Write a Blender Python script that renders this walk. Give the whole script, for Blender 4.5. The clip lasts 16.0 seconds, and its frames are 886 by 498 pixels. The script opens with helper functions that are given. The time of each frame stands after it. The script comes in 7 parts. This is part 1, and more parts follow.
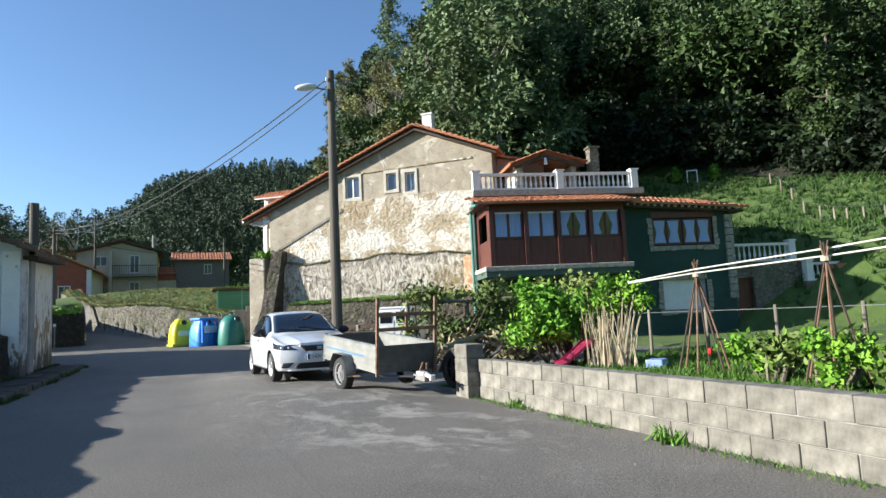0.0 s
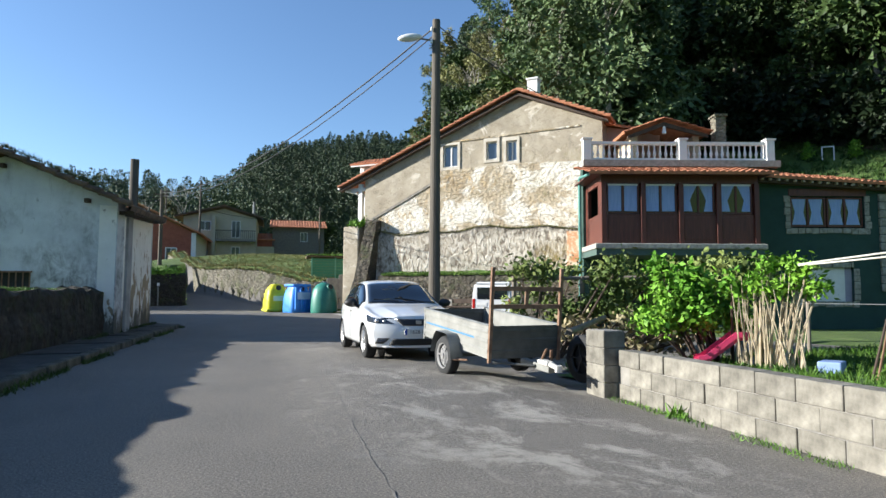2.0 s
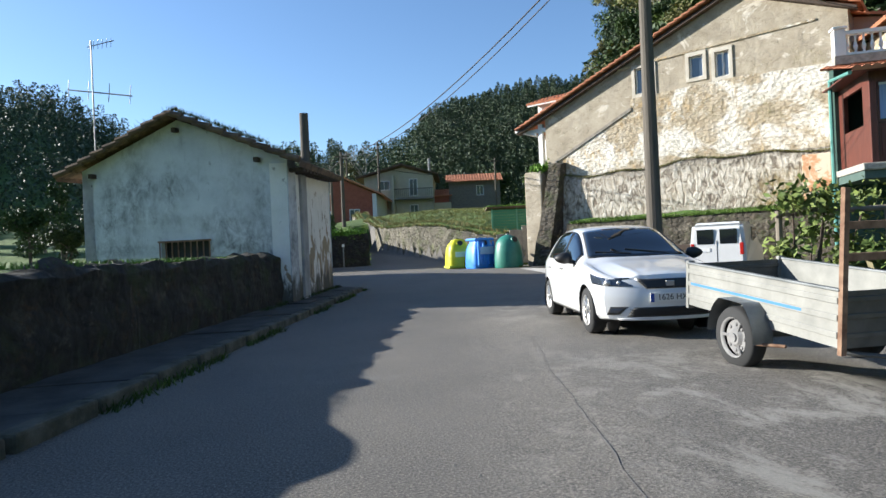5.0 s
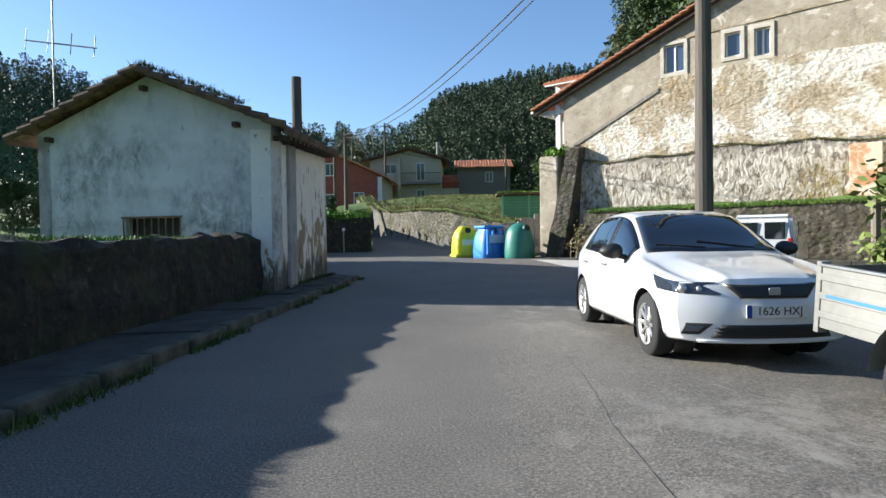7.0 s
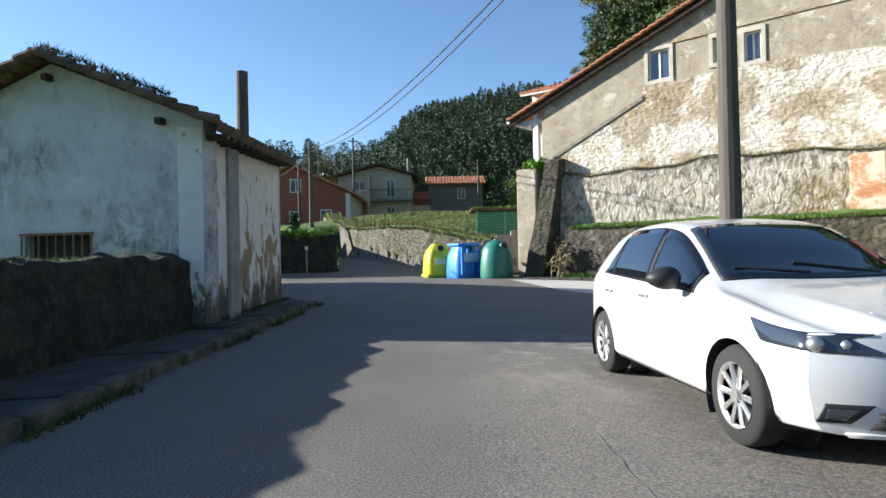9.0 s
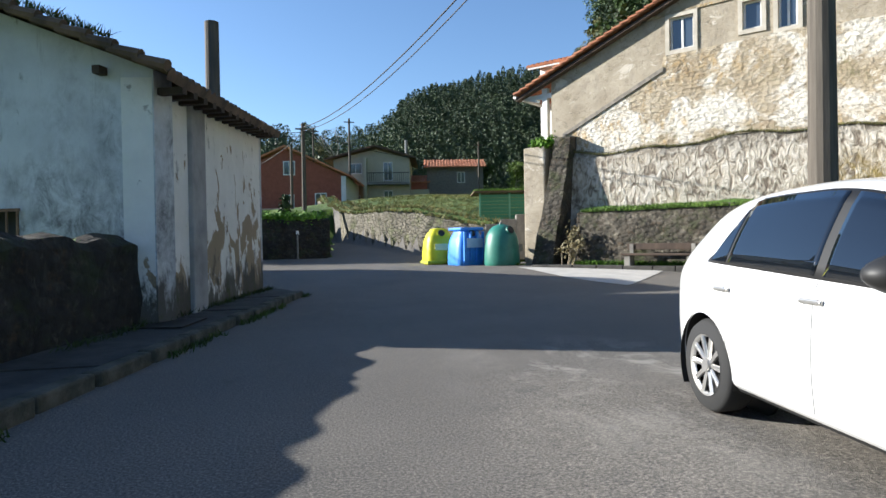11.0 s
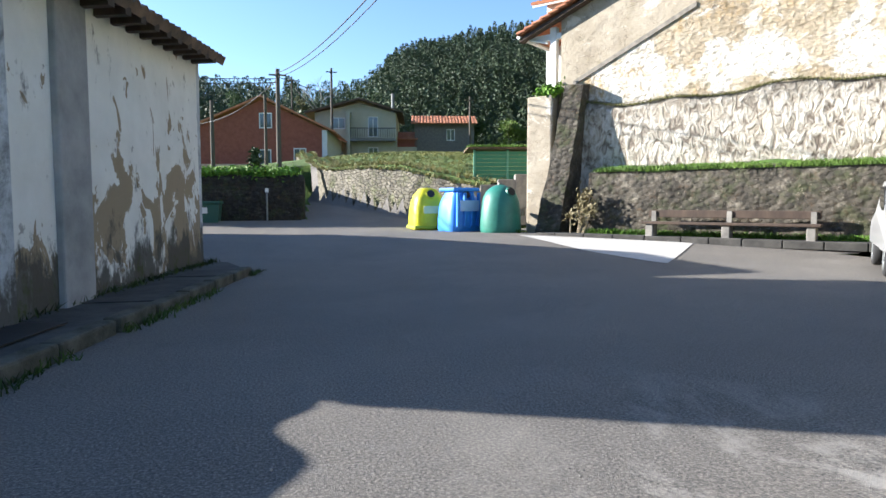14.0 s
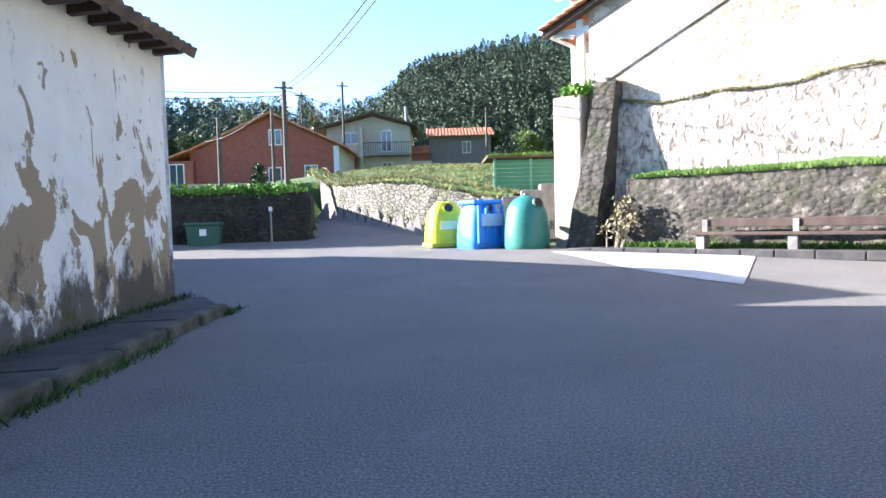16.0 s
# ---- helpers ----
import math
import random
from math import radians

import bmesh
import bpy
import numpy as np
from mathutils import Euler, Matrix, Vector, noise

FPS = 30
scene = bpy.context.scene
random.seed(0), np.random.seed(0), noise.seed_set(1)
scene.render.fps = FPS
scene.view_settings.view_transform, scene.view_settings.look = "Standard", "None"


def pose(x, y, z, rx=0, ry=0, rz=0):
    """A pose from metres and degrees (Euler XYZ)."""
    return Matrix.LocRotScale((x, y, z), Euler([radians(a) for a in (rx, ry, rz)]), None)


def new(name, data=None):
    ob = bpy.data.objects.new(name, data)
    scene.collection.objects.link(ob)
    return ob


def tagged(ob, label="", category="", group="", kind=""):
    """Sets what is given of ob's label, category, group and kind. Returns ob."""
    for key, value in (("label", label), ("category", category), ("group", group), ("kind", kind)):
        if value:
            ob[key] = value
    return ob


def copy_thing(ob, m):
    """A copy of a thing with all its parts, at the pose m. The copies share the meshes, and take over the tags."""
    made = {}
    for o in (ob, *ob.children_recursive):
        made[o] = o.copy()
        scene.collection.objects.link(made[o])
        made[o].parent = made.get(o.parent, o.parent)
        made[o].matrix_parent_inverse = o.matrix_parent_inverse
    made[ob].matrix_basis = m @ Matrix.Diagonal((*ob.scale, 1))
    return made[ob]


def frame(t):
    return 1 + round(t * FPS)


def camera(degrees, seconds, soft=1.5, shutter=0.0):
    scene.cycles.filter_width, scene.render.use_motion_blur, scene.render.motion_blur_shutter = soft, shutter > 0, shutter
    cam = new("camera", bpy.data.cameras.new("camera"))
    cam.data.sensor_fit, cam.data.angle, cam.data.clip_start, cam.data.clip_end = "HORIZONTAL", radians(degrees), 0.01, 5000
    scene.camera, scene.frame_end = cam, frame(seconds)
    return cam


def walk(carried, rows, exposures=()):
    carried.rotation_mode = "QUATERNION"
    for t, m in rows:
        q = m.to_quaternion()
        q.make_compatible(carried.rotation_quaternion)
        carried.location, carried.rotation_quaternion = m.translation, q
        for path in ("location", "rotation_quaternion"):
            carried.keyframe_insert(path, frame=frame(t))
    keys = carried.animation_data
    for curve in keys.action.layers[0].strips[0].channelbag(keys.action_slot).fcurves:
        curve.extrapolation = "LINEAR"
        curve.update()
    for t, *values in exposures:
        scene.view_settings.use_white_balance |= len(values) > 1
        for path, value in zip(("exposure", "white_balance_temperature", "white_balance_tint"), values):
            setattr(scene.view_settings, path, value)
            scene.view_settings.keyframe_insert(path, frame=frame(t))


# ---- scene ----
cam = camera(69.5, 16.0)
UNIT = 1.13                     # metres in one unit of the plan below
METRES, EYE, TILT, LEAN, TURN = 15.754 * UNIT, 1.12 * UNIT, 0.0, 0.0, -37.3
ROWS = [
    (0.0, 0.0, 0.0, 0.0, 0.28, 6.0, 2.68),
    (0.5, -0.0067, 0.0259, -0.0011, 4.28, 5.34, 2.16),
    (1.0, -0.0128, 0.052, -0.0004, 6.94, 4.88, -0.52),
    (1.5, -0.0229, 0.0773, -0.0008, 9.02, 4.35, -2.37),
    (2.0, -0.0315, 0.1034, -0.0013, 8.07, 4.11, -0.3),
    (2.5, -0.0445, 0.1294, 0.0001, 11.73, 2.59, 0.82),
    (3.0, -0.0583, 0.1553, -0.0004, 15.36, 2.32, 0.91),
    (3.5, -0.0716, 0.1834, 0.0015, 19.15, 2.12, 1.53),
    (4.0, -0.0857, 0.2104, -0.0, 22.52, 1.0, -0.19),
    (4.5, -0.097, 0.2376, 0.0011, 23.72, 0.26, 2.78),
    (7.0, -0.1607, 0.383, -0.0005, 24.33, -1.04, 0.86),
    (7.5, -0.1754, 0.411, -0.0006, 23.85, -0.18, 2.28),
    (8.0, -0.1886, 0.4415, 0.0009, 22.57, 0.42, 2.56),
    (10.5, -0.2522, 0.5859, -0.0007, 21.78, 0.06, 0.06),
    (11.0, -0.266, 0.6118, -0.0015, 21.54, -0.7, 0.98),
    (11.5, -0.2796, 0.6427, -0.0, 21.91, -1.81, 0.04),
    (12.0, -0.294, 0.6733, 0.0002, 21.73, -4.0, 2.26),
    (12.5, -0.3048, 0.7037, 0.0022, 22.77, -2.95, 2.5),
    (13.0, -0.3181, 0.7367, 0.0018, 18.43, -4.83, -0.75),
    (13.5, -0.3299, 0.7653, 0.0013, 18.52, -5.68, -0.39),
    (14.0, -0.345, 0.7928, 0.0011, 20.32, -4.21, 0.01),
    (14.5, -0.3578, 0.8244, 0.0019, 19.53, -4.19, 2.03),
    (15.0, -0.3718, 0.854, 0.0003, 20.19, -5.89, 1.5),
    (15.5, -0.3816, 0.8836, -0.0011, 19.13, -5.02, 2.61),
    (16.0, -0.3958, 0.9156, 0.001, 21.81, -2.87, 1.56),
]
EXPO = [(0.0, 1.22, 5950, 10), (8.0, 1.2, 5950, 10), (11.0, 1.2, 5950, 11), (12.5, 1.55, 5950, 12), (14.0, 1.75, 5900, 13), (14.5, 2.1, 5750, 15), (15.0, 1.75, 5700, 16), (15.5, 2.2, 5600, 18), (16.0, 2.6, 5600, 19)]
walk(cam, [(t, pose(0, 0, EYE, TILT, LEAN, TURN) @ pose(METRES * x, METRES * y, METRES * z, 90 + pitch, roll, yaw)) for t, x, y, z, yaw, pitch, roll in ROWS], EXPO)

# ---- light ----
SUN_DIR = Vector((0.88 * 0.94, -0.475 * 0.94, -0.342))          # the way the sunlight travels
sun_data = bpy.data.lights.new("sun", "SUN")
sun_data.energy, sun_data.angle, sun_data.color = 5.0, radians(0.5), (1.0, 0.93, 0.80)
sun = new("sun", sun_data)
sun.matrix_world = Matrix.Translation((-40, 20, 40)) @ SUN_DIR.to_track_quat("-Z", "Y").to_matrix().to_4x4()
world = bpy.data.worlds.new("sky")
scene.world = world
world.use_nodes = True
wn, wl = world.node_tree.nodes, world.node_tree.links
sky = wn.new("ShaderNodeTexSky")
sky.sky_type, sky.sun_disc = "NISHITA", False
sky.sun_elevation, sky.sun_rotation = radians(20), radians(298.4)
sky.air_density, sky.dust_density, sky.ozone_density = 1.0, 0.3, 3.2
wn["Background"].inputs["Strength"].default_value = 0.084
wl.new(sky.outputs[0], wn["Background"].inputs["Color"])

# ---- materials ----


def ramp(nt, stops):
    r = nt.nodes.new("ShaderNodeValToRGB")
    e = r.color_ramp.elements
    while len(e) < len(stops):
        e.new(0.5)
    for k, (p, c) in enumerate(stops):
        e[k].position = p
        e[k].color = (*c, 1) if len(c) == 3 else c
    return r


class Mat:
    """A small builder of procedural materials in object coordinates."""

    def __init__(self, name, rough=0.8, metal=0.0):
        self.m = bpy.data.materials.new(name)
        self.m.use_nodes = True
        self.nt = self.m.node_tree
        self.b = self.nt.nodes["Principled BSDF"]
        self.b.inputs["Roughness"].default_value = rough
        self.b.inputs["Metallic"].default_value = metal
        self.tc = self.nt.nodes.new("ShaderNodeTexCoord")
        self.col = None

    def link(self, a, b):
        self.nt.links.new(a, b)

    def mapped(self, stretch=(1, 1, 1)):
        mp = self.nt.nodes.new("ShaderNodeMapping")
        mp.inputs["Scale"].default_value = stretch
        self.link(self.tc.outputs["Object"], mp.inputs["Vector"])
        return mp.outputs[0]

    def noise(self, scale, detail=6, rough=0.6, stretch=(1, 1, 1), distort=0.0):
        n = self.nt.nodes.new("ShaderNodeTexNoise")
        n.inputs["Scale"].default_value, n.inputs["Detail"].default_value = scale, detail
        n.inputs["Roughness"].default_value, n.inputs["Distortion"].default_value = rough, distort
        self.link(self.mapped(stretch), n.inputs["Vector"])
        return n.outputs["Fac"]

    def cells(self, scale, stretch=(1, 1, 1), feature="F1"):
        v = self.nt.nodes.new("ShaderNodeTexVoronoi")
        v.feature = feature
        v.inputs["Scale"].default_value = scale
        self.link(self.mapped(stretch), v.inputs["Vector"])
        return v.outputs["Distance"]

    def height(self, axis=2):
        s = self.nt.nodes.new("ShaderNodeSeparateXYZ")
        self.link(self.tc.outputs["Object"], s.inputs[0])
        return s.outputs[axis]

    def maths(self, op, a, b=0.0, c=0.0):
        n = self.nt.nodes.new("ShaderNodeMath")
        n.operation = op
        for k, v in enumerate((a, b, c)):
            if isinstance(v, (int, float)):
                n.inputs[k].default_value = v
            else:
                self.link(v, n.inputs[k])
        return n.outputs[0]

    def span(self, v, a, b, lo=0.0, hi=1.0):
        n = self.nt.nodes.new("ShaderNodeMapRange")
        self.link(v, n.inputs[0])
        for k, x in enumerate((a, b, lo, hi)):
            n.inputs[k + 1].default_value = x
        return n.outputs[0]

    def base(self, fac, *stops):
        r = ramp(self.nt, stops)
        self.link(fac, r.inputs[0])
        self.col = r.outputs[0]
        return self

    def over(self, fac, colour):
        x = self.nt.nodes.new("ShaderNodeMix")
        x.data_type = "RGBA"
        if isinstance(fac, (int, float)):
            x.inputs[0].default_value = fac
        else:
            self.link(fac, x.inputs[0])
        self.link(self.col, x.inputs[6])
        if isinstance(colour, tuple):
            x.inputs[7].default_value = (*colour, 1)
        else:
            self.link(colour, x.inputs[7])
        self.col = x.outputs[2]
        return self

    def vary(self, amount=0.25):
        o = self.nt.nodes.new("ShaderNodeObjectInfo")
        h = self.nt.nodes.new("ShaderNodeHueSaturation")
        self.link(self.col, h.inputs["Color"])
        self.link(self.span(o.outputs["Random"], 0, 1, 1 - amount, 1 + amount), h.inputs["Value"])
        self.col = h.outputs[0]
        return self

    def island(self, amount=0.3):
        g = self.nt.nodes.new("ShaderNodeNewGeometry")
        h = self.nt.nodes.new("ShaderNodeHueSaturation")
        self.link(self.col, h.inputs["Color"])
        self.link(self.span(g.outputs["Random Per Island"], 0, 1, 1 - amount, 1 + amount), h.inputs["Value"])
        self.col = h.outputs[0]
        return self

    def bump(self, h, dist=0.01, strength=0.6):
        n = self.nt.nodes.new("ShaderNodeBump")
        n.inputs["Strength"].default_value, n.inputs["Distance"].default_value = strength, dist
        self.link(h, n.inputs["Height"])
        self.link(n.outputs[0], self.b.inputs["Normal"])
        return self

    def done(self):
        self.link(self.col, self.b.inputs["Base Color"])
        return self.m


def simple(name, c1, c2, scale=4, rough=0.7, metal=0.0, bump=0.0, fine=None, stretch=(1, 1, 1), vary=0.0):
    k = Mat(name, rough, metal)
    n = k.noise(scale, 8, 0.65, stretch)
    k.base(n, (0.3, c1), (0.7, c2))
    if vary:
        k.vary(vary)
    if bump:
        k.bump(k.noise(fine or scale * 6, 6, 0.7, stretch), bump)
    return k.done()


def asphalt():
    k = Mat("asphalt", 0.82)
    k.base(k.noise(0.5, 8, 0.65), (0.3, (0.108, 0.098, 0.084)), (0.7, (0.175, 0.157, 0.132)))
    g = k.noise(60, 4, 0.85)
    k.over(k.span(g, 0.5, 0.64), (0.34, 0.305, 0.255))
    k.over(k.span(g, 0.47, 0.34), (0.03, 0.03, 0.03))
    k.over(k.maths("MULTIPLY", k.span(k.noise(0.55, 9, 0.75), 0.56, 0.66), k.span(k.noise(7, 5, 0.7), 0.4, 0.62, 0, 0.6)), (0.24, 0.23, 0.21))
    k.over(k.span(k.noise(1.3, 6, 0.7), 0.6, 0.72, 0, 0.45), (0.06, 0.058, 0.056))
    xx, yy = k.height(0), k.height(1)
    for cx, cy, rad in ((4.3, 7.4, 2.3), (5.4, 14.4, 1.7), (3.6, 5.2, 1.4)):
        d = k.maths("SQRT", k.maths("ADD", k.maths("POWER", k.maths("ABSOLUTE", k.maths("SUBTRACT", xx, cx)), 2.0), k.maths("POWER", k.maths("ABSOLUTE", k.maths("MULTIPLY", k.maths("SUBTRACT", yy, cy), 0.6)), 2.0)))
        k.over(k.maths("MULTIPLY", k.span(d, rad, rad * 0.3), k.span(k.noise(1.7, 9, 0.78, (1, 0.6, 1), 0.4), 0.5, 0.6, 0, 0.8)), (0.36, 0.335, 0.29))
    k.over(k.maths("MULTIPLY", k.span(k.noise(160, 3, 0.8), 0.55, 0.7, 0, 0.6), k.span(k.noise(2.2, 6, 0.7), 0.35, 0.6)), (0.05, 0.046, 0.04))
    k.bump(g, 0.016, 1.0)
    return k.done()


def plaster_old():
    """Weathered ochre-and-white render over rubble, with damp streaks."""
    k = Mat("weathered_render", 0.9)
    k.base(k.noise(0.7, 9, 0.72), (0.3, (0.27, 0.2, 0.12)), (0.48, (0.42, 0.345, 0.235)), (0.64, (0.53, 0.46, 0.35)))
    k.over(k.span(k.noise(0.42, 10, 0.66, (1, 1, 1.3), 0.4), 0.5, 0.56, 0, 0.9), (0.76, 0.72, 0.63))
    k.over(k.span(k.noise(4.5, 8, 0.78, (1, 1, 1.3), 0.8), 0.55, 0.62, 0, 0.65), (0.2, 0.165, 0.11))
    k.over(k.span(k.noise(2.6, 9, 0.75, (1, 1, 1.5), 1.0), 0.58, 0.62, 0, 0.75), (0.7, 0.66, 0.57))
    k.over(k.maths("MULTIPLY", k.span(k.noise(0.8, 8, 0.75, (1.2, 1, 0.7), 0.5), 0.54, 0.62, 0, 0.85), k.span(k.noise(7, 6, 0.75), 0.38, 0.56)), (0.46, 0.31, 0.13))
    k.over(k.maths("MULTIPLY", k.span(k.noise(1.1, 9, 0.8, (1, 1, 1.2), 1.2), 0.57, 0.64), k.span(k.noise(0.35, 3), 0.42, 0.56, 0, 0.85)), (0.21, 0.18, 0.13))
    k.over(k.maths("MULTIPLY", k.span(k.noise(0.6, 6, 0.7), 0.55, 0.65, 0, 0.8), k.span(k.noise(12, 6, 0.8, (1, 1, 0.5)), 0.48, 0.6)), (0.2, 0.19, 0.075))
    crack = k.maths("ABSOLUTE", k.maths("SUBTRACT", k.noise(1.1, 7, 0.7, (1, 1, 1.3), 0.8), 0.5))
    k.over(k.maths("MULTIPLY", k.span(crack, 0.012, 0.0), k.span(k.noise(2.0, 4), 0.42, 0.6, 0, 0.9)), (0.13, 0.1, 0.065))
    k.over(k.span(k.noise(3.0, 8, 0.75, (1.6, 1, 0.3)), 0.62, 0.78, 0, 0.5), (0.2, 0.17, 0.13))
    k.bump(k.maths("ADD", k.noise(3.5, 10, 0.72), k.maths("MULTIPLY", k.cells(5.5, (1, 1, 1.5)), 0.35)), 0.12, 1.0)
    return k.done()


def plaster_upper():
    k = Mat("upper_render", 0.9)
    k.base(k.noise(0.8, 9, 0.72), (0.3, (0.27, 0.225, 0.16)), (0.5, (0.39, 0.335, 0.25)), (0.68, (0.48, 0.42, 0.325)))
    k.over(k.span(k.noise(1.3, 10, 0.78, (1.2, 1, 0.8), 0.6), 0.52, 0.62, 0, 0.75), (0.3, 0.26, 0.2))
    k.over(k.span(k.noise(0.9, 9, 0.7, (1, 1, 1.4), 0.6), 0.57, 0.62, 0, 0.75), (0.66, 0.6, 0.5))
    k.over(k.maths("MULTIPLY", k.span(k.noise(0.5, 7, 0.75), 0.54, 0.64, 0, 0.8), k.span(k.noise(10, 6, 0.8, (1, 1, 0.5)), 0.46, 0.6)), (0.23, 0.2, 0.1))
    k.over(k.span(k.noise(4.0, 8, 0.78, (1.1, 1, 1.0), 0.8), 0.56, 0.64, 0, 0.6), (0.19, 0.165, 0.12))
    crack = k.maths("ABSOLUTE", k.maths("SUBTRACT", k.noise(0.9, 7, 0.7, (0.7, 1, 1.6), 0.8), 0.5))
    k.over(k.maths("MULTIPLY", k.span(crack, 0.01, 0.0), k.span(k.noise(2.0, 4), 0.42, 0.6, 0, 0.85)), (0.14, 0.11, 0.075))
    k.over(k.span(k.noise(2.5, 8, 0.75, (1.4, 1, 0.35)), 0.6, 0.75, 0, 0.5), (0.19, 0.16, 0.12))
    k.bump(k.noise(6, 9, 0.72), 0.05, 0.8)
    return k.done()


def rough_render():
    """Thrown, deeply stippled grey-white render of the plinth."""
    k = Mat("thrown_render", 0.95)
    h = k.noise(5.5, 5, 0.6, (1, 1, 0.6), 0.8)
    k.base(h, (0.38, (0.16, 0.13, 0.1)), (0.5, (0.42, 0.38, 0.31)), (0.64, (0.6, 0.56, 0.49)))
    k.over(k.span(k.noise(0.7, 7, 0.7), 0.52, 0.7, 0, 0.7), (0.36, 0.3, 0.22))
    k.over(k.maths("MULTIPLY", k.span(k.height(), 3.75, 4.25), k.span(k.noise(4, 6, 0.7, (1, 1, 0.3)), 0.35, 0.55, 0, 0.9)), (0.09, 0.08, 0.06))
    stain = k.maths("MULTIPLY", k.maths("MULTIPLY", k.span(k.height(0), 8.7, 9.6), k.span(k.height(), 3.7, 3.0)), k.span(k.noise(3, 8, 0.8, (1, 1, 0.8), 0.5), 0.42, 0.58, 0, 0.9))
    k.over(stain, (0.2, 0.145, 0.03))
    k.bump(h, 0.16, 1.0)
    return k.done()


def shed_white(peel):
    k = Mat("limewash_peeling" if peel else "limewash_mouldy", 0.92)
    # base colour holds light: side raised for bounce, gable bluish and darker for shade
    k.base(k.noise(1.2, 8, 0.65), (0.3, (0.72, 0.7, 0.65) if peel else (0.52, 0.53, 0.54)), (0.7, (0.86, 0.84, 0.79) if peel else (0.7, 0.71, 0.72)))
    if peel:
        f = k.noise(1.7, 6, 0.62, (1, 1, 0.75), 0.9)
        drop = k.span(k.height(), 3.0, 0.6, -0.1, 0.1)
        far = k.span(k.height(0), 2.0, 4.5, -0.07, 0.03)
        m = k.span(k.maths("ADD", k.maths("ADD", f, drop), far), 0.545, 0.56)
        k.over(m, (0.33, 0.255, 0.165))
        k.over(k.maths("MULTIPLY", k.span(k.noise(3.0, 6, 0.7), 0.62, 0.66), 0.8), (0.3, 0.27, 0.24))
    else:
        m = k.maths("MULTIPLY", k.span(k.noise(0.45, 6, 0.65), 0.42, 0.6), k.span(k.noise(3.2, 9, 0.8, (1.2, 1, 0.8), 0.4), 0.4, 0.6))
        k.over(k.maths("MULTIPLY", m, 0.9), (0.14, 0.14, 0.14))
        k.over(k.span(k.noise(22, 5, 0.8), 0.62, 0.72, 0, 0.5), (0.2, 0.2, 0.2))
        k.over(k.span(k.noise(2.4, 8, 0.8, (2.2, 1, 0.25)), 0.56, 0.72, 0, 0.55), (0.24, 0.24, 0.25))
    low = k.maths("ADD", k.span(k.height(), 1.05, 0.2), k.span(k.noise(2.5, 8, 0.75, (1, 1, 0.5)), 0.3, 0.7, -0.75, 0.75))
    k.over(k.span(low, 0.35, 0.75, 0, 0.95), (0.075, 0.068, 0.055))
    k.over(k.maths("MULTIPLY", k.span(low, 0.95, 1.3), k.span(k.noise(6, 4), 0.45, 0.6)), (0.06, 0.075, 0.02))
    k.bump(k.noise(14, 7, 0.7), 0.02, 0.7)
    return k.done()


def mossy_stone(name, dark=1.0):
    k = Mat(name, 0.95)
    v = k.cells(5.0, (1, 1, 1.5))
    k.base(k.noise(2.4, 9, 0.75), (0.35, (0.022 * dark, 0.02 * dark, 0.015 * dark)), (0.55, (0.065 * dark, 0.056 * dark, 0.042 * dark)), (0.72, (0.2 * dark, 0.18 * dark, 0.14 * dark)))
    k.over(k.span(k.noise(1.6, 7, 0.7), 0.5, 0.64, 0, 0.75), (0.04, 0.05, 0.014))
    k.over(k.maths("MULTIPLY", k.span(k.noise(2.1, 6, 0.7), 0.5, 0.62, 0, 0.7), k.span(k.noise(11, 5, 0.8), 0.48, 0.6)), (0.085, 0.05, 0.024))
    k.over(k.span(k.noise(6, 6, 0.8), 0.58, 0.66, 0, 0.6), (0.2 * dark + 0.04, 0.175 * dark + 0.035, 0.13 * dark + 0.03))
    k.bump(k.maths("SUBTRACT", k.noise(9, 7, 0.7), v), 0.08, 1.0)
    return k.done()


def pale_stone():
    k = Mat("rubble_masonry", 0.93)
    v = k.cells(4.5, (1, 1, 1.7), "DISTANCE_TO_EDGE")
    k.base(k.noise(2.5, 8, 0.75), (0.3, (0.11, 0.1, 0.07)), (0.7, (0.3, 0.27, 0.205)))
    k.over(k.span(v, 0.05, 0.0, 0, 0.85), (0.07, 0.06, 0.045))
    k.over(k.span(k.noise(1.3, 7, 0.7), 0.52, 0.66, 0, 0.7), (0.1, 0.12, 0.035))
    k.bump(k.span(v, 0, 0.12), 0.06, 1.0)
    return k.done()


def grass_mat(name, c1, c2, c3):
    k = Mat(name, 0.95)
    k.base(k.noise(0.8, 8, 0.7), (0.3, c1), (0.55, c2), (0.75, c3))
    k.over(k.span(k.noise(18, 4, 0.8), 0.5, 0.7, 0, 0.6), c1)
    k.bump(k.noise(14, 6, 0.8), 0.08, 0.9)
    return k.done()


def leaf_mat(name, c1, c2, vary=0.3):
    k = Mat(name, 0.6)
    k.base(k.noise(0.9, 3), (0.35, c1), (0.65, c2)).island(0.35).vary(vary)
    k.b.inputs["Specular IOR Level"].default_value = 0.25
    return k.done()


def glass_mat(name, tint, rough=0.04):
    k = Mat(name, rough)
    k.base(k.noise(2), (0.3, tint), (0.7, tint))
    k.b.inputs["Coat Weight"].default_value = 0.6
    k.b.inputs["Specular IOR Level"].default_value = 0.9
    return k.done()


def paint(name, c, rough=0.35, coat=0.0, metal=0.0, wear=0.12):
    k = Mat(name, rough, metal)
    d = tuple(v * (1 - wear) for v in c)
    k.base(k.noise(3, 8, 0.7), (0.35, d), (0.65, c))
    k.b.inputs["Coat Weight"].default_value = coat
    k.b.inputs["Coat Roughness"].default_value = 0.05
    return k.done()


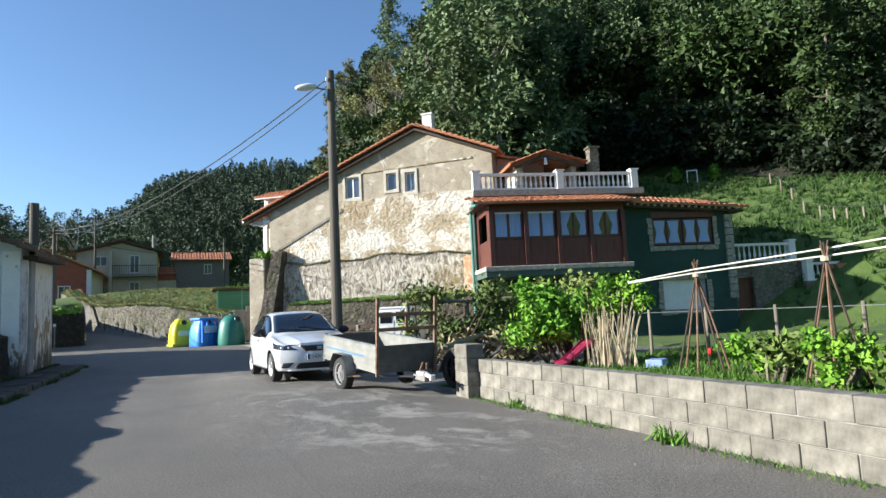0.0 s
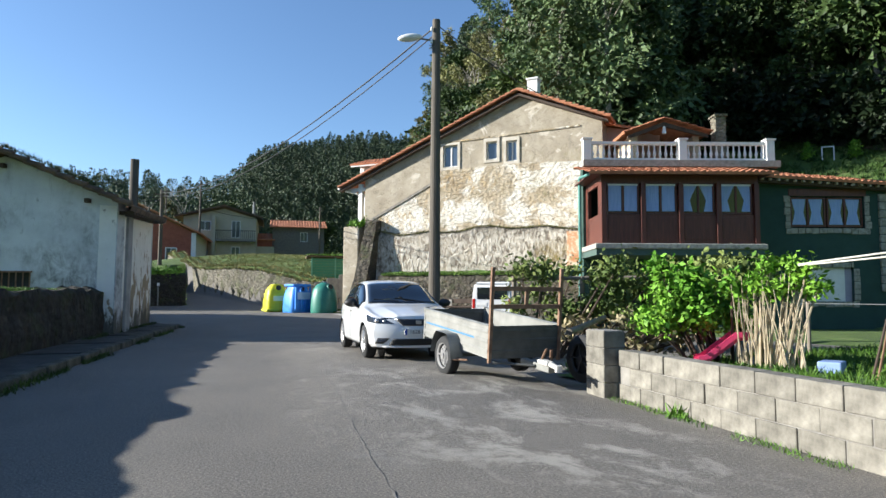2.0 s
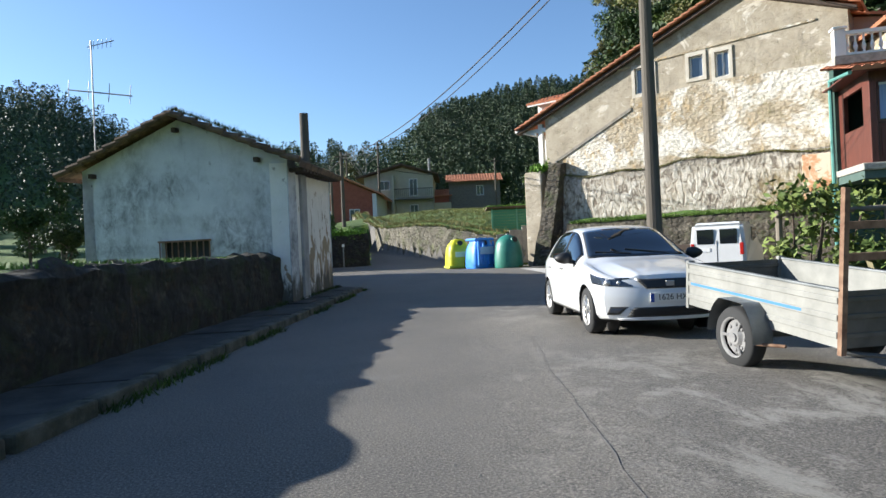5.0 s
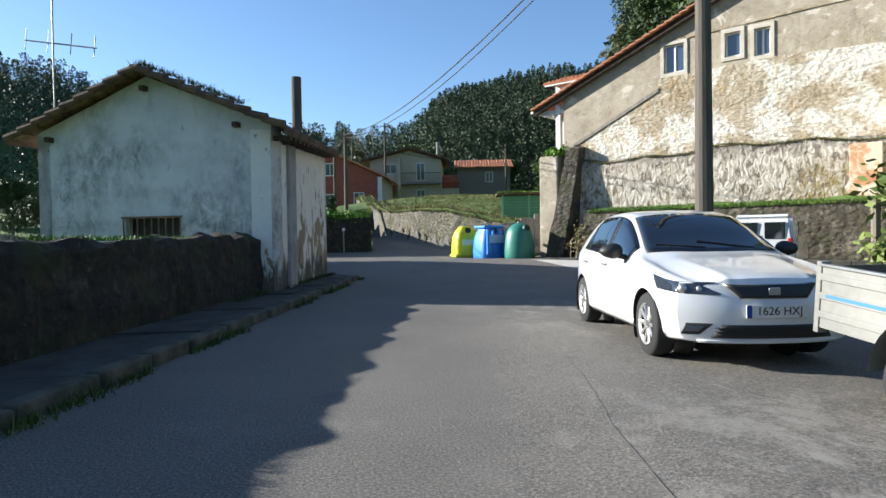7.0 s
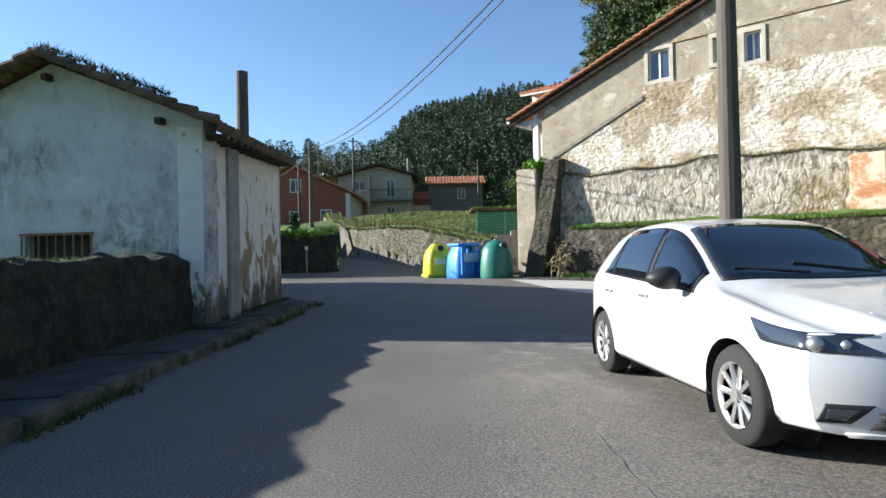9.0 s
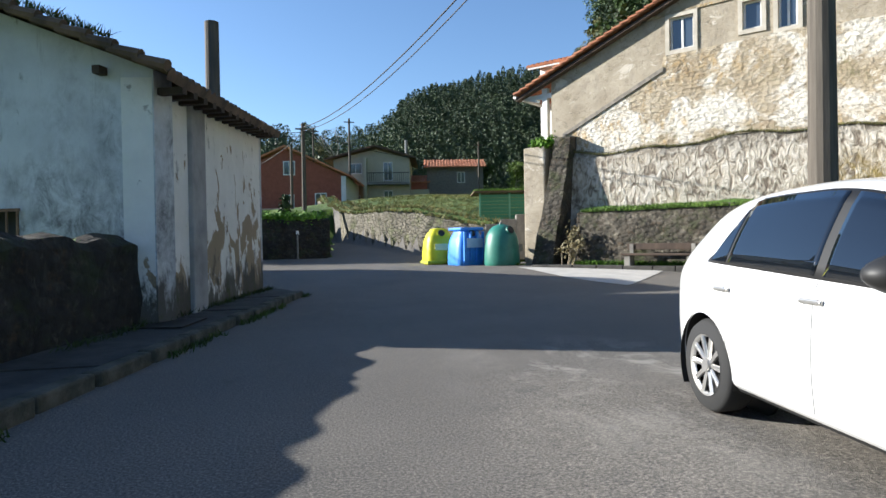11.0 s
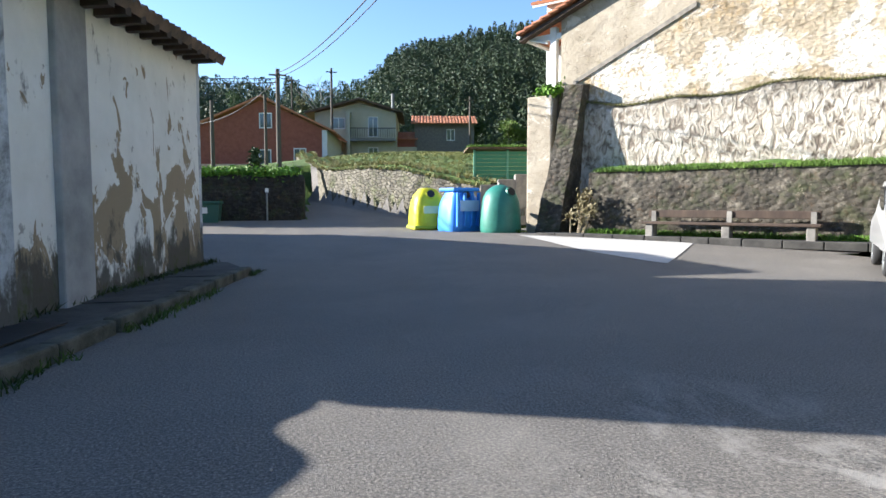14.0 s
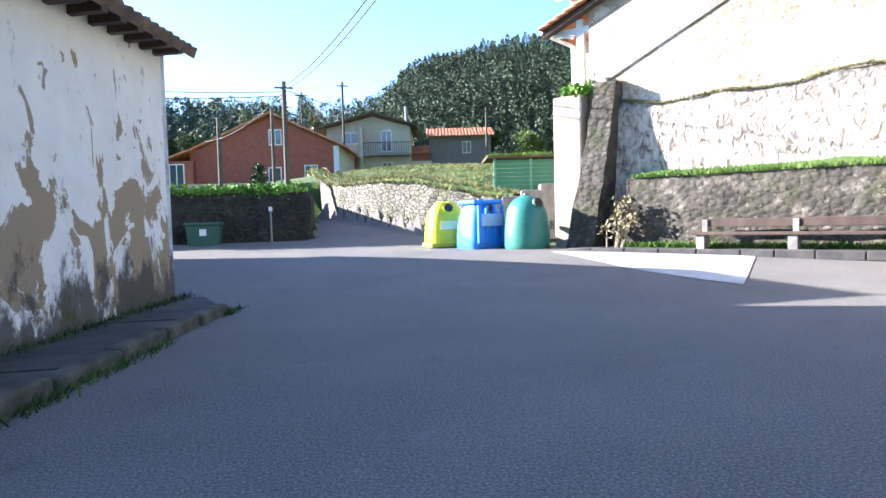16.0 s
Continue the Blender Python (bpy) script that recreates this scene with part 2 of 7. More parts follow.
ASPHALT = asphalt()
OLD_RENDER, UP_RENDER, THROWN = plaster_old(), plaster_upper(), rough_render()
SHED_FRONT, SHED_SIDE = shed_white(False), shed_white(True)
MOSSY, BUTTRESS, BEDSTONE = mossy_stone("mossy_stone", 0.5), mossy_stone("dark_lichen_stone", 1.0), mossy_stone("bed_stone", 1.35)
PALE_STONE = pale_stone()
GRASS = grass_mat("grass", (0.05, 0.085, 0.018), (0.1, 0.16, 0.03), (0.19, 0.2, 0.07))
LAWN = grass_mat("lawn", (0.06, 0.12, 0.015), (0.1, 0.2, 0.025), (0.15, 0.24, 0.04))
KERB = simple("mossy_kerb", (0.025, 0.026, 0.014), (0.13, 0.12, 0.09), 5, 0.95, 0, 0.02, 20)
CONCRETE = simple("concrete", (0.15, 0.14, 0.125), (0.32, 0.3, 0.26), 2.5, 0.9, 0, 0.01, 30)
PALE_CONC = simple("pale_concrete", (0.42, 0.4, 0.36), (0.58, 0.55, 0.5), 2.0, 0.9, 0, 0.008, 30)
PAVING = simple("worn_paving", (0.02, 0.019, 0.017), (0.085, 0.08, 0.07), 2.2, 0.9, 0, 0.01, 25)
TILE = simple("terracotta", (0.3, 0.11, 0.055), (0.52, 0.22, 0.11), 3, 0.85, 0, 0.006, 30, vary=0.25)
TILE_OLD = simple("old_mossy_tile", (0.06, 0.045, 0.032), (0.22, 0.14, 0.085), 2.5, 0.95, 0, 0.012, 20, vary=0.25)
WHITE = paint("white_paint", (0.8, 0.79, 0.76), 0.5)
GREEN_WALL = simple("dark_green_render", (0.016, 0.045, 0.036), (0.03, 0.072, 0.056), 1.5, 0.85, 0, 0.008, 40)
MAROON = simple("varnished_wood", (0.07, 0.018, 0.012), (0.14, 0.04, 0.025), 3, 0.45, 0, 0.003, 30, (6, 1, 0.6))
DARK_WOOD = simple("dark_wood", (0.035, 0.022, 0.015), (0.09, 0.06, 0.04), 4, 0.8, 0, 0.006, 30, (1, 1, 0.3))
GREY_WOOD = simple("weathered_wood", (0.12, 0.1, 0.075), (0.26, 0.22, 0.17), 4, 0.85, 0, 0.006, 30, (1, 1, 0.2))
PALE_STICK = simple("dry_cane", (0.3, 0.24, 0.15), (0.5, 0.42, 0.3), 5, 0.8)
RUST = simple("rusty_steel", (0.12, 0.06, 0.035), (0.3, 0.19, 0.12), 9, 0.85, 0.2, 0.003, 60)
POLE = simple("pole_wood", (0.06, 0.05, 0.038), (0.14, 0.12, 0.095), 3, 0.85, 0, 0.008, 20, (4, 4, 0.3))
GALV = simple("galvanised", (0.13, 0.14, 0.14), (0.27, 0.28, 0.275), 3, 0.5, 0.5, 0.002, 50)
BLACK = paint("black_plastic", (0.018, 0.018, 0.018), 0.55)
RUBBER = paint("rubber", (0.025, 0.025, 0.025), 0.85)
CABLE = paint("cable", (0.02, 0.02, 0.022), 0.6)
GLASS_DARK = glass_mat("dark_glass", (0.012, 0.015, 0.018))
GLASS_SKY = glass_mat("window_glass", (0.05, 0.07, 0.1), 0.06)
CURTAIN = simple("blue_curtain", (0.25, 0.34, 0.6), (0.4, 0.5, 0.75), 6, 0.9, 0, 0.02, 12, (6, 1, 0.3))
BARK = simple("bark", (0.08, 0.065, 0.05), (0.2, 0.17, 0.13), 4, 0.95, 0, 0.02, 18, (3, 3, 0.5))
PALE_BARK = simple("pale_bark", (0.22, 0.2, 0.165), (0.42, 0.39, 0.33), 3, 0.9, 0, 0.01, 18)
LEAF_DARK = leaf_mat("leaf_dark", (0.022, 0.042, 0.012), (0.06, 0.095, 0.026))
LEAF_MID = leaf_mat("leaf_mid", (0.06, 0.1, 0.02), (0.14, 0.19, 0.045))
LEAF_BRIGHT = leaf_mat("leaf_bright", (0.08, 0.2, 0.015), (0.17, 0.32, 0.03), 0.15)
LEAF_DRY = leaf_mat("leaf_dry", (0.14, 0.12, 0.06), (0.26, 0.22, 0.12))
BRICK = simple("red_brick", (0.24, 0.075, 0.045), (0.36, 0.12, 0.075), 3, 0.9, 0, 0.008, 30)
CREAM = simple("cream_render", (0.42, 0.39, 0.28), (0.55, 0.51, 0.38), 1.2, 0.9, 0, 0.006, 30)

# ---- mesh helpers ----


def mesh_object(name, bm, material, smooth=False):
    me = bpy.data.meshes.new(name)
    bmesh.ops.recalc_face_normals(bm, faces=bm.faces)
    bm.to_mesh(me)
    bm.free()
    for mt in (material if isinstance(material, (list, tuple)) else [material]):
        me.materials.append(mt)
    if smooth:
        me.polygons.foreach_set("use_smooth", [True] * len(me.polygons))
    return new(name, me)


def part(name, bm, material, parent, label="", smooth=False):
    ob = mesh_object(name, bm, material, smooth)
    ob.parent = parent
    return tagged(ob, label)


def thing(name, m, label, category, group="", kind=""):
    ob = new(name)
    ob.matrix_world = m
    return tagged(ob, label, category, group, kind)


def box(bm, x0, y0, z0, x1, y1, z1, bevel=0.0):
    vs = bmesh.ops.create_cube(bm, size=1)["verts"]
    bmesh.ops.scale(bm, vec=(abs(x1 - x0), abs(y1 - y0), abs(z1 - z0)), verts=vs)
    bmesh.ops.translate(bm, vec=((x0 + x1) / 2, (y0 + y1) / 2, (z0 + z1) / 2), verts=vs)
    if bevel:
        es = list({e for v in vs for e in v.link_edges})
        bmesh.ops.bevel(bm, geom=es, offset=bevel, segments=2, affect="EDGES", profile=0.5)
    return bm


def boxed(*a, bevel=0.0):
    return box(bmesh.new(), *a, bevel=bevel)


def rod(bm, p, q, r0, r1=None, n=8):
    p, q = Vector(p), Vector(q)
    d = q - p
    out = bmesh.ops.create_cone(bm, cap_ends=True, segments=n, radius1=r0, radius2=r0 if r1 is None else r1, depth=d.length)
    m = Matrix.Translation((p + q) / 2) @ d.to_track_quat("Z", "Y").to_matrix().to_4x4()
    bmesh.ops.transform(bm, matrix=m, verts=out["verts"])
    return bm


def rodded(*a, **k):
    return rod(bmesh.new(), *a, **k)


def slab(outer, holes, y0, y1):
    """A wall in the xz plane from y0 to y1 with openings right through it."""
    bm = bmesh.new()
    es = []
    for ring in (outer, *holes):
        vs = [bm.verts.new((x, y0, z)) for x, z in ring]
        es += [bm.edges.new((vs[k], vs[k - 1])) for k in range(len(vs))]
    bmesh.ops.triangle_fill(bm, use_beauty=True, edges=es)
    ext = bmesh.ops.extrude_face_region(bm, geom=list(bm.faces))
    bmesh.ops.translate(bm, vec=(0, y1 - y0, 0), verts=[g for g in ext["geom"] if isinstance(g, bmesh.types.BMVert)])
    return bm


def rect(x0, z0, x1, z1):
    return [(x0, z0), (x1, z0), (x1, z1), (x0, z1)]


def grid_mesh(name, P, material, parent=None, smooth=True, keep=None):
    """A mesh from an (n, m, 3) array of surface points."""
    n, m = P.shape[:2]
    faces = [(i * m + j, (i + 1) * m + j, (i + 1) * m + j + 1, i * m + j + 1) for i in range(n - 1) for j in range(m - 1) if keep is None or keep(i, j)]
    me = bpy.data.meshes.new(name)
    me.from_pydata(P.reshape(-1, 3).tolist(), [], faces)
    me.materials.append(material)
    me.polygons.foreach_set("use_smooth", [smooth] * len(me.polygons))
    me.update()
    ob = new(name, me)
    ob.parent = parent
    return ob


def frame_at(o, x, y=None):
    """A facade's frame: local x to the right as seen from outside, y inwards."""
    a = math.degrees(math.atan2(x[1], x[0]))
    return pose(o[0], o[1], o[2] if len(o) > 2 else 0, 0, 0, a)


def lerp(a, b, u):
    return a + (b - a) * u


def sstep(v, a, b):
    u = np.clip((v - a) / (b - a), 0, 1)
    return u * u * (3 - 2 * u)


# ---- ground ----


def lift(x, y):
    """Height of the ground."""
    x, y = np.asarray(x, float), np.asarray(y, float)
    z = 0.18 * sstep(y, 23, 31) + 1.05 * sstep(y, 35, 46) + 1.7 * sstep(y, 44, 66) + 2.5 * sstep(y, 62, 90)
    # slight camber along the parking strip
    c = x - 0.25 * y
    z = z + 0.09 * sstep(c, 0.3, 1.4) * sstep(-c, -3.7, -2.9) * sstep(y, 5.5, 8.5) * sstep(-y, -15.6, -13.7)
    # grassy bank between the road and the upper terrace
    d = (x - 6.6) * 0.85 + (y - 44.0) * 0.527
    z = z + 1.6 * sstep(d, -0.3, 0.5) * sstep(y, 33.5, 36.5) * sstep(y + 0 * x, 33, 37) * sstep(-y, -64, -50) + 0.9 * sstep(d, 0.5, 9) * sstep(y, 34, 40) * sstep(-y, -75, -55)
    # hillside behind the houses
    s = 0.9 * x + 0.44 * y - 28
    hill = 4.2 * sstep(s, -0.5, 5) + 4.0 * sstep(s, 4, 16) + np.clip(s - 15, 0, 52) * 0.66
    z = np.maximum(z, np.where(s > -1, hill * sstep(x, 14, 19) * sstep(np.degrees(np.arctan2(x - 3.8, y - 15.3)), 24, 34), 0))
    # far hills ahead and to the side
    r = np.hypot(x, y)
    az = np.degrees(np.arctan2(x, y))
    far = (0.24 + 0.10 * sstep(az, 8.5, 15.0) + 0.035 * sstep(az, 14.5, 23) + 0.12 * sstep(-az, 8, 18)) * np.clip(r - 80, 0, 115) * sstep(r, 80, 105)
    z = np.maximum(z, far)
    wob = np.sin(x * 0.31 + 1.3) * np.cos(y * 0.27) * 0.25 + np.sin(x * 0.11) * np.sin(y * 0.13 + 2) * 0.6
    return z + wob * sstep(np.maximum(s, r - 60), 8, 30)


def road_side(y):
    """x of the left kerb."""
    return -2.6 + 0.254 * y - 0.15


def on_road(x, y):
    left = np.where(y < 23.0, road_side(y) - 0.3, np.where(y < 38.6, -14, 5.4 + (y - 39) * 0.13))
    right = np.where(y < 7.2, 4.12 + 0.2467 * y, np.where(y < 24, 15.5, np.where(y < 33, 12.6 - 0.0 * y, 6.4 + (44.2 - y) * 0.62)))
    right = np.where((y >= 24) & (y < 33), (28.25 - 0.59 * y) / 0.81, right)
    right = np.where(y > 44.2, 6.5 + (y - 44.2) * 0.05, right)
    return (x > left) & (x < right) & (y < 62) & (y > -14)


def sheet(name, xs, ys, dz, material, keep=None):
    X, Y = np.meshgrid(xs, ys, indexing="ij")
    Z = lift(X, Y) + dz(X, Y)
    P = np.stack([X, Y, Z], -1)
    k = None if keep is None else (lambda i, j: keep(0.5 * (xs[i] + xs[i + 1]), 0.5 * (ys[j] + ys[j + 1])))
    return grid_mesh(name, P, material, None, True, k)


ax = np.concatenate([np.linspace(-900, -130, 14), np.linspace(-120, -22, 30), np.arange(-20, 60, 0.8), np.linspace(61, 160, 40), np.linspace(180, 900, 14)])
ay = np.concatenate([np.linspace(-700, -60, 10), np.linspace(-50, -16, 12), np.arange(-14, 80, 0.8), np.linspace(81, 260, 60), np.linspace(290, 1200, 14)])
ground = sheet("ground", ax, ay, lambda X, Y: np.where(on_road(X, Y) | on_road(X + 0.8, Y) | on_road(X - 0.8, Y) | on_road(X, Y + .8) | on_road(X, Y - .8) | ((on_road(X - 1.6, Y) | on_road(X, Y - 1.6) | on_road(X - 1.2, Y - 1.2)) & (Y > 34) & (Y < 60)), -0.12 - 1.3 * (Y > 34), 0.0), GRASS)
tagged(ground, "rough green grass covering bank and hillside", "ground", kind="structure")
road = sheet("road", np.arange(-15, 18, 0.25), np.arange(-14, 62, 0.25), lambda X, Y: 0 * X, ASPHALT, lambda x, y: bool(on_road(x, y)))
tagged(road, "worn grey asphalt road with pale patches", "road", kind="structure")

# ---- roofs ----


def tiled_roof(parent, name, o, run, up, courses, label="", material=None, amp=0.045, pitch=0.21, thick=0.05):
    """A sheet of barrel tiles: o one eave corner, run along the eave, up from eave to ridge; courses step down."""
    o, run, up = Vector(o), Vector(run), Vector(up)
    nrm = run.cross(up).normalized()
    if nrm.z < 0:
        nrm = -nrm
    nu = max(8, int(run.length / pitch * 6))
    rows = []
    for c in range(courses):
        for e, lift_ in ((0.0, 0.03), (0.999, 0.0)):
            rows.append(((c + e) / courses, lift_))
    P = np.zeros((len(rows) + 2, nu + 1, 3))
    jig = [random.uniform(-0.012, 0.012) for _ in range(courses + 1)]
    for a, (v, h) in enumerate(rows):
        for b in range(nu + 1):
            u = b / nu
            w = amp * abs(math.sin(math.pi * (u * run.length / pitch))) + h + jig[a // 2] * math.sin(b * 0.7 + a)
            P[a + 1, b] = o + run * u + up * v + nrm * w
    P[0] = [o + run * (b / nu) - nrm * thick for b in range(nu + 1)]
    P[-1] = [o + run * (b / nu) + up - nrm * thick for b in range(nu + 1)]
    ob = grid_mesh(name, P, material or TILE, parent, False)
    return tagged(ob, label)


def wood_window(parent, x0, z0, x1, z1, y, leaves=2, frame_m=None, glass=None, curtain=False, fr=0.06):
    fm = frame_m or WHITE
    w = new("window")
    w.parent = parent
    bm = bmesh.new()
    box(bm, x0, y, z0, x1, y + 0.06, z0 + fr)
    box(bm, x0, y, z1 - fr, x1, y + 0.06, z1)
    box(bm, x0, y, z0 + fr, x0 + fr, y + 0.06, z1 - fr)
    box(bm, x1 - fr, y, z0 + fr, x1, y + 0.06, z1 - fr)
    for k in range(1, leaves):
        c = x0 + (x1 - x0) * k / leaves
        box(bm, c - fr * 0.55, y - 0.005, z0 + fr, c + fr * 0.55, y + 0.06, z1 - fr)
    part("frame", bm, fm, w)
    for k in range(leaves):
        a, b = x0 + (x1 - x0) * k / leaves, x0 + (x1 - x0) * (k + 1) / leaves
        part("pane", boxed(a + fr * 0.6, y + 0.03, z0 + fr, b - fr * 0.6, y + 0.036, z1 - fr), glass or GLASS_SKY, w)
    return w


# ---- old gabled house ----
GM = frame_at((13.2, 32.55), (0.589, -0.808))
house = thing("house", GM, "old stone house with weathered ochre render and tiled gable roof", "house")


def gable_z(x):
    return 7.2 + (10.62 - 7.2) * x / 8.47 if x < 8.47 else 10.62 - (10.62 - 9.0) * (x - 8.47) / 3.9


holes = [rect(4.5, 7.38, 5.29, 8.47), rect(6.79, 7.58, 7.34, 8.46), rect(7.8, 7.42, 8.33, 8.41)]
part("wall", slab([(0, 4.2), (12.3, 4.2), (12.3, gable_z(12.3)), (8.47, 10.62), (0, 7.2)], holes, 0.0, 0.5), UP_RENDER, house, "pale weathered render wall")
bm = slab([(0.3, 4.2), (12.3, 4.2), (12.3, 7.1), (8.5, 7.3), (4.3, 7.22), (4.25, 6.75), (0.6, 5.0)], [], -0.07, 0.0)
part("lower_render", bm, OLD_RENDER, house, "peeling ochre and white render")
bm = slab([(3.5, 8.55), (11.3, 8.75), (11.3, 8.83), (3.5, 8.63)], [], -0.05, 0.0)
part("string_course", bm, OLD_RENDER, house)
# plinth wall below, with its sloping ledge
bm = bmesh.new()
xs = np.linspace(0.6, 12.6, 88)
ring = []
for x in xs:
    e = 0.07 * math.sin(x * 2.1) + 0.05 * math.sin(x * 5.3) + 0.09 * math.sin(x * 0.8 + 2)
    ring.append([bm.verts.new(p) for p in ((x, -0.34, -0.3), (x, -0.3, 4.0 + e), (x, -0.22, 4.16 + e), (x, -0.04, 4.3 + e * 0.5), (x, 0.5, 4.2))])
for a, b in zip(ring, ring[1:]):
    for k in range(4):
        bm.faces.new((a[k], b[k], b[k + 1], a[k + 1]))
bm.faces.new(ring[-1])
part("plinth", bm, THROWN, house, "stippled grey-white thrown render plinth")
part("side_wall", boxed(0.0, 0.5, 0.0, 0.4, 9.0, 7.1), UP_RENDER, house)
part("side_wall", boxed(11.9, 0.5, 0.0, 12.3, 9.0, 8.9), UP_RENDER, house, "pink-washed side wall")
part("rear_wall", slab([(0.4, 0), (11.9, 0), (11.9, 9), (8.47, 10.5), (0.4, 7.1)], [], 8.6, 9.0), UP_RENDER, house)
for (x0, z0, x1, z1) in ((4.5, 7.38, 5.29, 8.47), (6.79, 7.58, 7.34, 8.46), (7.8, 7.42, 8.33, 8.41)):
    w = wood_window(house, x0, z0, x1, z1, 0.1, 1 if x0 > 6.7 and x0 < 7 else 2)
    bm = slab(rect(x0 - 0.13, z0 - 0.14, x1 + 0.13, z1 + 0.16), [rect(x0, z0, x1, z1)], -0.05, 0.0)
    part("surround", bm, simple("pale_surround", (0.4, 0.36, 0.29), (0.6, 0.55, 0.46), 2.5, 0.9, 0, 0.01), w, "pale plaster surround")
    part("dark_room", boxed(x0, 0.3, z0, x1, 0.32, z1), BLACK, w)
tiled_roof(house, "roof", (-1.45, -0.35, 6.68), (0, 9.7, 0), (9.92, 0, 4.02), 26, "orange terracotta barrel tile roof")
tiled_roof(house, "roof", (12.75, -0.35, 8.92), (0, 9.7, 0), (-4.28, 0, 1.78), 12, "orange terracotta barrel tile roof")
bm = bmesh.new()
n = 34
for k in range(n):
    u = k / n
    rod(bm, (-1.45 + 9.92 * u, -0.37, 6.76 + 4.02 * u), (-1.45 + 9.92 * (u + 1.25 / n), -0.37, 6.70 + 4.02 * (u + 1.25 / n)), 0.075, 0.06, 7)
for k in range(15):
    u = k / 15
    rod(bm, (12.75 - 4.28 * u, -0.37, 9.0 + 1.78 * u), (12.75 - 4.28 * (u + 1.25 / 15), -0.37, 8.94 + 1.78 * (u + 1.25 / 15)), 0.085, 0.07, 7)
part("verge_tile", bm, TILE, house, "row of terracotta verge tiles")
bm = slab([(-1.4, 6.5), (8.47, 10.45), (12.6, 8.75), (12.6, 8.87), (8.47, 10.57), (-1.4, 6.62)], [], -0.3, 0.0)
part("eaves_board", bm, DARK_WOOD, house)
bm = boxed(8.65, 0.6, 10.3, 9.15, 1.1, 11.45)
box(bm, 8.6, 0.55, 11.45, 9.2, 1.15, 11.53)
part("chimney", bm, WHITE, house, "whitewashed chimney")
# loggia under the far eave, with a white column
bm = boxed(-0.42, 0.02, 4.95, -0.2, 0.24, 6.9)
box(bm, -0.47, -0.02, 4.85, -0.15, 0.28, 4.97)
part("column", bm, WHITE, house, "white column of the loggia")
part("loggia_floor", boxed(-0.95, 0.0, 4.6, -0.02, 8.5, 4.82), CONCRETE, house)
part("loggia_beam", boxed(-1.2, 0.05, 6.52, -0.02, 0.22, 6.7), WHITE, house)
bm = rodded((-1.42, -0.35, 6.66), (-1.42, 9.3, 6.66), 0.07)
rod(bm, (-1.3, 0.0, 6.62), (-0.5, 0.0, 6.4), 0.045)
part("gutter", bm, WHITE, house, "white gutter with pipe")
part("pillar", boxed(-0.95, -0.55, -0.2, -0.02, 2.5, 4.6, bevel=0.06), UP_RENDER, house, "stained render corner pillar")
# dormer block above the far slope
part("dormer", boxed(-1.7, 2.2, 5.5, 1.3, 7.5, 8.4), WHITE, house, "white rendered rear wing")
tiled_roof(house, "dormer_roof", (-2.15, 1.8, 8.4), (3.7, 0, 0), (0, 1.9, 0.62), 5, "terracotta roof of the rear wing")
part("dormer_fascia", boxed(-2.1, 1.84, 8.28, 1.5, 1.9, 8.4), WHITE, house)
# pink wing set back at the terrace end
bm = slab([(12.3, 4), (14.6, 4), (14.6, 8.35), (12.3, 8.9)], [rect(12.75, 7.0, 13.5, 8.1)], 1.2, 1.5)
part("wing_wall", bm, simple("pink_wash", (0.5, 0.33, 0.28), (0.6, 0.42, 0.36), 1.5, 0.9), house, "dusty pink wing wall")
wood_window(house, 12.75, 7.0, 13.5, 8.1, 1.28, 2)
tiled_roof(house, "wing_roof", (12.2, 0.9, 8.98), (2.6, 0, -0.6), (0, 3.0, 0.5), 6)

# sloping buttress against the corner
but = thing("buttress", GM, "dark sloping stone buttress with black lichen", "buttress", kind="structure")
bm = bmesh.new()
lv = []
for k in range(15):
    u = k / 14
    x0, x1, y0 = -0.05 + 0.5 * u, 0.8 + 0.26 * u, -1.75 + 1.2 * u
    j = [random.uniform(-0.03, 0.03) for _ in range(4)]
    lv.append([bm.verts.new(p) for p in ((x0 + j[0], y0 + j[1], -0.2 + 5.05 * u), (x1 + j[2], y0 + j[3], -0.2 + 5.0 * u), (x1, -0.05, -0.2 + 5.1 * u), (x0, -0.05, -0.2 + 5.15 * u))])
for a, b in zip(lv, lv[1:]):
    for k in range(4):
        bm.faces.new((a[k], a[(k + 1) % 4], b[(k + 1) % 4], b[k]))
bm.faces.new(lv[-1])
part("stone_body", bm, BUTTRESS, but)

# raised bed along the plinth
bed = thing("planter_bed", GM, "raised stone bed with moss and grass along the house", "planter", kind="structure")
P = np.zeros((70, 9, 3))
for i, x in enumerate(np.linspace(1.75, 14.5, 70)):
    w = 0.04 * math.sin(x * 3.1) + 0.04 * math.sin(x * 1.3)
    for j, (y, z) in enumerate(((-1.42, -0.2), (-1.4, 0.6), (-1.37, 1.3), (-1.33, 1.93), (-1.2, 2.06), (-0.9, 2.1), (-0.7, 2.16), (-0.5, 2.2), (-0.3, 2.22))):
        P[i, j] = (x, y + w * 0.6 + random.uniform(-.02, .02), z + w * (j > 2))
grid_mesh("bed_wall", P[:, :5], BEDSTONE, bed)
grid_mesh("bed_top", P[:, 4:], LAWN, bed)
part("bed_end", slab([(-1.4, -0.2), (-0.3, -0.2), (-0.3, 2.15), (-1.3, 2.0)], [], 0, 0.15), MOSSY, bed).matrix_local = pose(1.78, 0, 0, 0, 0, 90)

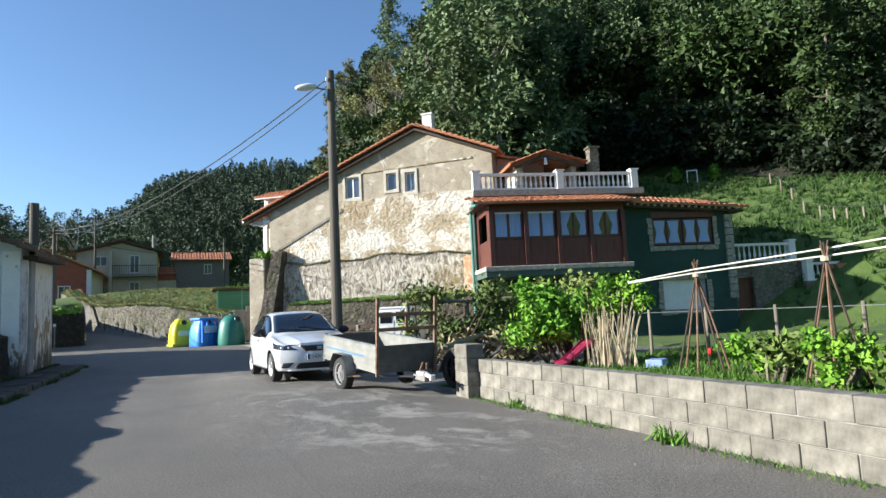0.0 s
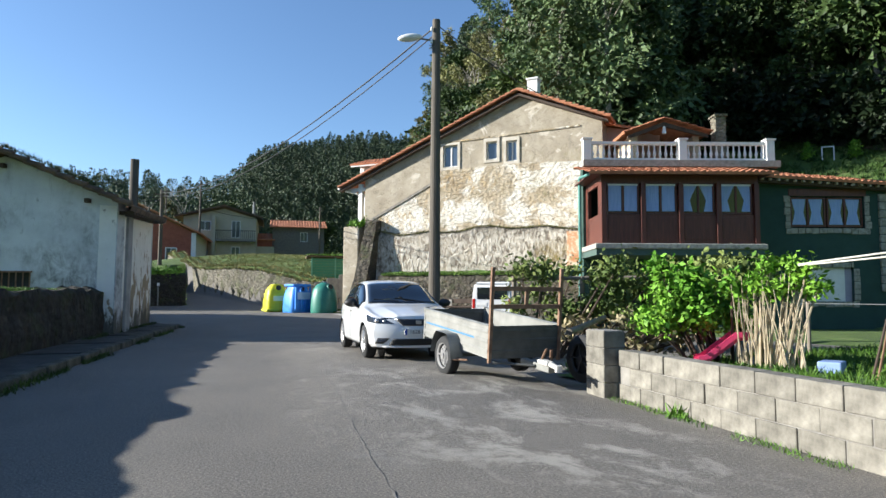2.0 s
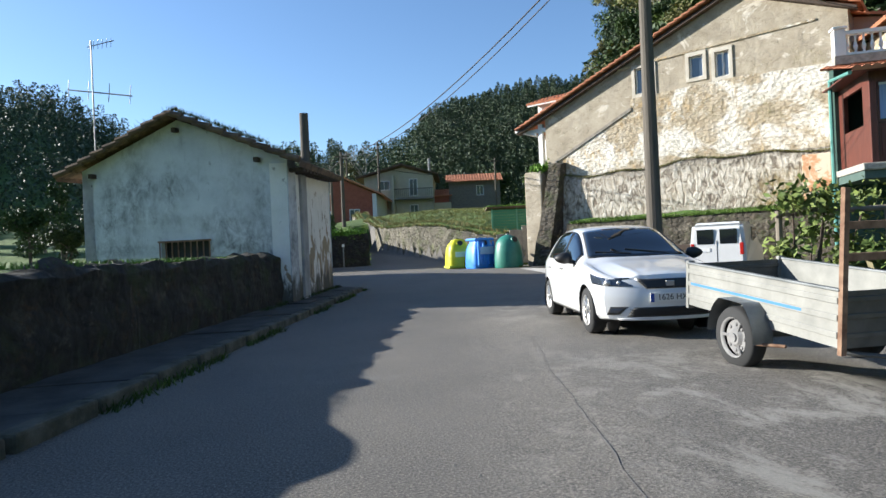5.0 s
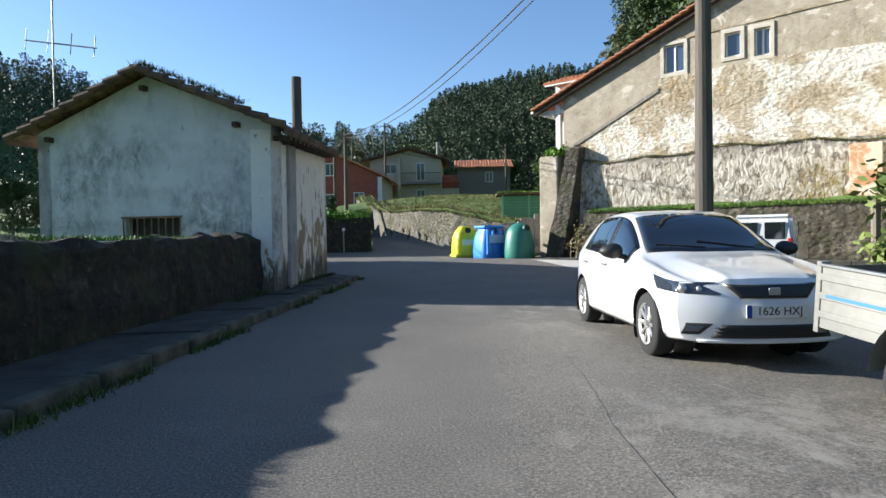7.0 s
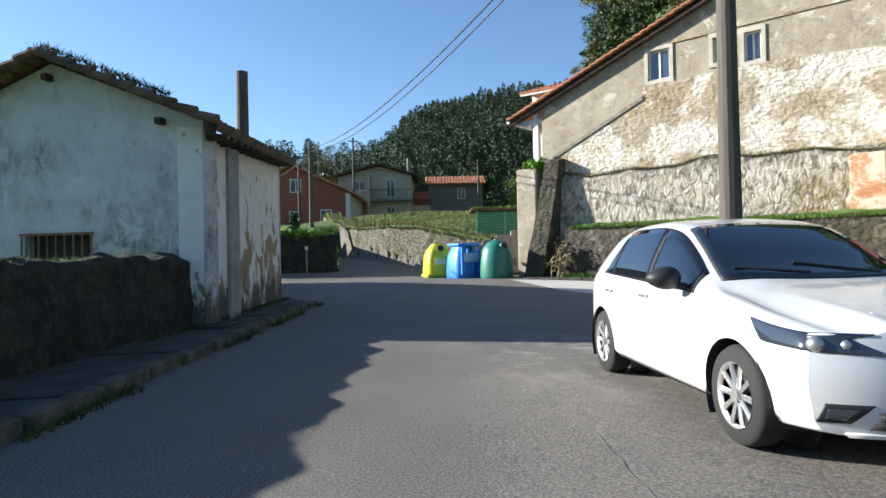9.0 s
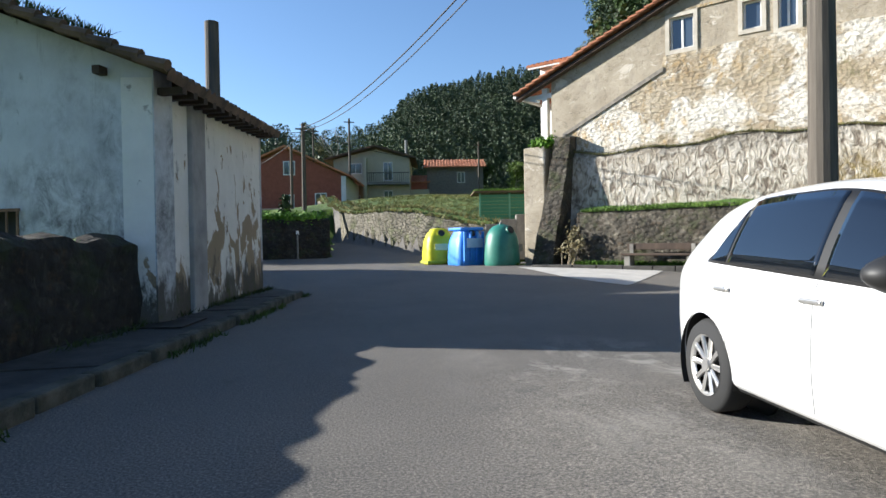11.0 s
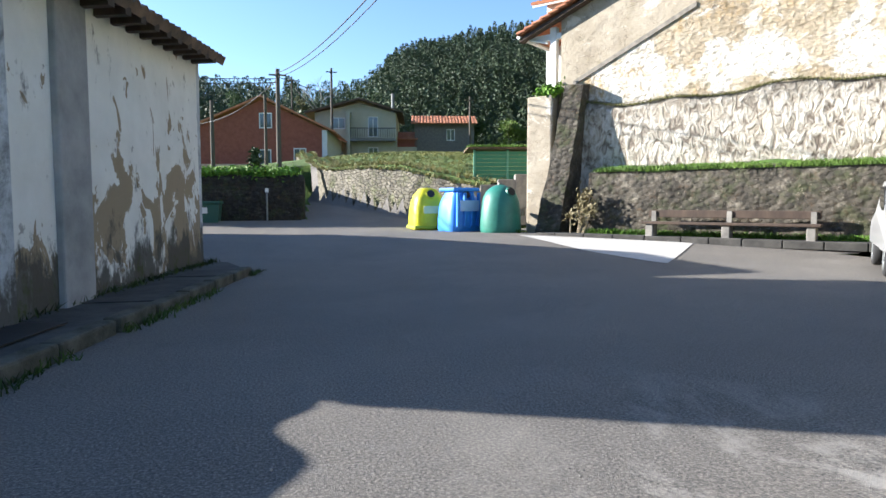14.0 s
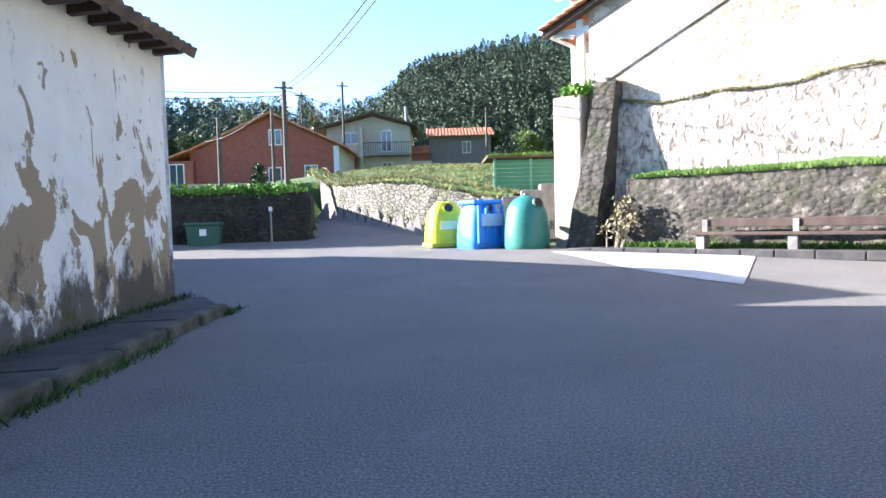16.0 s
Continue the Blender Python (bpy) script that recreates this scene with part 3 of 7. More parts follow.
# ---- green house ----
HM = frame_at((16.34, 19.15), (0.873, -0.488))
gh = thing("house", HM, "dark green rendered house with glazed wooden bay and terrace", "house")
part("wall", slab([(-0.1, -0.2), (6.9, -0.2), (6.9, 5.75), (-0.1, 5.75)], [], 0.0, 0.4), GREEN_WALL, gh)
part("side_wall", slab(rect(0.35, -0.2, 7.0, 5.75), [], -0.3, 0.0), OLD_RENDER, gh, "old ochre side wall").matrix_local = frame_at((0.2, 0.05, 0), (0.333, 0.942))
part("terrace_slab", box(boxed(-0.15, -0.35, 5.75, 6.95, 0.5, 5.98), 2.4, 0.5, 5.75, 6.95, 7.0, 5.98), simple("stone_coping", (0.2, 0.19, 0.17), (0.4, 0.38, 0.33), 8, 0.9, 0, 0.02), gh)


def balustrade(name, parent, x0, x1, y, z0, z1, step, label="", panel=None, posts=()):
    rail = bmesh.new()
    box(rail, x0, y - 0.09, z1 - 0.1, x1, y + 0.09, z1)
    box(rail, x0, y - 0.08, z0, x1, y + 0.08, z0 + 0.08)
    r = part(name, rail, WHITE, parent, label)
    nb = max(2, int((x1 - x0) / step))
    proto = None
    for k in range(nb):
        x = x0 + (k + 0.5) * (x1 - x0) / nb
        if proto is None:
            bm = bmesh.new()
            hgt = z1 - z0 - 0.18
            prof = [(0.0, 0.045), (0.1, 0.03), (0.32, 0.062), (0.6, 0.03), (0.85, 0.028), (1.0, 0.045)]
            for (a, ra), (b, rb) in zip(prof, prof[1:]):
                rod(bm, (0, 0, a * hgt), (0, 0, b * hgt), ra, rb, 8)
            ob = mesh_object("baluster", bm, WHITE)
            proto = ob.data
        else:
            ob = new("baluster", proto)
        ob.parent = r
        ob.matrix_local = pose(x, y, z0 + 0.08)
    for x in posts:
        bm = boxed(x - 0.14, y - 0.14, z0 - 0.02, x + 0.14, y + 0.14, z1 + 0.06)
        box(bm, x - 0.18, y - 0.18, z1 + 0.06, x + 0.18, y + 0.18, z1 + 0.12)
        part("post", bm, WHITE, r)
    return r


balustrade("balustrade", gh, -0.1, 6.65, -0.2, 5.98, 6.66, 0.2, "white balustrade", posts=(0.0, 3.45, 6.6))
# the glazed bay
bay = new("bay")
bay.parent = gh
part("floor_slab", boxed(-0.2, -2.35, 2.42, 5.3, 0.0, 2.62), simple("bay_slab", (0.05, 0.09, 0.075), (0.09, 0.13, 0.11), 4, 0.8), bay)
part("stone_ledge", boxed(-0.25, -2.42, 2.62, 5.35, 0.0, 2.8, bevel=0.03), simple("stone_ledge", (0.2, 0.19, 0.17), (0.5, 0.47, 0.4), 9, 0.9, 0, 0.03, 14), bay)
part("panel", boxed(0.0, -2.2, 2.8, 5.15, -2.1, 3.78), MAROON, bay, "varnished red-brown timber panelling")
part("lintel", boxed(0.0, -2.25, 4.8, 5.15, -2.1, 5.1), MAROON, bay)
part("bay_side", slab([(-2.2, 2.8), (0, 2.8), (0, 5.1), (-2.2, 5.1)], [rect(-1.8, 3.8, -0.4, 4.78)], 0.0, 0.1), MAROON, bay).matrix_local = pose(0.1, 0, 0, 0, 0, 90)
part("bay_side", slab([(-2.2, 2.8), (0, 2.8), (0, 5.1), (-2.2, 5.1)], [], 0.0, 0.1), MAROON, bay).matrix_local = pose(5.15, 0, 0, 0, 0, 90)
for k in range(5):
    x = 0.0 + k * 1.24 + (0.06 if k else 0)
    part("post", boxed(x, -2.27, 2.8, x + 0.16, -2.12, 4.82, bevel=0.012), MAROON, bay)
for k in range(4):
    x0 = 0.2 + k * 1.24
    wd = wood_window(gh, x0, 3.8, x0 + 1.06, 4.8, -2.17, 2, MAROON, GLASS_DARK, fr=0.05)
    for s in range(2):
        a = x0 + 0.06 + s * 0.52
        bm = bmesh.new()
        tie = 0.0 if k < 2 else 0.22
        pts = [(a, 4.74), (a + 0.42, 4.74), (a + 0.42 - tie * (1 - s), 4.25), (a + 0.42 - tie * 0.6 * (1 - s), 3.88), (a + tie * 0.6 * s, 3.88), (a + tie * s, 4.25)]
        bm = slab([(p[0], p[1]) for p in pts], [], -2.146, -2.142)
        part("curtain", bm, CURTAIN, wd, "pale blue curtain")
    part("blind_box", boxed(x0 + 0.04, -2.185, 4.72, x0 + 1.02, -2.172, 4.78), WHITE, wd)
    part("panel_board", boxed(x0 + 0.05, -2.215, 2.95, x0 + 1.0, -2.2, 3.68, bevel=0.006), MAROON, bay)
tiled_roof(gh, "bay_roof", (-0.5, -2.75, 5.06), (6.1, 0, 0), (0, 2.5, 0.62), 7, "terracotta tiled bay roof")
part("bay_soffit", boxed(-0.4, -2.6, 5.06, 5.5, 0, 5.1), MAROON, gh)
bm = rodded((-0.3, -0.35, 5.3), (-0.3, -0.35, 0.0), 0.055)
rod(bm, (-0.3, -0.35, 5.3), (-0.5, -2.6, 5.0), 0.05)
part("downpipe", bm, paint("teal_pipe", (0.1, 0.28, 0.24), 0.5), gh, "teal downpipe")
# right-hand block
part("wing", slab(rect(5.6, -0.2, 10.05, 5.15), [rect(6.75, 3.45, 9.3, 4.55), rect(7.0, 0.95, 8.85, 2.1)], -1.2, -0.8), GREEN_WALL, gh)
part("wing_side", boxed(9.7, -0.8, -0.2, 10.05, 6, 5.0), GREEN_WALL, gh)
part("wing_side", boxed(5.6, -0.8, -0.2, 5.9, 0, 5.1), GREEN_WALL, gh)
tiled_roof(gh, "wing_roof", (5.4, -1.65, 5.2), (5.25, 0, -0.32), (0, 4.5, 1.1), 10, "terracotta wing roof")
part("wing_soffit", slab([(5.5, 5.12), (10.5, 4.82), (10.5, 4.7), (5.5, 5.0)], [], -1.5, -0.8), DARK_WOOD, gh)
for k in range(18):
    part("rafter_end", boxed(5.6 + k * 0.28, -1.6, 5.06 - k * 0.017, 5.68 + k * 0.28, -1.2, 5.13 - k * 0.017), PALE_STICK, gh)
STONE_TRIM = simple("rough_stone_trim", (0.16, 0.15, 0.12), (0.45, 0.42, 0.35), 9, 0.95, 0, 0.04, 14)


def stone_trim(x0, z0, x1, z1, w=0.2, y=-1.2, top=True):
    tr = new("window_trim")
    tr.parent = gh
    z = z0 - w
    k = 0
    blocks = []
    while z < z1 - 0.02:
        h = random.uniform(0.16, 0.26)
        for sx in (0, 1):
            ww = w * random.uniform(0.75, 1.15)
            blocks.append((x0 - ww, z, x0, min(z + h, z1 + 0.02)) if sx == 0 else (x1, z, x1 + ww, min(z + h, z1 + 0.02)))
        z += h + 0.015
    x = x0
    while x < x1:
        ww = random.uniform(0.18, 0.32)
        blocks.append((x, z0 - w * random.uniform(0.8, 1.1), min(x + ww, x1), z0))
        if top:
            blocks.append((x, z1, min(x + ww, x1), z1 + w * random.uniform(0.7, 1)))
        x += ww + 0.015
    for a, b, c, d in blocks:
        part("stone", boxed(a, y - random.uniform(0.02, 0.06), b, c, y, d, bevel=0.012), STONE_TRIM, tr)


stone_trim(6.75, 3.45, 9.3, 4.55, top=False)
stone_trim(7.0, 0.95, 8.85, 2.1)
part("head_board", boxed(6.7, -1.24, 4.56, 9.35, -1.2, 4.8), MAROON, gh)
for k in range(2):
    x0 = 6.78 + k * 1.27
    wd = wood_window(gh, x0, 3.5, x0 + 1.22, 4.52, -1.15, 2, MAROON, GLASS_DARK, fr=0.055)
    for s in range(2):
        a = x0 + 0.07 + s * 0.58
        part("curtain", slab([(a, 4.46), (a + 0.48, 4.46), (a + 0.4, 4.0), (a + 0.48, 3.58), (a, 3.58), (a + 0.1, 4.0)], [], -1.126, -1.122), CURTAIN, wd, "white-blue tied curtain")
part("shutter", boxed(7.0, -1.1, 0.95, 8.6, -1.05, 2.1), WHITE, gh, "closed white roller shutter")
part("shutter_box", boxed(8.6, -1.08, 0.95, 8.85, -1.04, 2.1), simple("lilac_shade", (0.3, 0.28, 0.36), (0.4, 0.38, 0.45), 3), gh)
for z in np.arange(1.3, 4.6, 0.28):
    part("quoin", boxed(9.78, -1.28, z, 10.12, -1.14, z + 0.25, bevel=0.015), STONE_TRIM, gh)
# terrace pavilion and chimney
part("pavilion_wall", boxed(2.6, 3.2, 5.98, 2.9, 6, 7.75), OLD_RENDER, gh)
part("pavilion_wall", boxed(5.2, 3.2, 5.98, 5.45, 6, 7.75), UP_RENDER, gh)
part("pavilion_back", boxed(2.6, 5.8, 5.98, 5.45, 6, 7.9), DARK_WOOD, gh)
tiled_roof(gh, "pavilion_roof", (2.2, 2.7, 7.78), (0, 3.4, 0), (1.68, 0, 0.62), 5, "terracotta pavilion roof")
tiled_roof(gh, "pavilion_roof", (5.85, 2.7, 7.85), (0, 3.4, 0), (-1.98, 0, 0.56), 6, "terracotta pavilion roof")
part("pavilion_beam", slab([(2.4, 7.68), (3.88, 8.25), (5.7, 7.75), (5.7, 7.63), (3.88, 8.08), (2.4, 7.55)], [], 2.85, 3.0), DARK_WOOD, gh)
bm = rodded((3.88, 2.8, 8.05), (3.88, 2.8, 7.75), 0.05, 0.09)
part("lantern", bm, WHITE, gh, "small white hanging lantern")
bm = boxed(6.0, 2.8, 5.98, 6.42, 3.3, 8.5)
box(bm, 5.94, 2.74, 8.5, 6.48, 3.36, 8.58)
part("chimney", bm, PALE_STONE, gh, "stone chimney stack")
# lower stone terrace with balustrades and a door
low = thing("terrace_wall", HM, "stone terrace wall with white balustrade and brown door", "terrace", kind="structure")
part("wall", slab(rect(10.1, -0.2, 18.5, 2.72), [rect(10.45, -0.2, 11.2, 2.1)], -0.7, -0.3), PALE_STONE, low)
part("terrace_floor", boxed(10.1, -0.3, 2.5, 18.5, 4, 2.7), CONCRETE, low)
part("door", boxed(10.45, -0.5, -0.1, 11.2, -0.44, 2.1), MAROON, low, "dark brown timber door")
balustrade("balustrade", low, 10.2, 13.2, -0.5, 2.74, 3.5, 0.22, posts=(10.3, 13.1))
balustrade("balustrade", low, 13.3, 18.4, -1.0, 1.85, 2.6, 0.22, posts=(13.4, 16, 18.3))
part("lower_wall", boxed(13.2, -1.15, -0.2, 18.5, -0.72, 1.85), PALE_STONE, low)
for x in (13.9, 14.6, 15.5):
    part("flower_box", boxed(x, -1.3, 2.3, x + 0.45, -1.1, 2.5, bevel=0.02), TILE, low, "terracotta flower box")
can = thing("canopy", HM @ pose(16.2, 0.5, 0), "white arched garden canopy on posts", "canopy")
for x in (-0.9, 0.9):
    for y in (-1, 1):
        part("post", boxed(x - 0.05, y - 0.05, 2.7 if y > 0 else 1.85, x + 0.05, y + 0.05, 3.1), WHITE, can)
part("roof", slab([(-1.2, 3.05), (-0.6, 3.3), (0, 3.55), (0.6, 3.3), (1.2, 3.05), (1.2, 3.12), (0.6, 3.4), (0, 3.66), (-0.6, 3.4), (-1.2, 3.12)], [], -1.2, 1.2), WHITE, can)

# ---- limewashed shed ----
SA = Vector((1.22, 18.95, 0))
SB = Vector((2.5, 24.95, 0))
SC = Vector((-3.55, 21.2, 0))
fdir = (SA - SC).normalized()
FM = frame_at(SC, fdir)
shed = thing("shed", FM, "low whitewashed shed with mouldy gable and old tile roof", "shed")
LW = (SA - SC).length
iv = FM.inverted()
b_l = iv @ SB
side = (b_l - Vector((LW, 0, 0)))
part("wall", slab([(0, -0.1), (LW, -0.1), (LW, 3.32), (LW * 0.49, 4.4), (0, 3.38)], [rect(2.05, 1.0, 3.3, 1.6)], 0.0, 0.4), SHED_FRONT, shed, "whitewashed gable wall with black mould")
sm = frame_at((LW, 0, 0), side)
sw = part("side_wall", slab([(0, -0.1), (side.length, -0.1), (side.length, 3.62), (0, 3.22)], [], 0.02, 0.4), SHED_SIDE, shed, "cream wall with peeling paint")
sw.matrix_local = sm
bm = boxed(1.3, -0.05, 0.0, 1.95, 0.05, 3.3, bevel=0.02)
pil = part("flue", bm, simple("grey_cement", (0.22, 0.22, 0.22), (0.42, 0.41, 0.4), 1.6, 0.9, 0, 0.02, 20), shed, "grey cement flue strip")
pil.matrix_local = sm
part("rear_wall", slab([(0, 0), (LW, 0), (LW, 3.6), (LW * 0.49, 4.7), (0, 3.7)], [], side.length - 0.3, side.length), SHED_FRONT, shed).matrix_local = pose(side.x, side.y - side.length, 0)
part("far_wall", boxed(0, 0, 0, 0.3, side.length, 3.3), SHED_FRONT, shed)
fv = Vector((side.x, side.y, 0)).normalized()
ov = -0.38 * fv
tiled_roof(shed, "roof", Vector((LW + 0.42, -0.1, 3.12)) + ov, fv * (side.length + 0.75) + Vector((0, 0, 0.42)), (-(LW * 0.51 + 0.42), 0.0, 1.32), 10, "dark mossy barrel tile roof", TILE_OLD, 0.06, 0.24, 0.07)
tiled_roof(shed, "roof", Vector((-0.5, 0, 3.2)) + ov, fv * (side.length + 0.75) + Vector((0, 0, 0.42)), (LW * 0.49 + 0.5, 0, 1.24), 10, "mossy barrel tile roof", TILE_OLD, 0.06, 0.24, 0.07)
bm = bmesh.new()
rr = Vector((LW + 0.42, -0.1, 3.16)) + ov
ll = Vector((-0.5, 0, 3.22)) + ov
top = Vector((LW * 0.49, -0.05, 4.46)) + ov
for a, cnt in ((rr, 9), (ll, 9)):
    for k in range(cnt):
        p, q = a.lerp(top, k / cnt), a.lerp(top, (k + 1.25) / cnt)
        rod(bm, p + Vector((0, 0, 0.05)), q + Vector((0, 0, -0.01)), 0.075, 0.06, 8)
part("verge_tile", bm, TILE_OLD, shed)
for k in range(14):
    p = Vector((LW + 0.02, 0, 3.08 + 0.42 * (k + 0.3) / 14)) + fv * (k + 0.3) * side.length / 14
    part("rafter_end", boxed(p.x - 0.05, p.y - 0.05, p.z - 0.07, p.x + 0.36, p.y + 0.05, p.z + 0.02), DARK_WOOD, shed)
for x in (LW * 0.49, LW * 0.87, 0.35):
    zz = 4.2 - abs(x - LW * 0.49) / (LW * 0.5) * 1.08
    part("purlin_end", boxed(x - 0.05, -0.16, zz - 0.1, x + 0.05, 0.0, zz), DARK_WOOD, shed)
bars = bmesh.new()
box(bars, 2.0, -0.07, 1.58, 3.36, -0.04, 1.62)
for k in range(9):
    box(bars, 2.03 + k * 0.16, -0.065, 1.0, 2.055 + k * 0.16, -0.045, 1.58)
part("window_grille", bars, RUST, shed, "rusty barred window grille")
part("window_back", boxed(2.05, 0.2, 1.0, 3.3, 0.22, 1.6), BLACK, shed)
# chimney post and aerial
post = thing("concrete_post", Matrix.Translation((1.72, 22.1, 0)), "round grey post rising through the shed eaves", "post")
part("shaft", rodded((0, 0, 3.0), (0, 0, 5.0), 0.125, 0.12, 14), POLE, post, smooth=False)
an = thing("tv_aerial", FM @ pose(0.15, 0.3, 0), "metal television aerial on a mast", "aerial")
bm = rodded((0, 0, 3.2), (0, 0, 6.6), 0.017)
part("mast", bm, GALV, an)
bm = rodded((-0.8, 0.1, 5.5), (1.15, -0.1, 5.12), 0.016)
for k in range(4):
    x = -0.78 + k * 0.62
    rod(bm, (x - 0.02, 0.1 - k * 0.06, 5.5 - k * 0.12 - 0.2), (x + 0.03, 0.1 - k * 0.06, 5.5 - k * 0.12 + 0.24), 0.009)
part("antenna_array", bm, GALV, an)
bm = rodded((-0.1, 0, 6.45), (0.6, 0.05, 6.55), 0.012)
for k in range(6):
    rod(bm, (-0.05 + k * 0.12, 0, 6.38), (-0.05 + k * 0.12, 0.02, 6.6), 0.006)
part("antenna_array", bm, GALV, an)
part("bracket", rodded((0, 0, 3.05), (0.12, -0.3, 3.02), 0.03), GALV, an)

# ---- stone garden wall by the shed, footway and kerb ----


def side_line(y, off=0.0):
    return 1.2 + 0.2535 * (y - 19.5) + off


lw = thing("stone_wall", Matrix(), "low dark mossy stone wall beside the footway", "wall", kind="structure")
ys = np.linspace(-13, 19.15, 264)
prof = [(0.0, 0.0), (0.03, 0.35), (-0.02, 0.7), (0.0, 1.0), (-0.08, 1.1), (-0.3, 1.13), (-0.45, 1.05), (-0.5, 0.5), (-0.5, 0.0)]
P = np.zeros((len(ys), len(prof), 3))
for i, y in enumerate(ys):
    for j, (dx, z) in enumerate(prof):
        b = noise.noise(Vector((y * 2.3, j * 0.9, 3.0)))
        c = noise.noise(Vector((y * 0.8, 0.0, 9.0)))
        P[i, j] = (side_line(y) - 0.1 + dx + b * 0.07, y, z * (1.0 - 0.06 * float(sstep(y, 7.5, 11) * sstep(-y, -18, -15))) + (0.09 * b + 0.1 * c if 2 < j < 7 else 0) + (0.09 if j else -0.1))
grid_mesh("masonry", P, MOSSY, lw, False)
fw = thing("footway", Matrix(), "worn concrete footway slabs with stone kerb", "footway", kind="structure")
for k in range(34):
    y0 = -12.5 + k * 1.1
    y1 = y0 + 1.08
    if y1 > 25.3:
        break
    bm = bmesh.new()
    x0a, x0b = side_line(y0, -0.2), side_line(y1, -0.2)
    x1a, x1b = road_side(y0) - 0.16, road_side(y1) - 0.16
    if y1 > 24:
        x1a, x1b = 3.15, 2.9
    h = 0.11 + random.uniform(-0.012, 0.012)
    v = [bm.verts.new(p) for p in ((x0a, y0, h), (x1a, y0, h - 0.01), (x1b, y1, h - 0.01), (x0b, y1, h), (x0a, y0, -0.1), (x1a, y0, -0.1), (x1b, y1, -0.1), (x0b, y1, -0.1))]
    for f in ((0, 1, 2, 3), (0, 4, 5, 1), (1, 5, 6, 2), (2, 6, 7, 3), (3, 7, 4, 0)):
        bm.faces.new([v[i] for i in f])
    part("paving_slab", bm, PAVING, fw)
y = -12.5
while y < 23.3:
    L = random.uniform(0.75, 1.0)
    bm = boxed(-0.085, 0.01, -0.1, 0.085, L - 0.01, 0.13 + random.uniform(-0.01, 0.01), bevel=0.025)
    ob = part("kerb_stone", bm, KERB, fw)
    ob.matrix_world = pose(road_side(y) - 0.07 + random.uniform(-.015, .015), y, 0, 0, random.uniform(-1, 1), -14.25 + random.uniform(-.6, .6))
    y += L

# plain neighbour behind the shed, which shades the junction
nb = thing("house", pose(-4.8, 28.5, 0), "plain rendered house behind the shed", "house")
part("wall", boxed(0, 0, 0, 3.6, 7, 2.8), CREAM, nb)
part("roof", slab([(-0.3, 5.1), (3.4, 5.2), (7.3, 2.9), (7.3, 2.8), (-0.3, 2.8)], [], -0.2, 3.6), TILE_OLD, nb).matrix_local = pose(0, 0, 0, 0, 0, 90) @ pose(0, -3.5, 0)

# ---- vegetation ----


def leaf_cloud(centres, radii, count, size, flat=0.5, seed=1):
    """Many small leaf blades in clumps: an (n * 4, 3) vertex array."""
    g = np.random.default_rng(seed)
    c = np.asarray(centres, float)
    rr = np.asarray(radii, float)
    k = g.integers(0, len(c), count)
    d = g.normal(size=(count, 3))
    d /= np.linalg.norm(d, axis=1)[:, None]
    p = c[k] + d * (rr[k] * np.minimum(np.abs(g.normal(0.55, 0.42, count)), 1.6))[:, None] * [1, 1, 0.85]
    a = g.normal(size=(count, 3))
    a /= np.linalg.norm(a, axis=1)[:, None]
    b = np.cross(a, d + g.normal(size=(count, 3)) * 0.6)
    b /= np.linalg.norm(b, axis=1)[:, None] + 1e-6
    s = size * g.uniform(0.6, 1.4, count)[:, None]
    v = np.stack([p - a * s, p + b * s * flat, p + a * s, p - b * s * flat], 1)
    return v.reshape(-1, 3)


def leaf_spray(centres, radii, count, size, seed=1):
    """Close clumps of three-cornered leaf sprays that droop outwards: an (n * 3, 3) vertex array."""
    g = np.random.default_rng(seed)
    c = np.asarray(centres, float)
    rr = np.asarray(radii, float)
    k = g.choice(len(c), count, p=rr ** 2 / (rr ** 2).sum())
    d = g.normal(size=(count, 3))
    d /= np.linalg.norm(d, axis=1)[:, None]
    p = c[k] + d * (rr[k] * np.clip(g.normal(0.78, 0.22, count), 0.1, 1.12))[:, None] * [1, 1, 0.8]
    a = d * [1, 1, 0.4] + g.normal(size=(count, 3)) * 0.55 - [0, 0, 0.25]
    a /= np.linalg.norm(a, axis=1)[:, None]
    b = np.cross(a, g.normal(size=(count, 3)))
    b /= np.linalg.norm(b, axis=1)[:, None] + 1e-6
    s = size * g.uniform(0.6, 1.4, count)[:, None]
    return np.stack([p - a * s * 0.6 - b * s * 0.55, p - a * s * 0.6 + b * s * 0.55, p + a * s], 1).reshape(-1, 3)


def spray_mesh(name, v, material):
    me = bpy.data.meshes.new(name)
    me.from_pydata(v.tolist(), [], [(3 * k, 3 * k + 1, 3 * k + 2) for k in range(len(v) // 3)])
    me.materials.append(material)
    me.update()
    return me


def leaves_mesh(name, v, material):
    me = bpy.data.meshes.new(name)
    n = len(v) // 4
    me.from_pydata(v.tolist(), [], [(4 * k, 4 * k + 1, 4 * k + 2, 4 * k + 3) for k in range(n)])
    me.materials.append(material)
    me.update()
    return me


def limbs(bm, p, d, length, r, depth, g, tips, up=0.25):
    q = p + d * length
    rod(bm, p, q, r, r * 0.68, 6 if depth < 2 else 4)
    tips.append((q, length * 0.55))
    if depth == 0:
        return
    for _ in range(g.integers(2, 4)):
        e = (d + Vector(g.normal(size=3)) * 0.55 + Vector((0, 0, up))).normalized()
        limbs(bm, p + d * length * g.uniform(0.65, 1.0), e, length * g.uniform(0.6, 0.8), r * 0.6, depth - 1, g, tips, up)


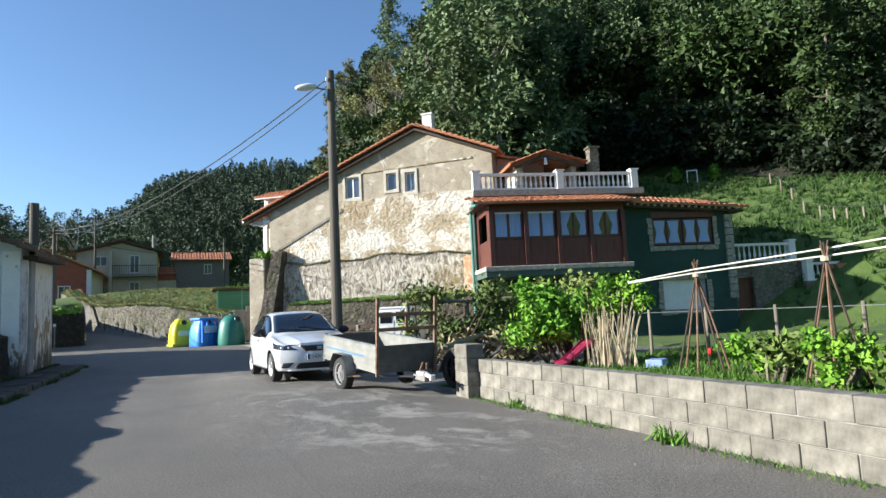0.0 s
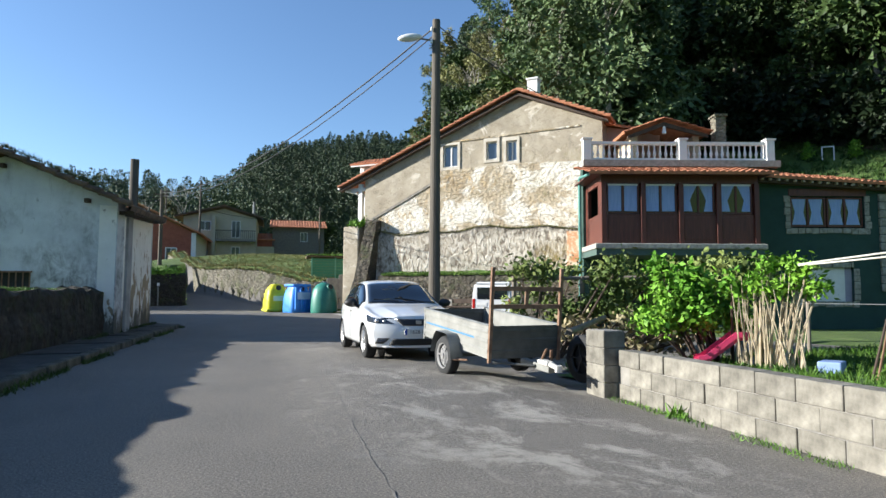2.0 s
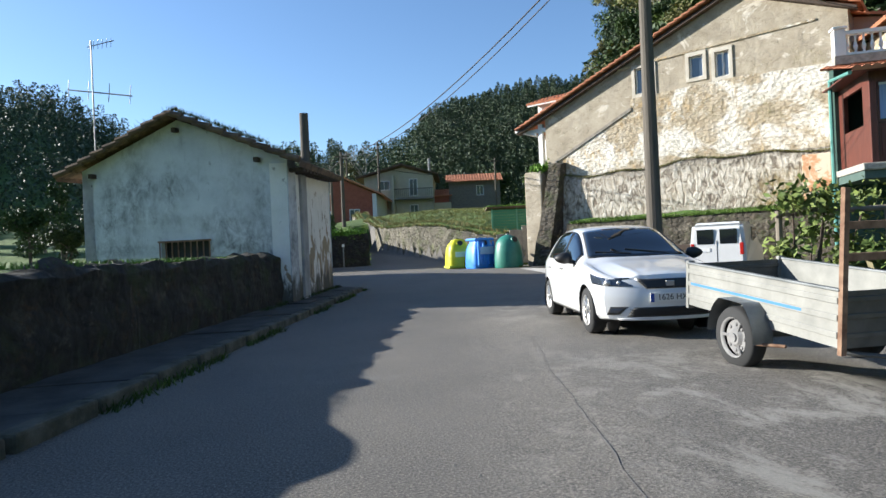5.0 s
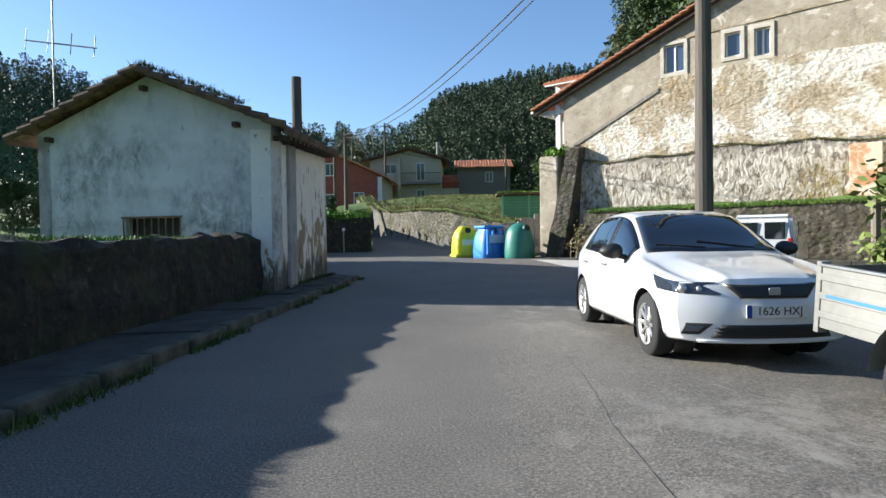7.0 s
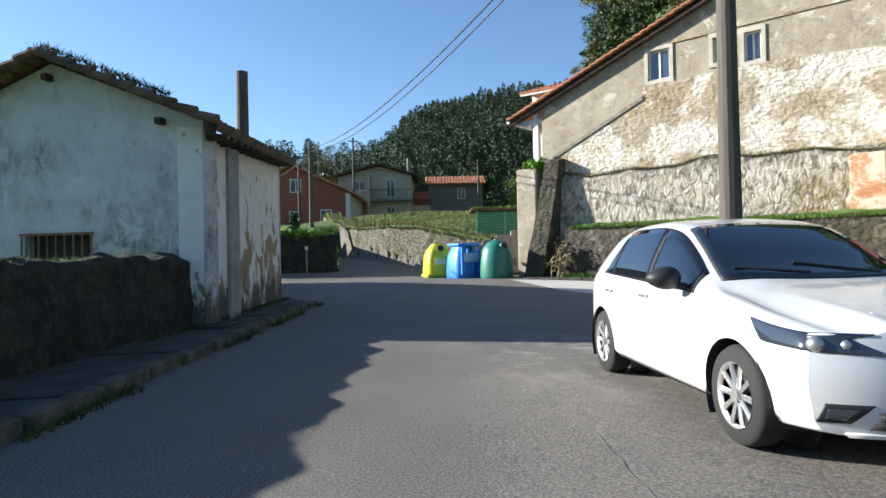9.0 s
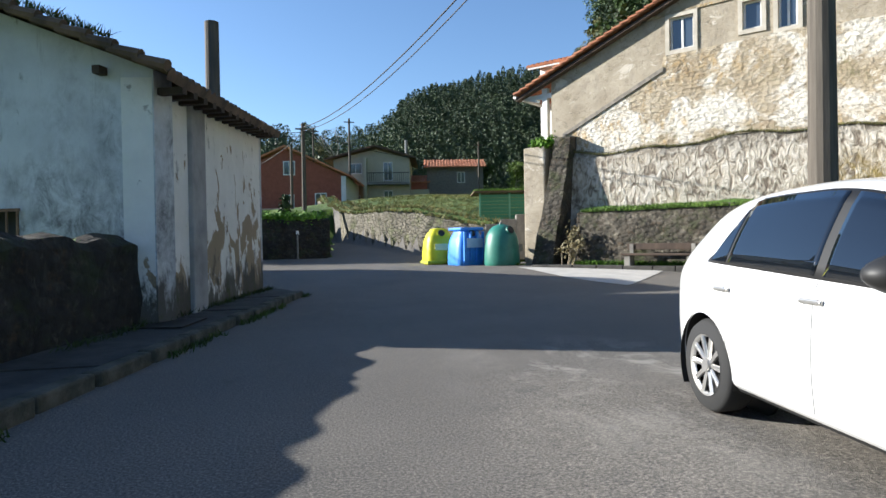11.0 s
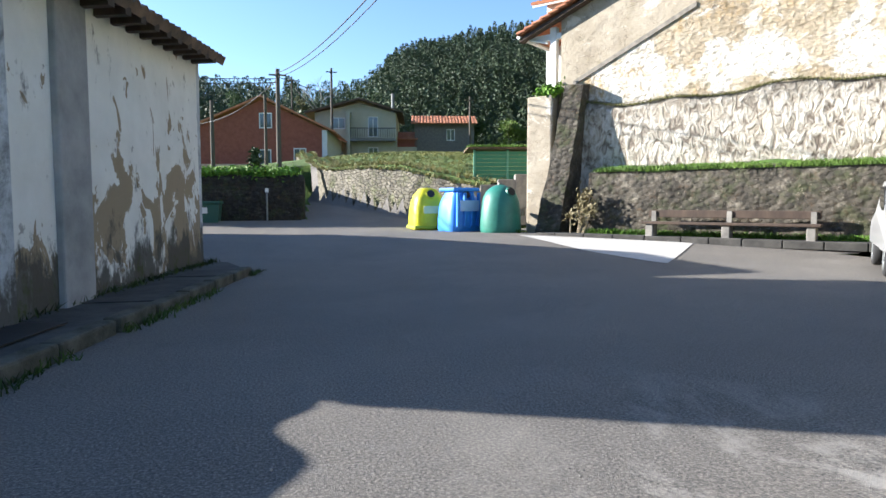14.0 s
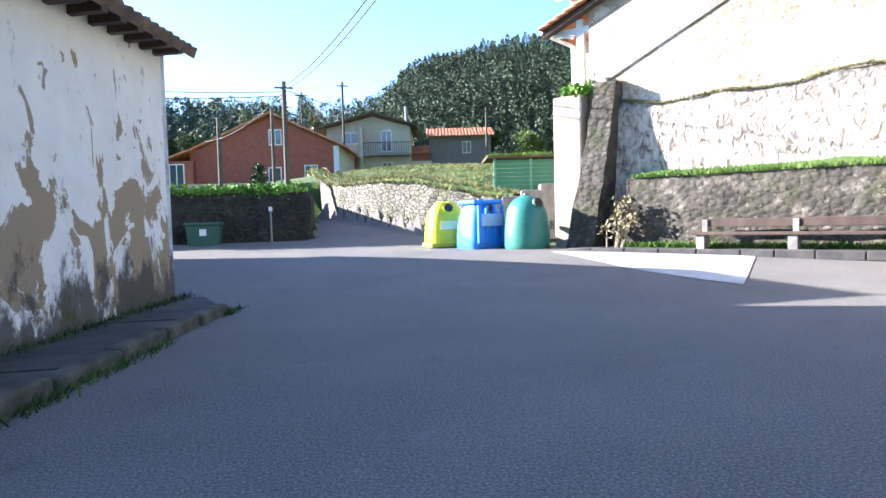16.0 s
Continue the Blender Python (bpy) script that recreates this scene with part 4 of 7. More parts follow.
def make_tree(label, kind, height, leaf, bark, seed, count=1500, size=0.26, group="hillside trees"):
    g = np.random.default_rng(seed)
    t = thing("tree", Matrix(), label, "tree", group)
    bm = bmesh.new()
    tips = []
    if kind == "tall":
        rod(bm, (0, 0, -1), (0.2, 0, height * 0.55), 0.22, 0.14, 8)
        rod(bm, (0.2, 0, height * 0.55), (0.1, 0.1, height * 0.97), 0.14, 0.03, 6)
        cs, rs = [], []
        for k in range(34):
            u = 0.22 + 0.78 * (k / 33)
            w = height * 0.085 * (1.08 - u) ** 0.6 + 0.15
            q = Vector((g.normal() * w, g.normal() * w, height * u))
            rod(bm, (0.15, 0, height * u * 0.92), q, 0.05, 0.02, 4)
            cs.append(q), rs.append(height * (0.055 + 0.05 * (1.0 - u)) * g.uniform(0.7, 1.25))
    elif kind == "bare":
        limbs(bm, Vector((0, 0, -0.5)), Vector((0, 0, 1)), height * 0.36, 0.2, 4, g, tips, 0.3)
        cs, rs = [q for q, r in tips[-40:]], [0.6] * 40
    elif kind == "low":
        limbs(bm, Vector((0, 0, -0.8)), Vector((0.05, 0, 1)), height * 0.2, 0.16, 3, g, tips, 0.1)
        cs = [q for q, r in tips] + [Vector((g.normal() * 1.3, g.normal() * 1.3, height * g.uniform(0.02, 0.5))) for _ in range(16)]
        rs = [height * 0.16 * g.uniform(0.7, 1.3) for _ in cs]
    else:
        limbs(bm, Vector((0, 0, -0.8)), Vector((0.05, 0, 1)), height * 0.36, 0.28, 3, g, tips, 0.2)
        cs = [q for q, r in tips]
        rs = [height * 0.125 * g.uniform(0.7, 1.3) for _ in cs]
    part("trunk", bm, bark, t)
    if count:
        ob = new("crown", spray_mesh("crown", leaf_spray(cs, rs[:len(cs)], count, size, seed), leaf))
        ob.parent = t
    return t


def put(t, x, y, s, turn, dz=0.0):
    m = pose(x, y, float(lift(x, y)) + dz, random.uniform(-3, 3), random.uniform(-3, 3), turn) @ Matrix.Scale(s, 4)
    c = copy_thing(t, m)
    c.scale = (s, s, s)
    return c


# near-black leaves: the shade low in the wood is put into this colour
LEAF_SHADED = leaf_mat("leaf_shaded", (0.007, 0.014, 0.005), (0.018, 0.032, 0.01))
LEAF_OLIVE = leaf_mat("leaf_olive", (0.12, 0.125, 0.04), (0.24, 0.23, 0.09))
LEAF_GUM = leaf_mat("leaf_gum", (0.06, 0.1, 0.04), (0.14, 0.19, 0.075))
protos = [
    make_tree("tall dark evergreen with a ragged crown on the hillside", "tall", 15, LEAF_DARK, BARK, 11, 5200, 0.24),
    make_tree("dense dark broadleaf tree on the hillside", "broad", 11, LEAF_DARK, BARK, 12, 6000, 0.23),
    make_tree("tall grey-green eucalyptus with pale trunk on the hill", "tall", 17, LEAF_GUM, PALE_BARK, 13, 5200, 0.22),
    make_tree("leafy green tree in sun on the hillside", "broad", 10, LEAF_MID, PALE_BARK, 14, 5600, 0.2),
    make_tree("half-bare tree with pale branches and thin leaves", "bare", 11, LEAF_OLIVE, PALE_BARK, 15, 2600, 0.15),
    make_tree("bare winter tree with fine grey branches", "bare", 12, LEAF_DRY, PALE_BARK, 16, 0),
    make_tree("low evergreen bush at the edge of the wood, shade in its colour", "low", 5, LEAF_SHADED, BARK, 17, 4200, 0.2, "bushes at the wood's edge"),
]
g = np.random.default_rng(5)


def clear_of_view(x, y, reach):
    """True where a crown of this reach stays on the wooded side of the valley."""
    for u, v, lim in ((0.0, 0.0, 25.0), (2.5, 10.2, 25.3)):
        d = math.hypot(x - u, y - v)
        if math.degrees(math.atan2(x - u, y - v)) - math.degrees(reach / d) < lim:
            return False
    return True


def wood_edge(a):
    """How far up the slope the lawn ends, by bearing."""
    return 18.0 - 5.2 * min(max((a - 56) / 16, 0), 1)


# litter sheet over the grass, its colour blackened to carry the trees' shade
litter = simple("shaded_leaf_litter", (0.012, 0.012, 0.007), (0.035, 0.032, 0.018), 1.5, 0.95, 0, 0.04, 8)
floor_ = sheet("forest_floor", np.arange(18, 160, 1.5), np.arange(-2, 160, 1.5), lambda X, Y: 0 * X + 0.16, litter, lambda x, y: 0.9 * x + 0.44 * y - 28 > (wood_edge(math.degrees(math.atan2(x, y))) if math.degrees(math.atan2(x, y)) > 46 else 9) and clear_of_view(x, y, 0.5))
tagged(floor_, "leaf litter under the hillside trees, coloured dark for their shade", "forest floor", kind="structure")
placed = []
tries = 0
while len(placed) < 235 and tries < 16000:
    tries += 1
    az, r = radians(g.uniform(24, 88)), g.uniform(38, 105)
    x, y = r * math.sin(az), r * math.cos(az)
    s = 0.9 * x + 0.44 * y - 28
    a = math.degrees(az)
    if tries < 1500 and a > 48 and not wood_edge(a) < s < wood_edge(a) + 7:
        continue
    if s < (wood_edge(a) + 0.5 if a > 46 else 8):
        continue
    if any((x - u) ** 2 + (y - v) ** 2 < (2.2 + 0.018 * r) ** 2 for u, v in placed):
        continue
    f = g.uniform()
    if a < 38:
        k, reach = (3, 3.4) if f < 0.25 else (4, 2.6) if f < 0.78 else (2, 2.0) if f < 0.9 else (1, 3.6)
    elif a < 52:
        k, reach = (2, 2.0) if f < 0.5 else (1, 3.6) if f < 0.75 else (3, 3.4) if f < 0.85 else (0, 2.0)
    else:
        k, reach = (0, 2.0) if f < 0.3 else (1, 3.6) if f < 0.72 else (2, 2.0) if f < 0.92 else (3, 3.4)
    if not clear_of_view(x, y, reach):
        continue
    placed.append((x, y))
    put(protos[k], x, y, g.uniform(0.75, 1.2) * (1.0 if a > 36 else 0.55 + 0.45 * max(a - 25, 0) / 11), g.uniform(0, 360))
# bushes that close the foot of the wood above the lawn, leaves darkened for shade
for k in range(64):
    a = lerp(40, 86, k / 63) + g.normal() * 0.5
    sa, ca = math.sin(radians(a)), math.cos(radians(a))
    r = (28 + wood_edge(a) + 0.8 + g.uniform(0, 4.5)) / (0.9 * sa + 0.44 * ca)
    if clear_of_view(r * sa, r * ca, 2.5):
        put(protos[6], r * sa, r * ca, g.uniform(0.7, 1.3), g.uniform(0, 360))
# single trees against the sky down the valley
# the last nine are added to darken the sunlit slope left of the shed
for k, x, y, s in ((1, 17, 92, 0.85), (1, 20, 95, 0.7), (4, 9, 98, 0.9), (5, 12.5, 96, 0.95), (5, 8, 92, 0.7), (0, 5.5, 96, 0.5), (3, 24, 84, 0.7), (1, -7, 92, 0.7), (2, 2, 99, 0.55), (1, 27, 82, 0.65), (3, 30, 78, 0.7), (1, -14, 90, 0.8), (1, 14, 86, 0.6), (3, 4, 84, 0.6), (1, -3, 82, 0.55), (1, -25, 60, 0.6), (0, -32, 70, 0.9), (1, -30, 52, 0.55), (1, -36, 60, 0.7), (1, -9, 37, 0.32), (1, -12, 42, 0.38), (1, -15, 40, 0.4), (0, -13, 50, 0.35), (1, -18, 46, 0.42), (1, -8.5, 44, 0.3), (1, -11, 52, 0.4), (3, -16, 56, 0.4), (1, -20, 40, 0.4)):
    put(protos[k], x, y, s, k * 50 + x * 9)
for t in protos:
    for o in (*t.children_recursive, t):
        bpy.data.objects.remove(o)
# far woods: spired evergreens, crown by crown
tv = []
for k in range(3500):
    az, r = radians(g.uniform(-42, 12.5) if k % 2 else g.uniform(12, 33)), 90 + 112 * g.uniform() ** 0.75
    x, y = r * math.sin(az), r * math.cos(az)
    spire = k % 2 == 0
    h = g.uniform(4.5, 8.5) if spire else g.uniform(3.5, 7.5)
    n_ = 290 if spire else 150
    u = g.uniform(0.05, 1.0, n_) ** 0.8
    wide = h * (0.2 * (1.04 - u) ** 0.75 if spire else 0.34 * np.sqrt(np.clip(1.02 - u, 0, 1)))
    a = g.uniform(0, 2 * math.pi, n_)
    q = wide * np.sqrt(g.uniform(0.25, 1.0, n_)) * (0.8 + 0.35 * np.sin(a * 3 + x + u * 9))
    c = np.stack([x + q * np.cos(a), y + q * np.sin(a), float(lift(x, y)) + h * u], 1)
    out = np.stack([np.cos(a), np.sin(a), g.normal(-0.1, 0.5, n_)], 1) + g.normal(size=(n_, 3)) * 0.4
    out /= np.linalg.norm(out, axis=1)[:, None]
    b = np.cross(out, g.normal(size=(n_, 3)))
    b /= np.linalg.norm(b, axis=1)[:, None] + 1e-6
    kk = ((0.034 if spire else 0.05) * h * g.uniform(0.5, 1.2, n_))[:, None]
    tv.append(np.stack([c - b * kk * 0.7, c + b * kk * 0.7, c + out * kk * 1.3], 1).reshape(-1, 3))
woods = new("far_woods", spray_mesh("far_woods", np.concatenate(tv), leaf_mat("leaf_far", (0.04, 0.062, 0.034), (0.085, 0.118, 0.06))))
tagged(woods, "distant wooded hills of evergreen trees", "woods", kind="stuff")


def shrub(name, label, cat, places, radii, count, size, leaf, stems=BARK, seed=1, flat=0.5):
    t = thing(name, Matrix.Translation(places[0]), label, cat)
    base = np.array(places[0])
    loc = np.array(places, float) - base
    ob = new("foliage", leaves_mesh("foliage", leaf_cloud(loc, radii, count, size, flat, seed), leaf))
    ob.parent = t
    bm = bmesh.new()
    for q in loc:
        rod(bm, (q[0] * 0.5, q[1] * 0.5, -base[2]), q, 0.03, 0.012, 5)
    part("stem", bm, stems, t)
    return t


# ---- garden wall of concrete blocks ----
gw = thing("garden_wall", frame_at((5.66, 6.75), (-0.2397, -0.9708)), "low grey concrete block wall with moss along its foot", "wall", kind="structure")
BLOCK = simple("concrete_block", (0.09, 0.082, 0.066), (0.27, 0.25, 0.205), 6, 0.95, 0, 0.015, 22, vary=0.16)
part("mortar", boxed(0, 0.012, -0.1, 14.5, 0.17, 0.51), CONCRETE, gw)
bproto = None
for row in range(3):
    x = -0.0 + (0.2 if row % 2 else 0.0)
    while x < 14.2:
        if bproto is None:
            bm = boxed(0.004, 0, 0.004, 0.396, 0.18, 0.176, bevel=0.008)
            ob = part("block", bm, BLOCK, gw)
            bproto = ob.data
        else:
            ob = new("block", bproto)
            ob.parent = gw
        ob.matrix_local = pose(x + random.uniform(-.003, .003), random.uniform(-.006, .006), row * 0.18 - 0.02, 0, random.uniform(-.4, .4), random.uniform(-.5, .5))
        x += 0.4
gp = thing("gate_pillar", pose(5.68, 6.98, 0, 0, 0, -14), "concrete block pillar at the end of the garden wall", "pillar", kind="structure")
for row in range(4):
    part("block", boxed(-0.13, -0.2, row * 0.185 - 0.02, 0.13, 0.2, row * 0.185 + 0.16, bevel=0.01), BLOCK, gp)
part("mortar", boxed(-0.115, -0.185, -0.02, 0.115, 0.185, 0.72), CONCRETE, gp)
GRASS_BLADE = leaf_mat("grass_blade", (0.06, 0.14, 0.015), (0.13, 0.24, 0.03))


def tufts(name, label, pts, count, size, seed, mat_=None):
    g2 = np.random.default_rng(seed)
    pts = np.asarray(pts, float)
    k = g2.integers(0, len(pts), count)
    p = pts[k] + g2.normal(size=(count, 3)) * [0.05, 0.05, 0]
    a = g2.uniform(0, 6.28, count)
    h = size * g2.uniform(0.4, 1.3, count)
    w = 0.12 * size
    lean = g2.normal(size=(count, 2)) * 0.5
    side_ = np.stack([np.cos(a), np.sin(a), 0 * a], 1) * w
    tip = p + np.stack([lean[:, 0] * h, lean[:, 1] * h, h], 1)
    v = np.stack([p - side_, p + side_, tip + side_ * 0.2, tip - side_ * 0.2], 1).reshape(-1, 3)
    ob = new(name, leaves_mesh(name, v, mat_ or GRASS_BLADE))
    return tagged(ob, label, "grass", kind="stuff")


foot = [(5.62 - 0.2397 * s + 0.0, 6.75 - 0.9708 * s, 0.0) for s in np.linspace(0, 10, 160) if math.sin(s * 3.1) + math.sin(s * 1.7) > -0.5]
tufts("wall_grass", "thin green weeds along the foot of the block wall", np.array(foot) - [0.05, 0, 0], 1500, 0.035, 3)
tufts("weed", "leafy weeds growing at the wall foot", [(4.72, 3.3, 0), (4.66, 3.15, 0), (5.35, 5.7, 0)], 110, 0.11, 4)
kerbw = [(road_side(y) + 0.05, y, 0.0) for y in np.linspace(6, 24, 200) if math.sin(y * 1.9) + math.sin(y * 0.7) > -0.1]
tufts("kerb_grass", "grass tufts along the kerb", kerbw, 1500, 0.07, 5, leaf_mat("kerb_blade", (0.03, 0.06, 0.01), (0.08, 0.13, 0.02)))
tufts("shed_grass", "weeds along the foot of the shed", [(side_line(y, 0.08), y, 0.1) for y in np.linspace(17, 25, 90)], 1100, 0.07, 6, leaf_mat("shed_blade", (0.02, 0.035, 0.008), (0.06, 0.085, 0.02)))
GMv = lambda x, y, z: tuple(GM @ Vector((x, y, z)))
tufts("bed_grass", "lush green grass on the raised bed", [GMv(x, y, 2.02 + (y + 1.3) * 0.15) for x in np.linspace(1.8, 13, 120) for y in (-1.3, -1.15, -0.95, -0.7, -0.45)], 12000, 0.1, 7, leaf_mat("bed_blade", (0.045, 0.09, 0.012), (0.11, 0.18, 0.03)))
tufts("ledge_moss", "moss and grass on the plinth ledge", [GMv(x, -0.22, 4.2 + 0.07 * math.sin(x * 2.1) + 0.09 * math.sin(x * 0.8 + 2)) for x in np.linspace(0.7, 12, 200)], 5000, 0.07, 8, leaf_mat("dry_moss", (0.07, 0.075, 0.02), (0.15, 0.14, 0.05)))
tufts("wall_moss", "short moss tufts on the stone wall top", [(side_line(y, -0.35), y, 1.13) for y in np.linspace(6, 18, 200)], 3000, 0.06, 9)
tufts("pavement_weeds", "weeds at the foot of the raised bed", [GMv(x, -1.6, 0.2) for x in np.linspace(1.8, 9, 120)] + [GMv(-0.6, -1.9, 0.15), GMv(-0.9, -2.0, 0.15), GMv(-0.3, -2.1, 0.15)], 3500, 0.14, 10)

# ---- pole with street lamp and wires ----
PX, PY = 8.15, 15.55
pole = thing("utility_pole", Matrix.Translation((PX, PY, 0)), "tall timber utility pole with a white street lamp", "pole")
part("shaft", rodded((0, 0, -0.2), (0.03, 0.03, 8.12), 0.155, 0.1, 14), POLE, pole)
lamp = new("lamp_arm")
lamp.parent = pole
part("bracket", rodded((0.0, 0, 7.55), (-0.42, 0.2, 7.62), 0.025), GALV, lamp)
bm = bmesh.new()
bmesh.ops.create_uvsphere(bm, u_segments=14, v_segments=8, radius=1)
bmesh.ops.scale(bm, vec=(0.32, 0.12, 0.1), verts=bm.verts)
hd = part("lamp_head", bm, WHITE, lamp, "white lamp head", True)
hd.matrix_local = pose(-0.6, 0.28, 7.62, 0, 8, 155)
for k in range(3):
    part("insulator", rodded((0.12 if k % 2 else -0.12, 0, 7.8 - k * 0.16), (0.12 if k % 2 else -0.12, 0, 7.9 - k * 0.16), 0.035, 0.025), WHITE, pole)


def wire(name, label, p, q, sag, r=0.012):
    cu = bpy.data.curves.new(name, "CURVE")
    cu.dimensions, cu.bevel_depth, cu.bevel_resolution = "3D", r, 1
    sp = cu.splines.new("POLY")
    n_ = 18
    sp.points.add(n_ - 1)
    for k in range(n_):
        u = k / (n_ - 1)
        v = Vector(p).lerp(Vector(q), u)
        sp.points[k].co = (v.x, v.y, v.z - 4 * sag * u * (1 - u), 1)
    cu.materials.append(CABLE)
    return tagged(new(name, cu), label, "cable", "overhead cables")


P2 = (4.9, 48.4)
wire("cable", "black overhead cable between the poles", (PX, PY, 7.95), (P2[0], P2[1], 7.9), 1.1, 0.02)
wire("cable", "black overhead cable between the poles", (PX, PY, 7.75), (P2[0], P2[1], 7.7), 1.2, 0.016)
wire("cable", "thin overhead cable to the house", (PX, PY, 8.0), (20.4, 23.2, 9.3), 0.35, 0.014)
wire("cable", "thin overhead cable to the brick house", (P2[0], P2[1], 7.6), (0.5, 56, 6.0), 0.5, 0.02)
wire("cable", "thin overhead cable across the valley", (P2[0], P2[1], 7.7), (21, 69.0, 9.2), 0.7, 0.02)
wire("cable", "overhead cable leaving behind the shed", (P2[0], P2[1], 7.6), (-9, 36, 5.6), 0.3, 0.02)
wire("cable", "overhead cable leaving behind the shed", (P2[0], P2[1], 7.4), (-9, 36, 5.2), 0.3, 0.02)
for (x, y, z0, z1, r, lab) in ((P2[0], P2[1], 1.4, 8.1, 0.15, "weathered timber pole behind the stone wall"), (4.3, 50.6, 1.5, 7.1, 0.11, "thin timber pole beside the brick house"), (1.15, 57.8, 2, 7.7, 0.16, "grey lattice pole by the brick house"), (10.0, 66.5, 4, 12.0, 0.12, "dark pole between the houses"), (21.8, 66, 6, 10.2, 0.1, "street lamp pole by the far house"), (6.6, 63, 3, 10.5, 0.08, "thin pole behind the brick house")):
    pl = thing("utility_pole", Matrix.Translation((x, y, 0)), lab, "pole")
    part("shaft", rodded((0, 0, z0 - 1), (0, 0, z1), r, r * 0.75, 10), POLE, pl)
    if z1 > 8:
        part("crossarm", boxed(-0.45, -0.04, z1 - 0.35, 0.45, 0.04, z1 - 0.27), POLE, pl)

# ---- walls and bank beyond the junction ----
bw = thing("stone_wall", frame_at((0.2, 39.2), (1.0, -0.09)), "dark rubble wall topped with hedge greenery", "wall", kind="structure")
P = np.zeros((50, 5, 3))
for i, x in enumerate(np.linspace(-8, 5.15, 50)):
    for j, (y_, z) in enumerate(((0.0, -0.2), (0.02, 0.8), (0.03, 1.5), (0.05, 2.12), (0.4, 2.2))):
        P[i, j] = (x, y_ + random.uniform(-.035, .035), z + (0.05 * math.sin(x * 3) if j > 2 else 0))
grid_mesh("masonry", P, MOSSY, bw, False)
part("end_face", boxed(4.85, 0.0, -0.2, 5.2, 6.0, 2.15, bevel=0.05), MOSSY, bw)
shrub("hedge", "bright green clipped hedge along the wall top", "hedge", [(x, 39.2 - 0.09 * x + 0.3, 2.25) for x in np.linspace(-2, 5, 22)], [0.3] * 22, 5200, 0.07, LEAF_BRIGHT, seed=21)
shrub("conifer", "small dark clipped conifer behind the wall", "shrub", [(3.6, 42, 2.4), (3.6, 42, 2.9), (3.6, 42, 3.3)], [0.4, 0.32, 0.18], 1500, 0.08, LEAF_DARK, seed=22)
bin_g = thing("wheeled_bin", pose(1.75, 38.5, 0.12, 0, 0, -5), "green plastic wheeled waste bin with a lid", "bin")
bm = boxed(-0.55, -0.4, 0.12, 0.55, 0.35, 0.95, bevel=0.04)
for v in bm.verts:
    if v.co.z < 0.4:
        v.co.x *= 0.86
GREENP = paint("green_plastic", (0.03, 0.1, 0.07), 0.5)
part("body", bm, GREENP, bin_g)
part("lid", boxed(-0.6, -0.45, 0.95, 0.6, 0.38, 1.05, bevel=0.03), GREENP, bin_g)
part("label", boxed(-0.1, -0.412, 0.6, 0.12, -0.403, 0.82), WHITE, bin_g)
for x in (-0.45, 0.45):
    part("wheel", rodded((x - 0.03, 0.2, 0.09), (x + 0.03, 0.2, 0.09), 0.09, n=12), RUBBER, bin_g)
sp_ = thing("marker_post", pose(3.95, 38.3, 0.1), "slim white marker post in front of the wall", "post")
part("shaft", rodded((0, 0, 0), (0, 0, 1.45), 0.035), GALV, sp_)
part("cap", boxed(-0.06, -0.03, 1.4, 0.06, 0.03, 1.55), WHITE, sp_)

bk = thing("bank_wall", Matrix(), "rubble stone retaining wall under a grassy bank", "wall", kind="structure")
line = [(6.55, 60.0), (6.45, 50.0), (6.5, 45.5), (6.9, 43.9), (8.2, 41.5), (9.8, 39.2), (11.3, 37.4), (12.3, 36.3)]
pts = []
for (a, b), (c, d) in zip(line, line[1:]):
    n_ = max(2, int(math.hypot(c - a, d - b) / 0.3))
    pts += [(a + (c - a) * k / n_, b + (d - b) * k / n_) for k in range(n_)]
P = np.zeros((len(pts), 6, 3))
top_pts = []
for i, (x, y) in enumerate(pts):
    z0 = 0.18 + 1.05 * float(sstep(y, 35, 46)) + 1.7 * float(sstep(y, 44, 66))
    u = i / len(pts)
    hgt = 1.68 + 0.18 * math.sin(i * 0.21)
    for j, (dn, f) in enumerate(((0, -0.2), (0.03, 0.35), (0.07, 0.7), (0.12, 1.0), (0.45, 1.12), (1.3, 1.12))):
        P[i, j] = (x + dn * 0.85 + random.uniform(-.04, .04), y + dn * 0.527, z0 + hgt * f + random.uniform(-.04, .04))
    top_pts.append(tuple(P[i, 4]))
    top_pts.append(tuple(P[i, 3]))
    top_pts.append(tuple(P[i, 5]))
grid_mesh("masonry", P[:, :4], PALE_STONE, bk, False)
grid_mesh("turf", P[:, 3:], GRASS, bk)
tufts("bank_grass", "long pale grass hanging over the bank wall", top_pts, 7000, 0.16, 12, leaf_mat("bank_blade", (0.13, 0.13, 0.04), (0.27, 0.24, 0.1)))
up_pts = [(x, y, float(lift(x, y))) for x, y in ((random.uniform(7.5, 17), random.uniform(38, 52)) for _ in range(2600)) if (x - 6.6) * 0.85 + (y - 44) * 0.527 > 0.6]
tufts("slope_grass", "rough grass on the sunlit bank", up_pts, 26000, 0.1, 13, leaf_mat("slope_blade", (0.12, 0.145, 0.035), (0.25, 0.245, 0.08)))
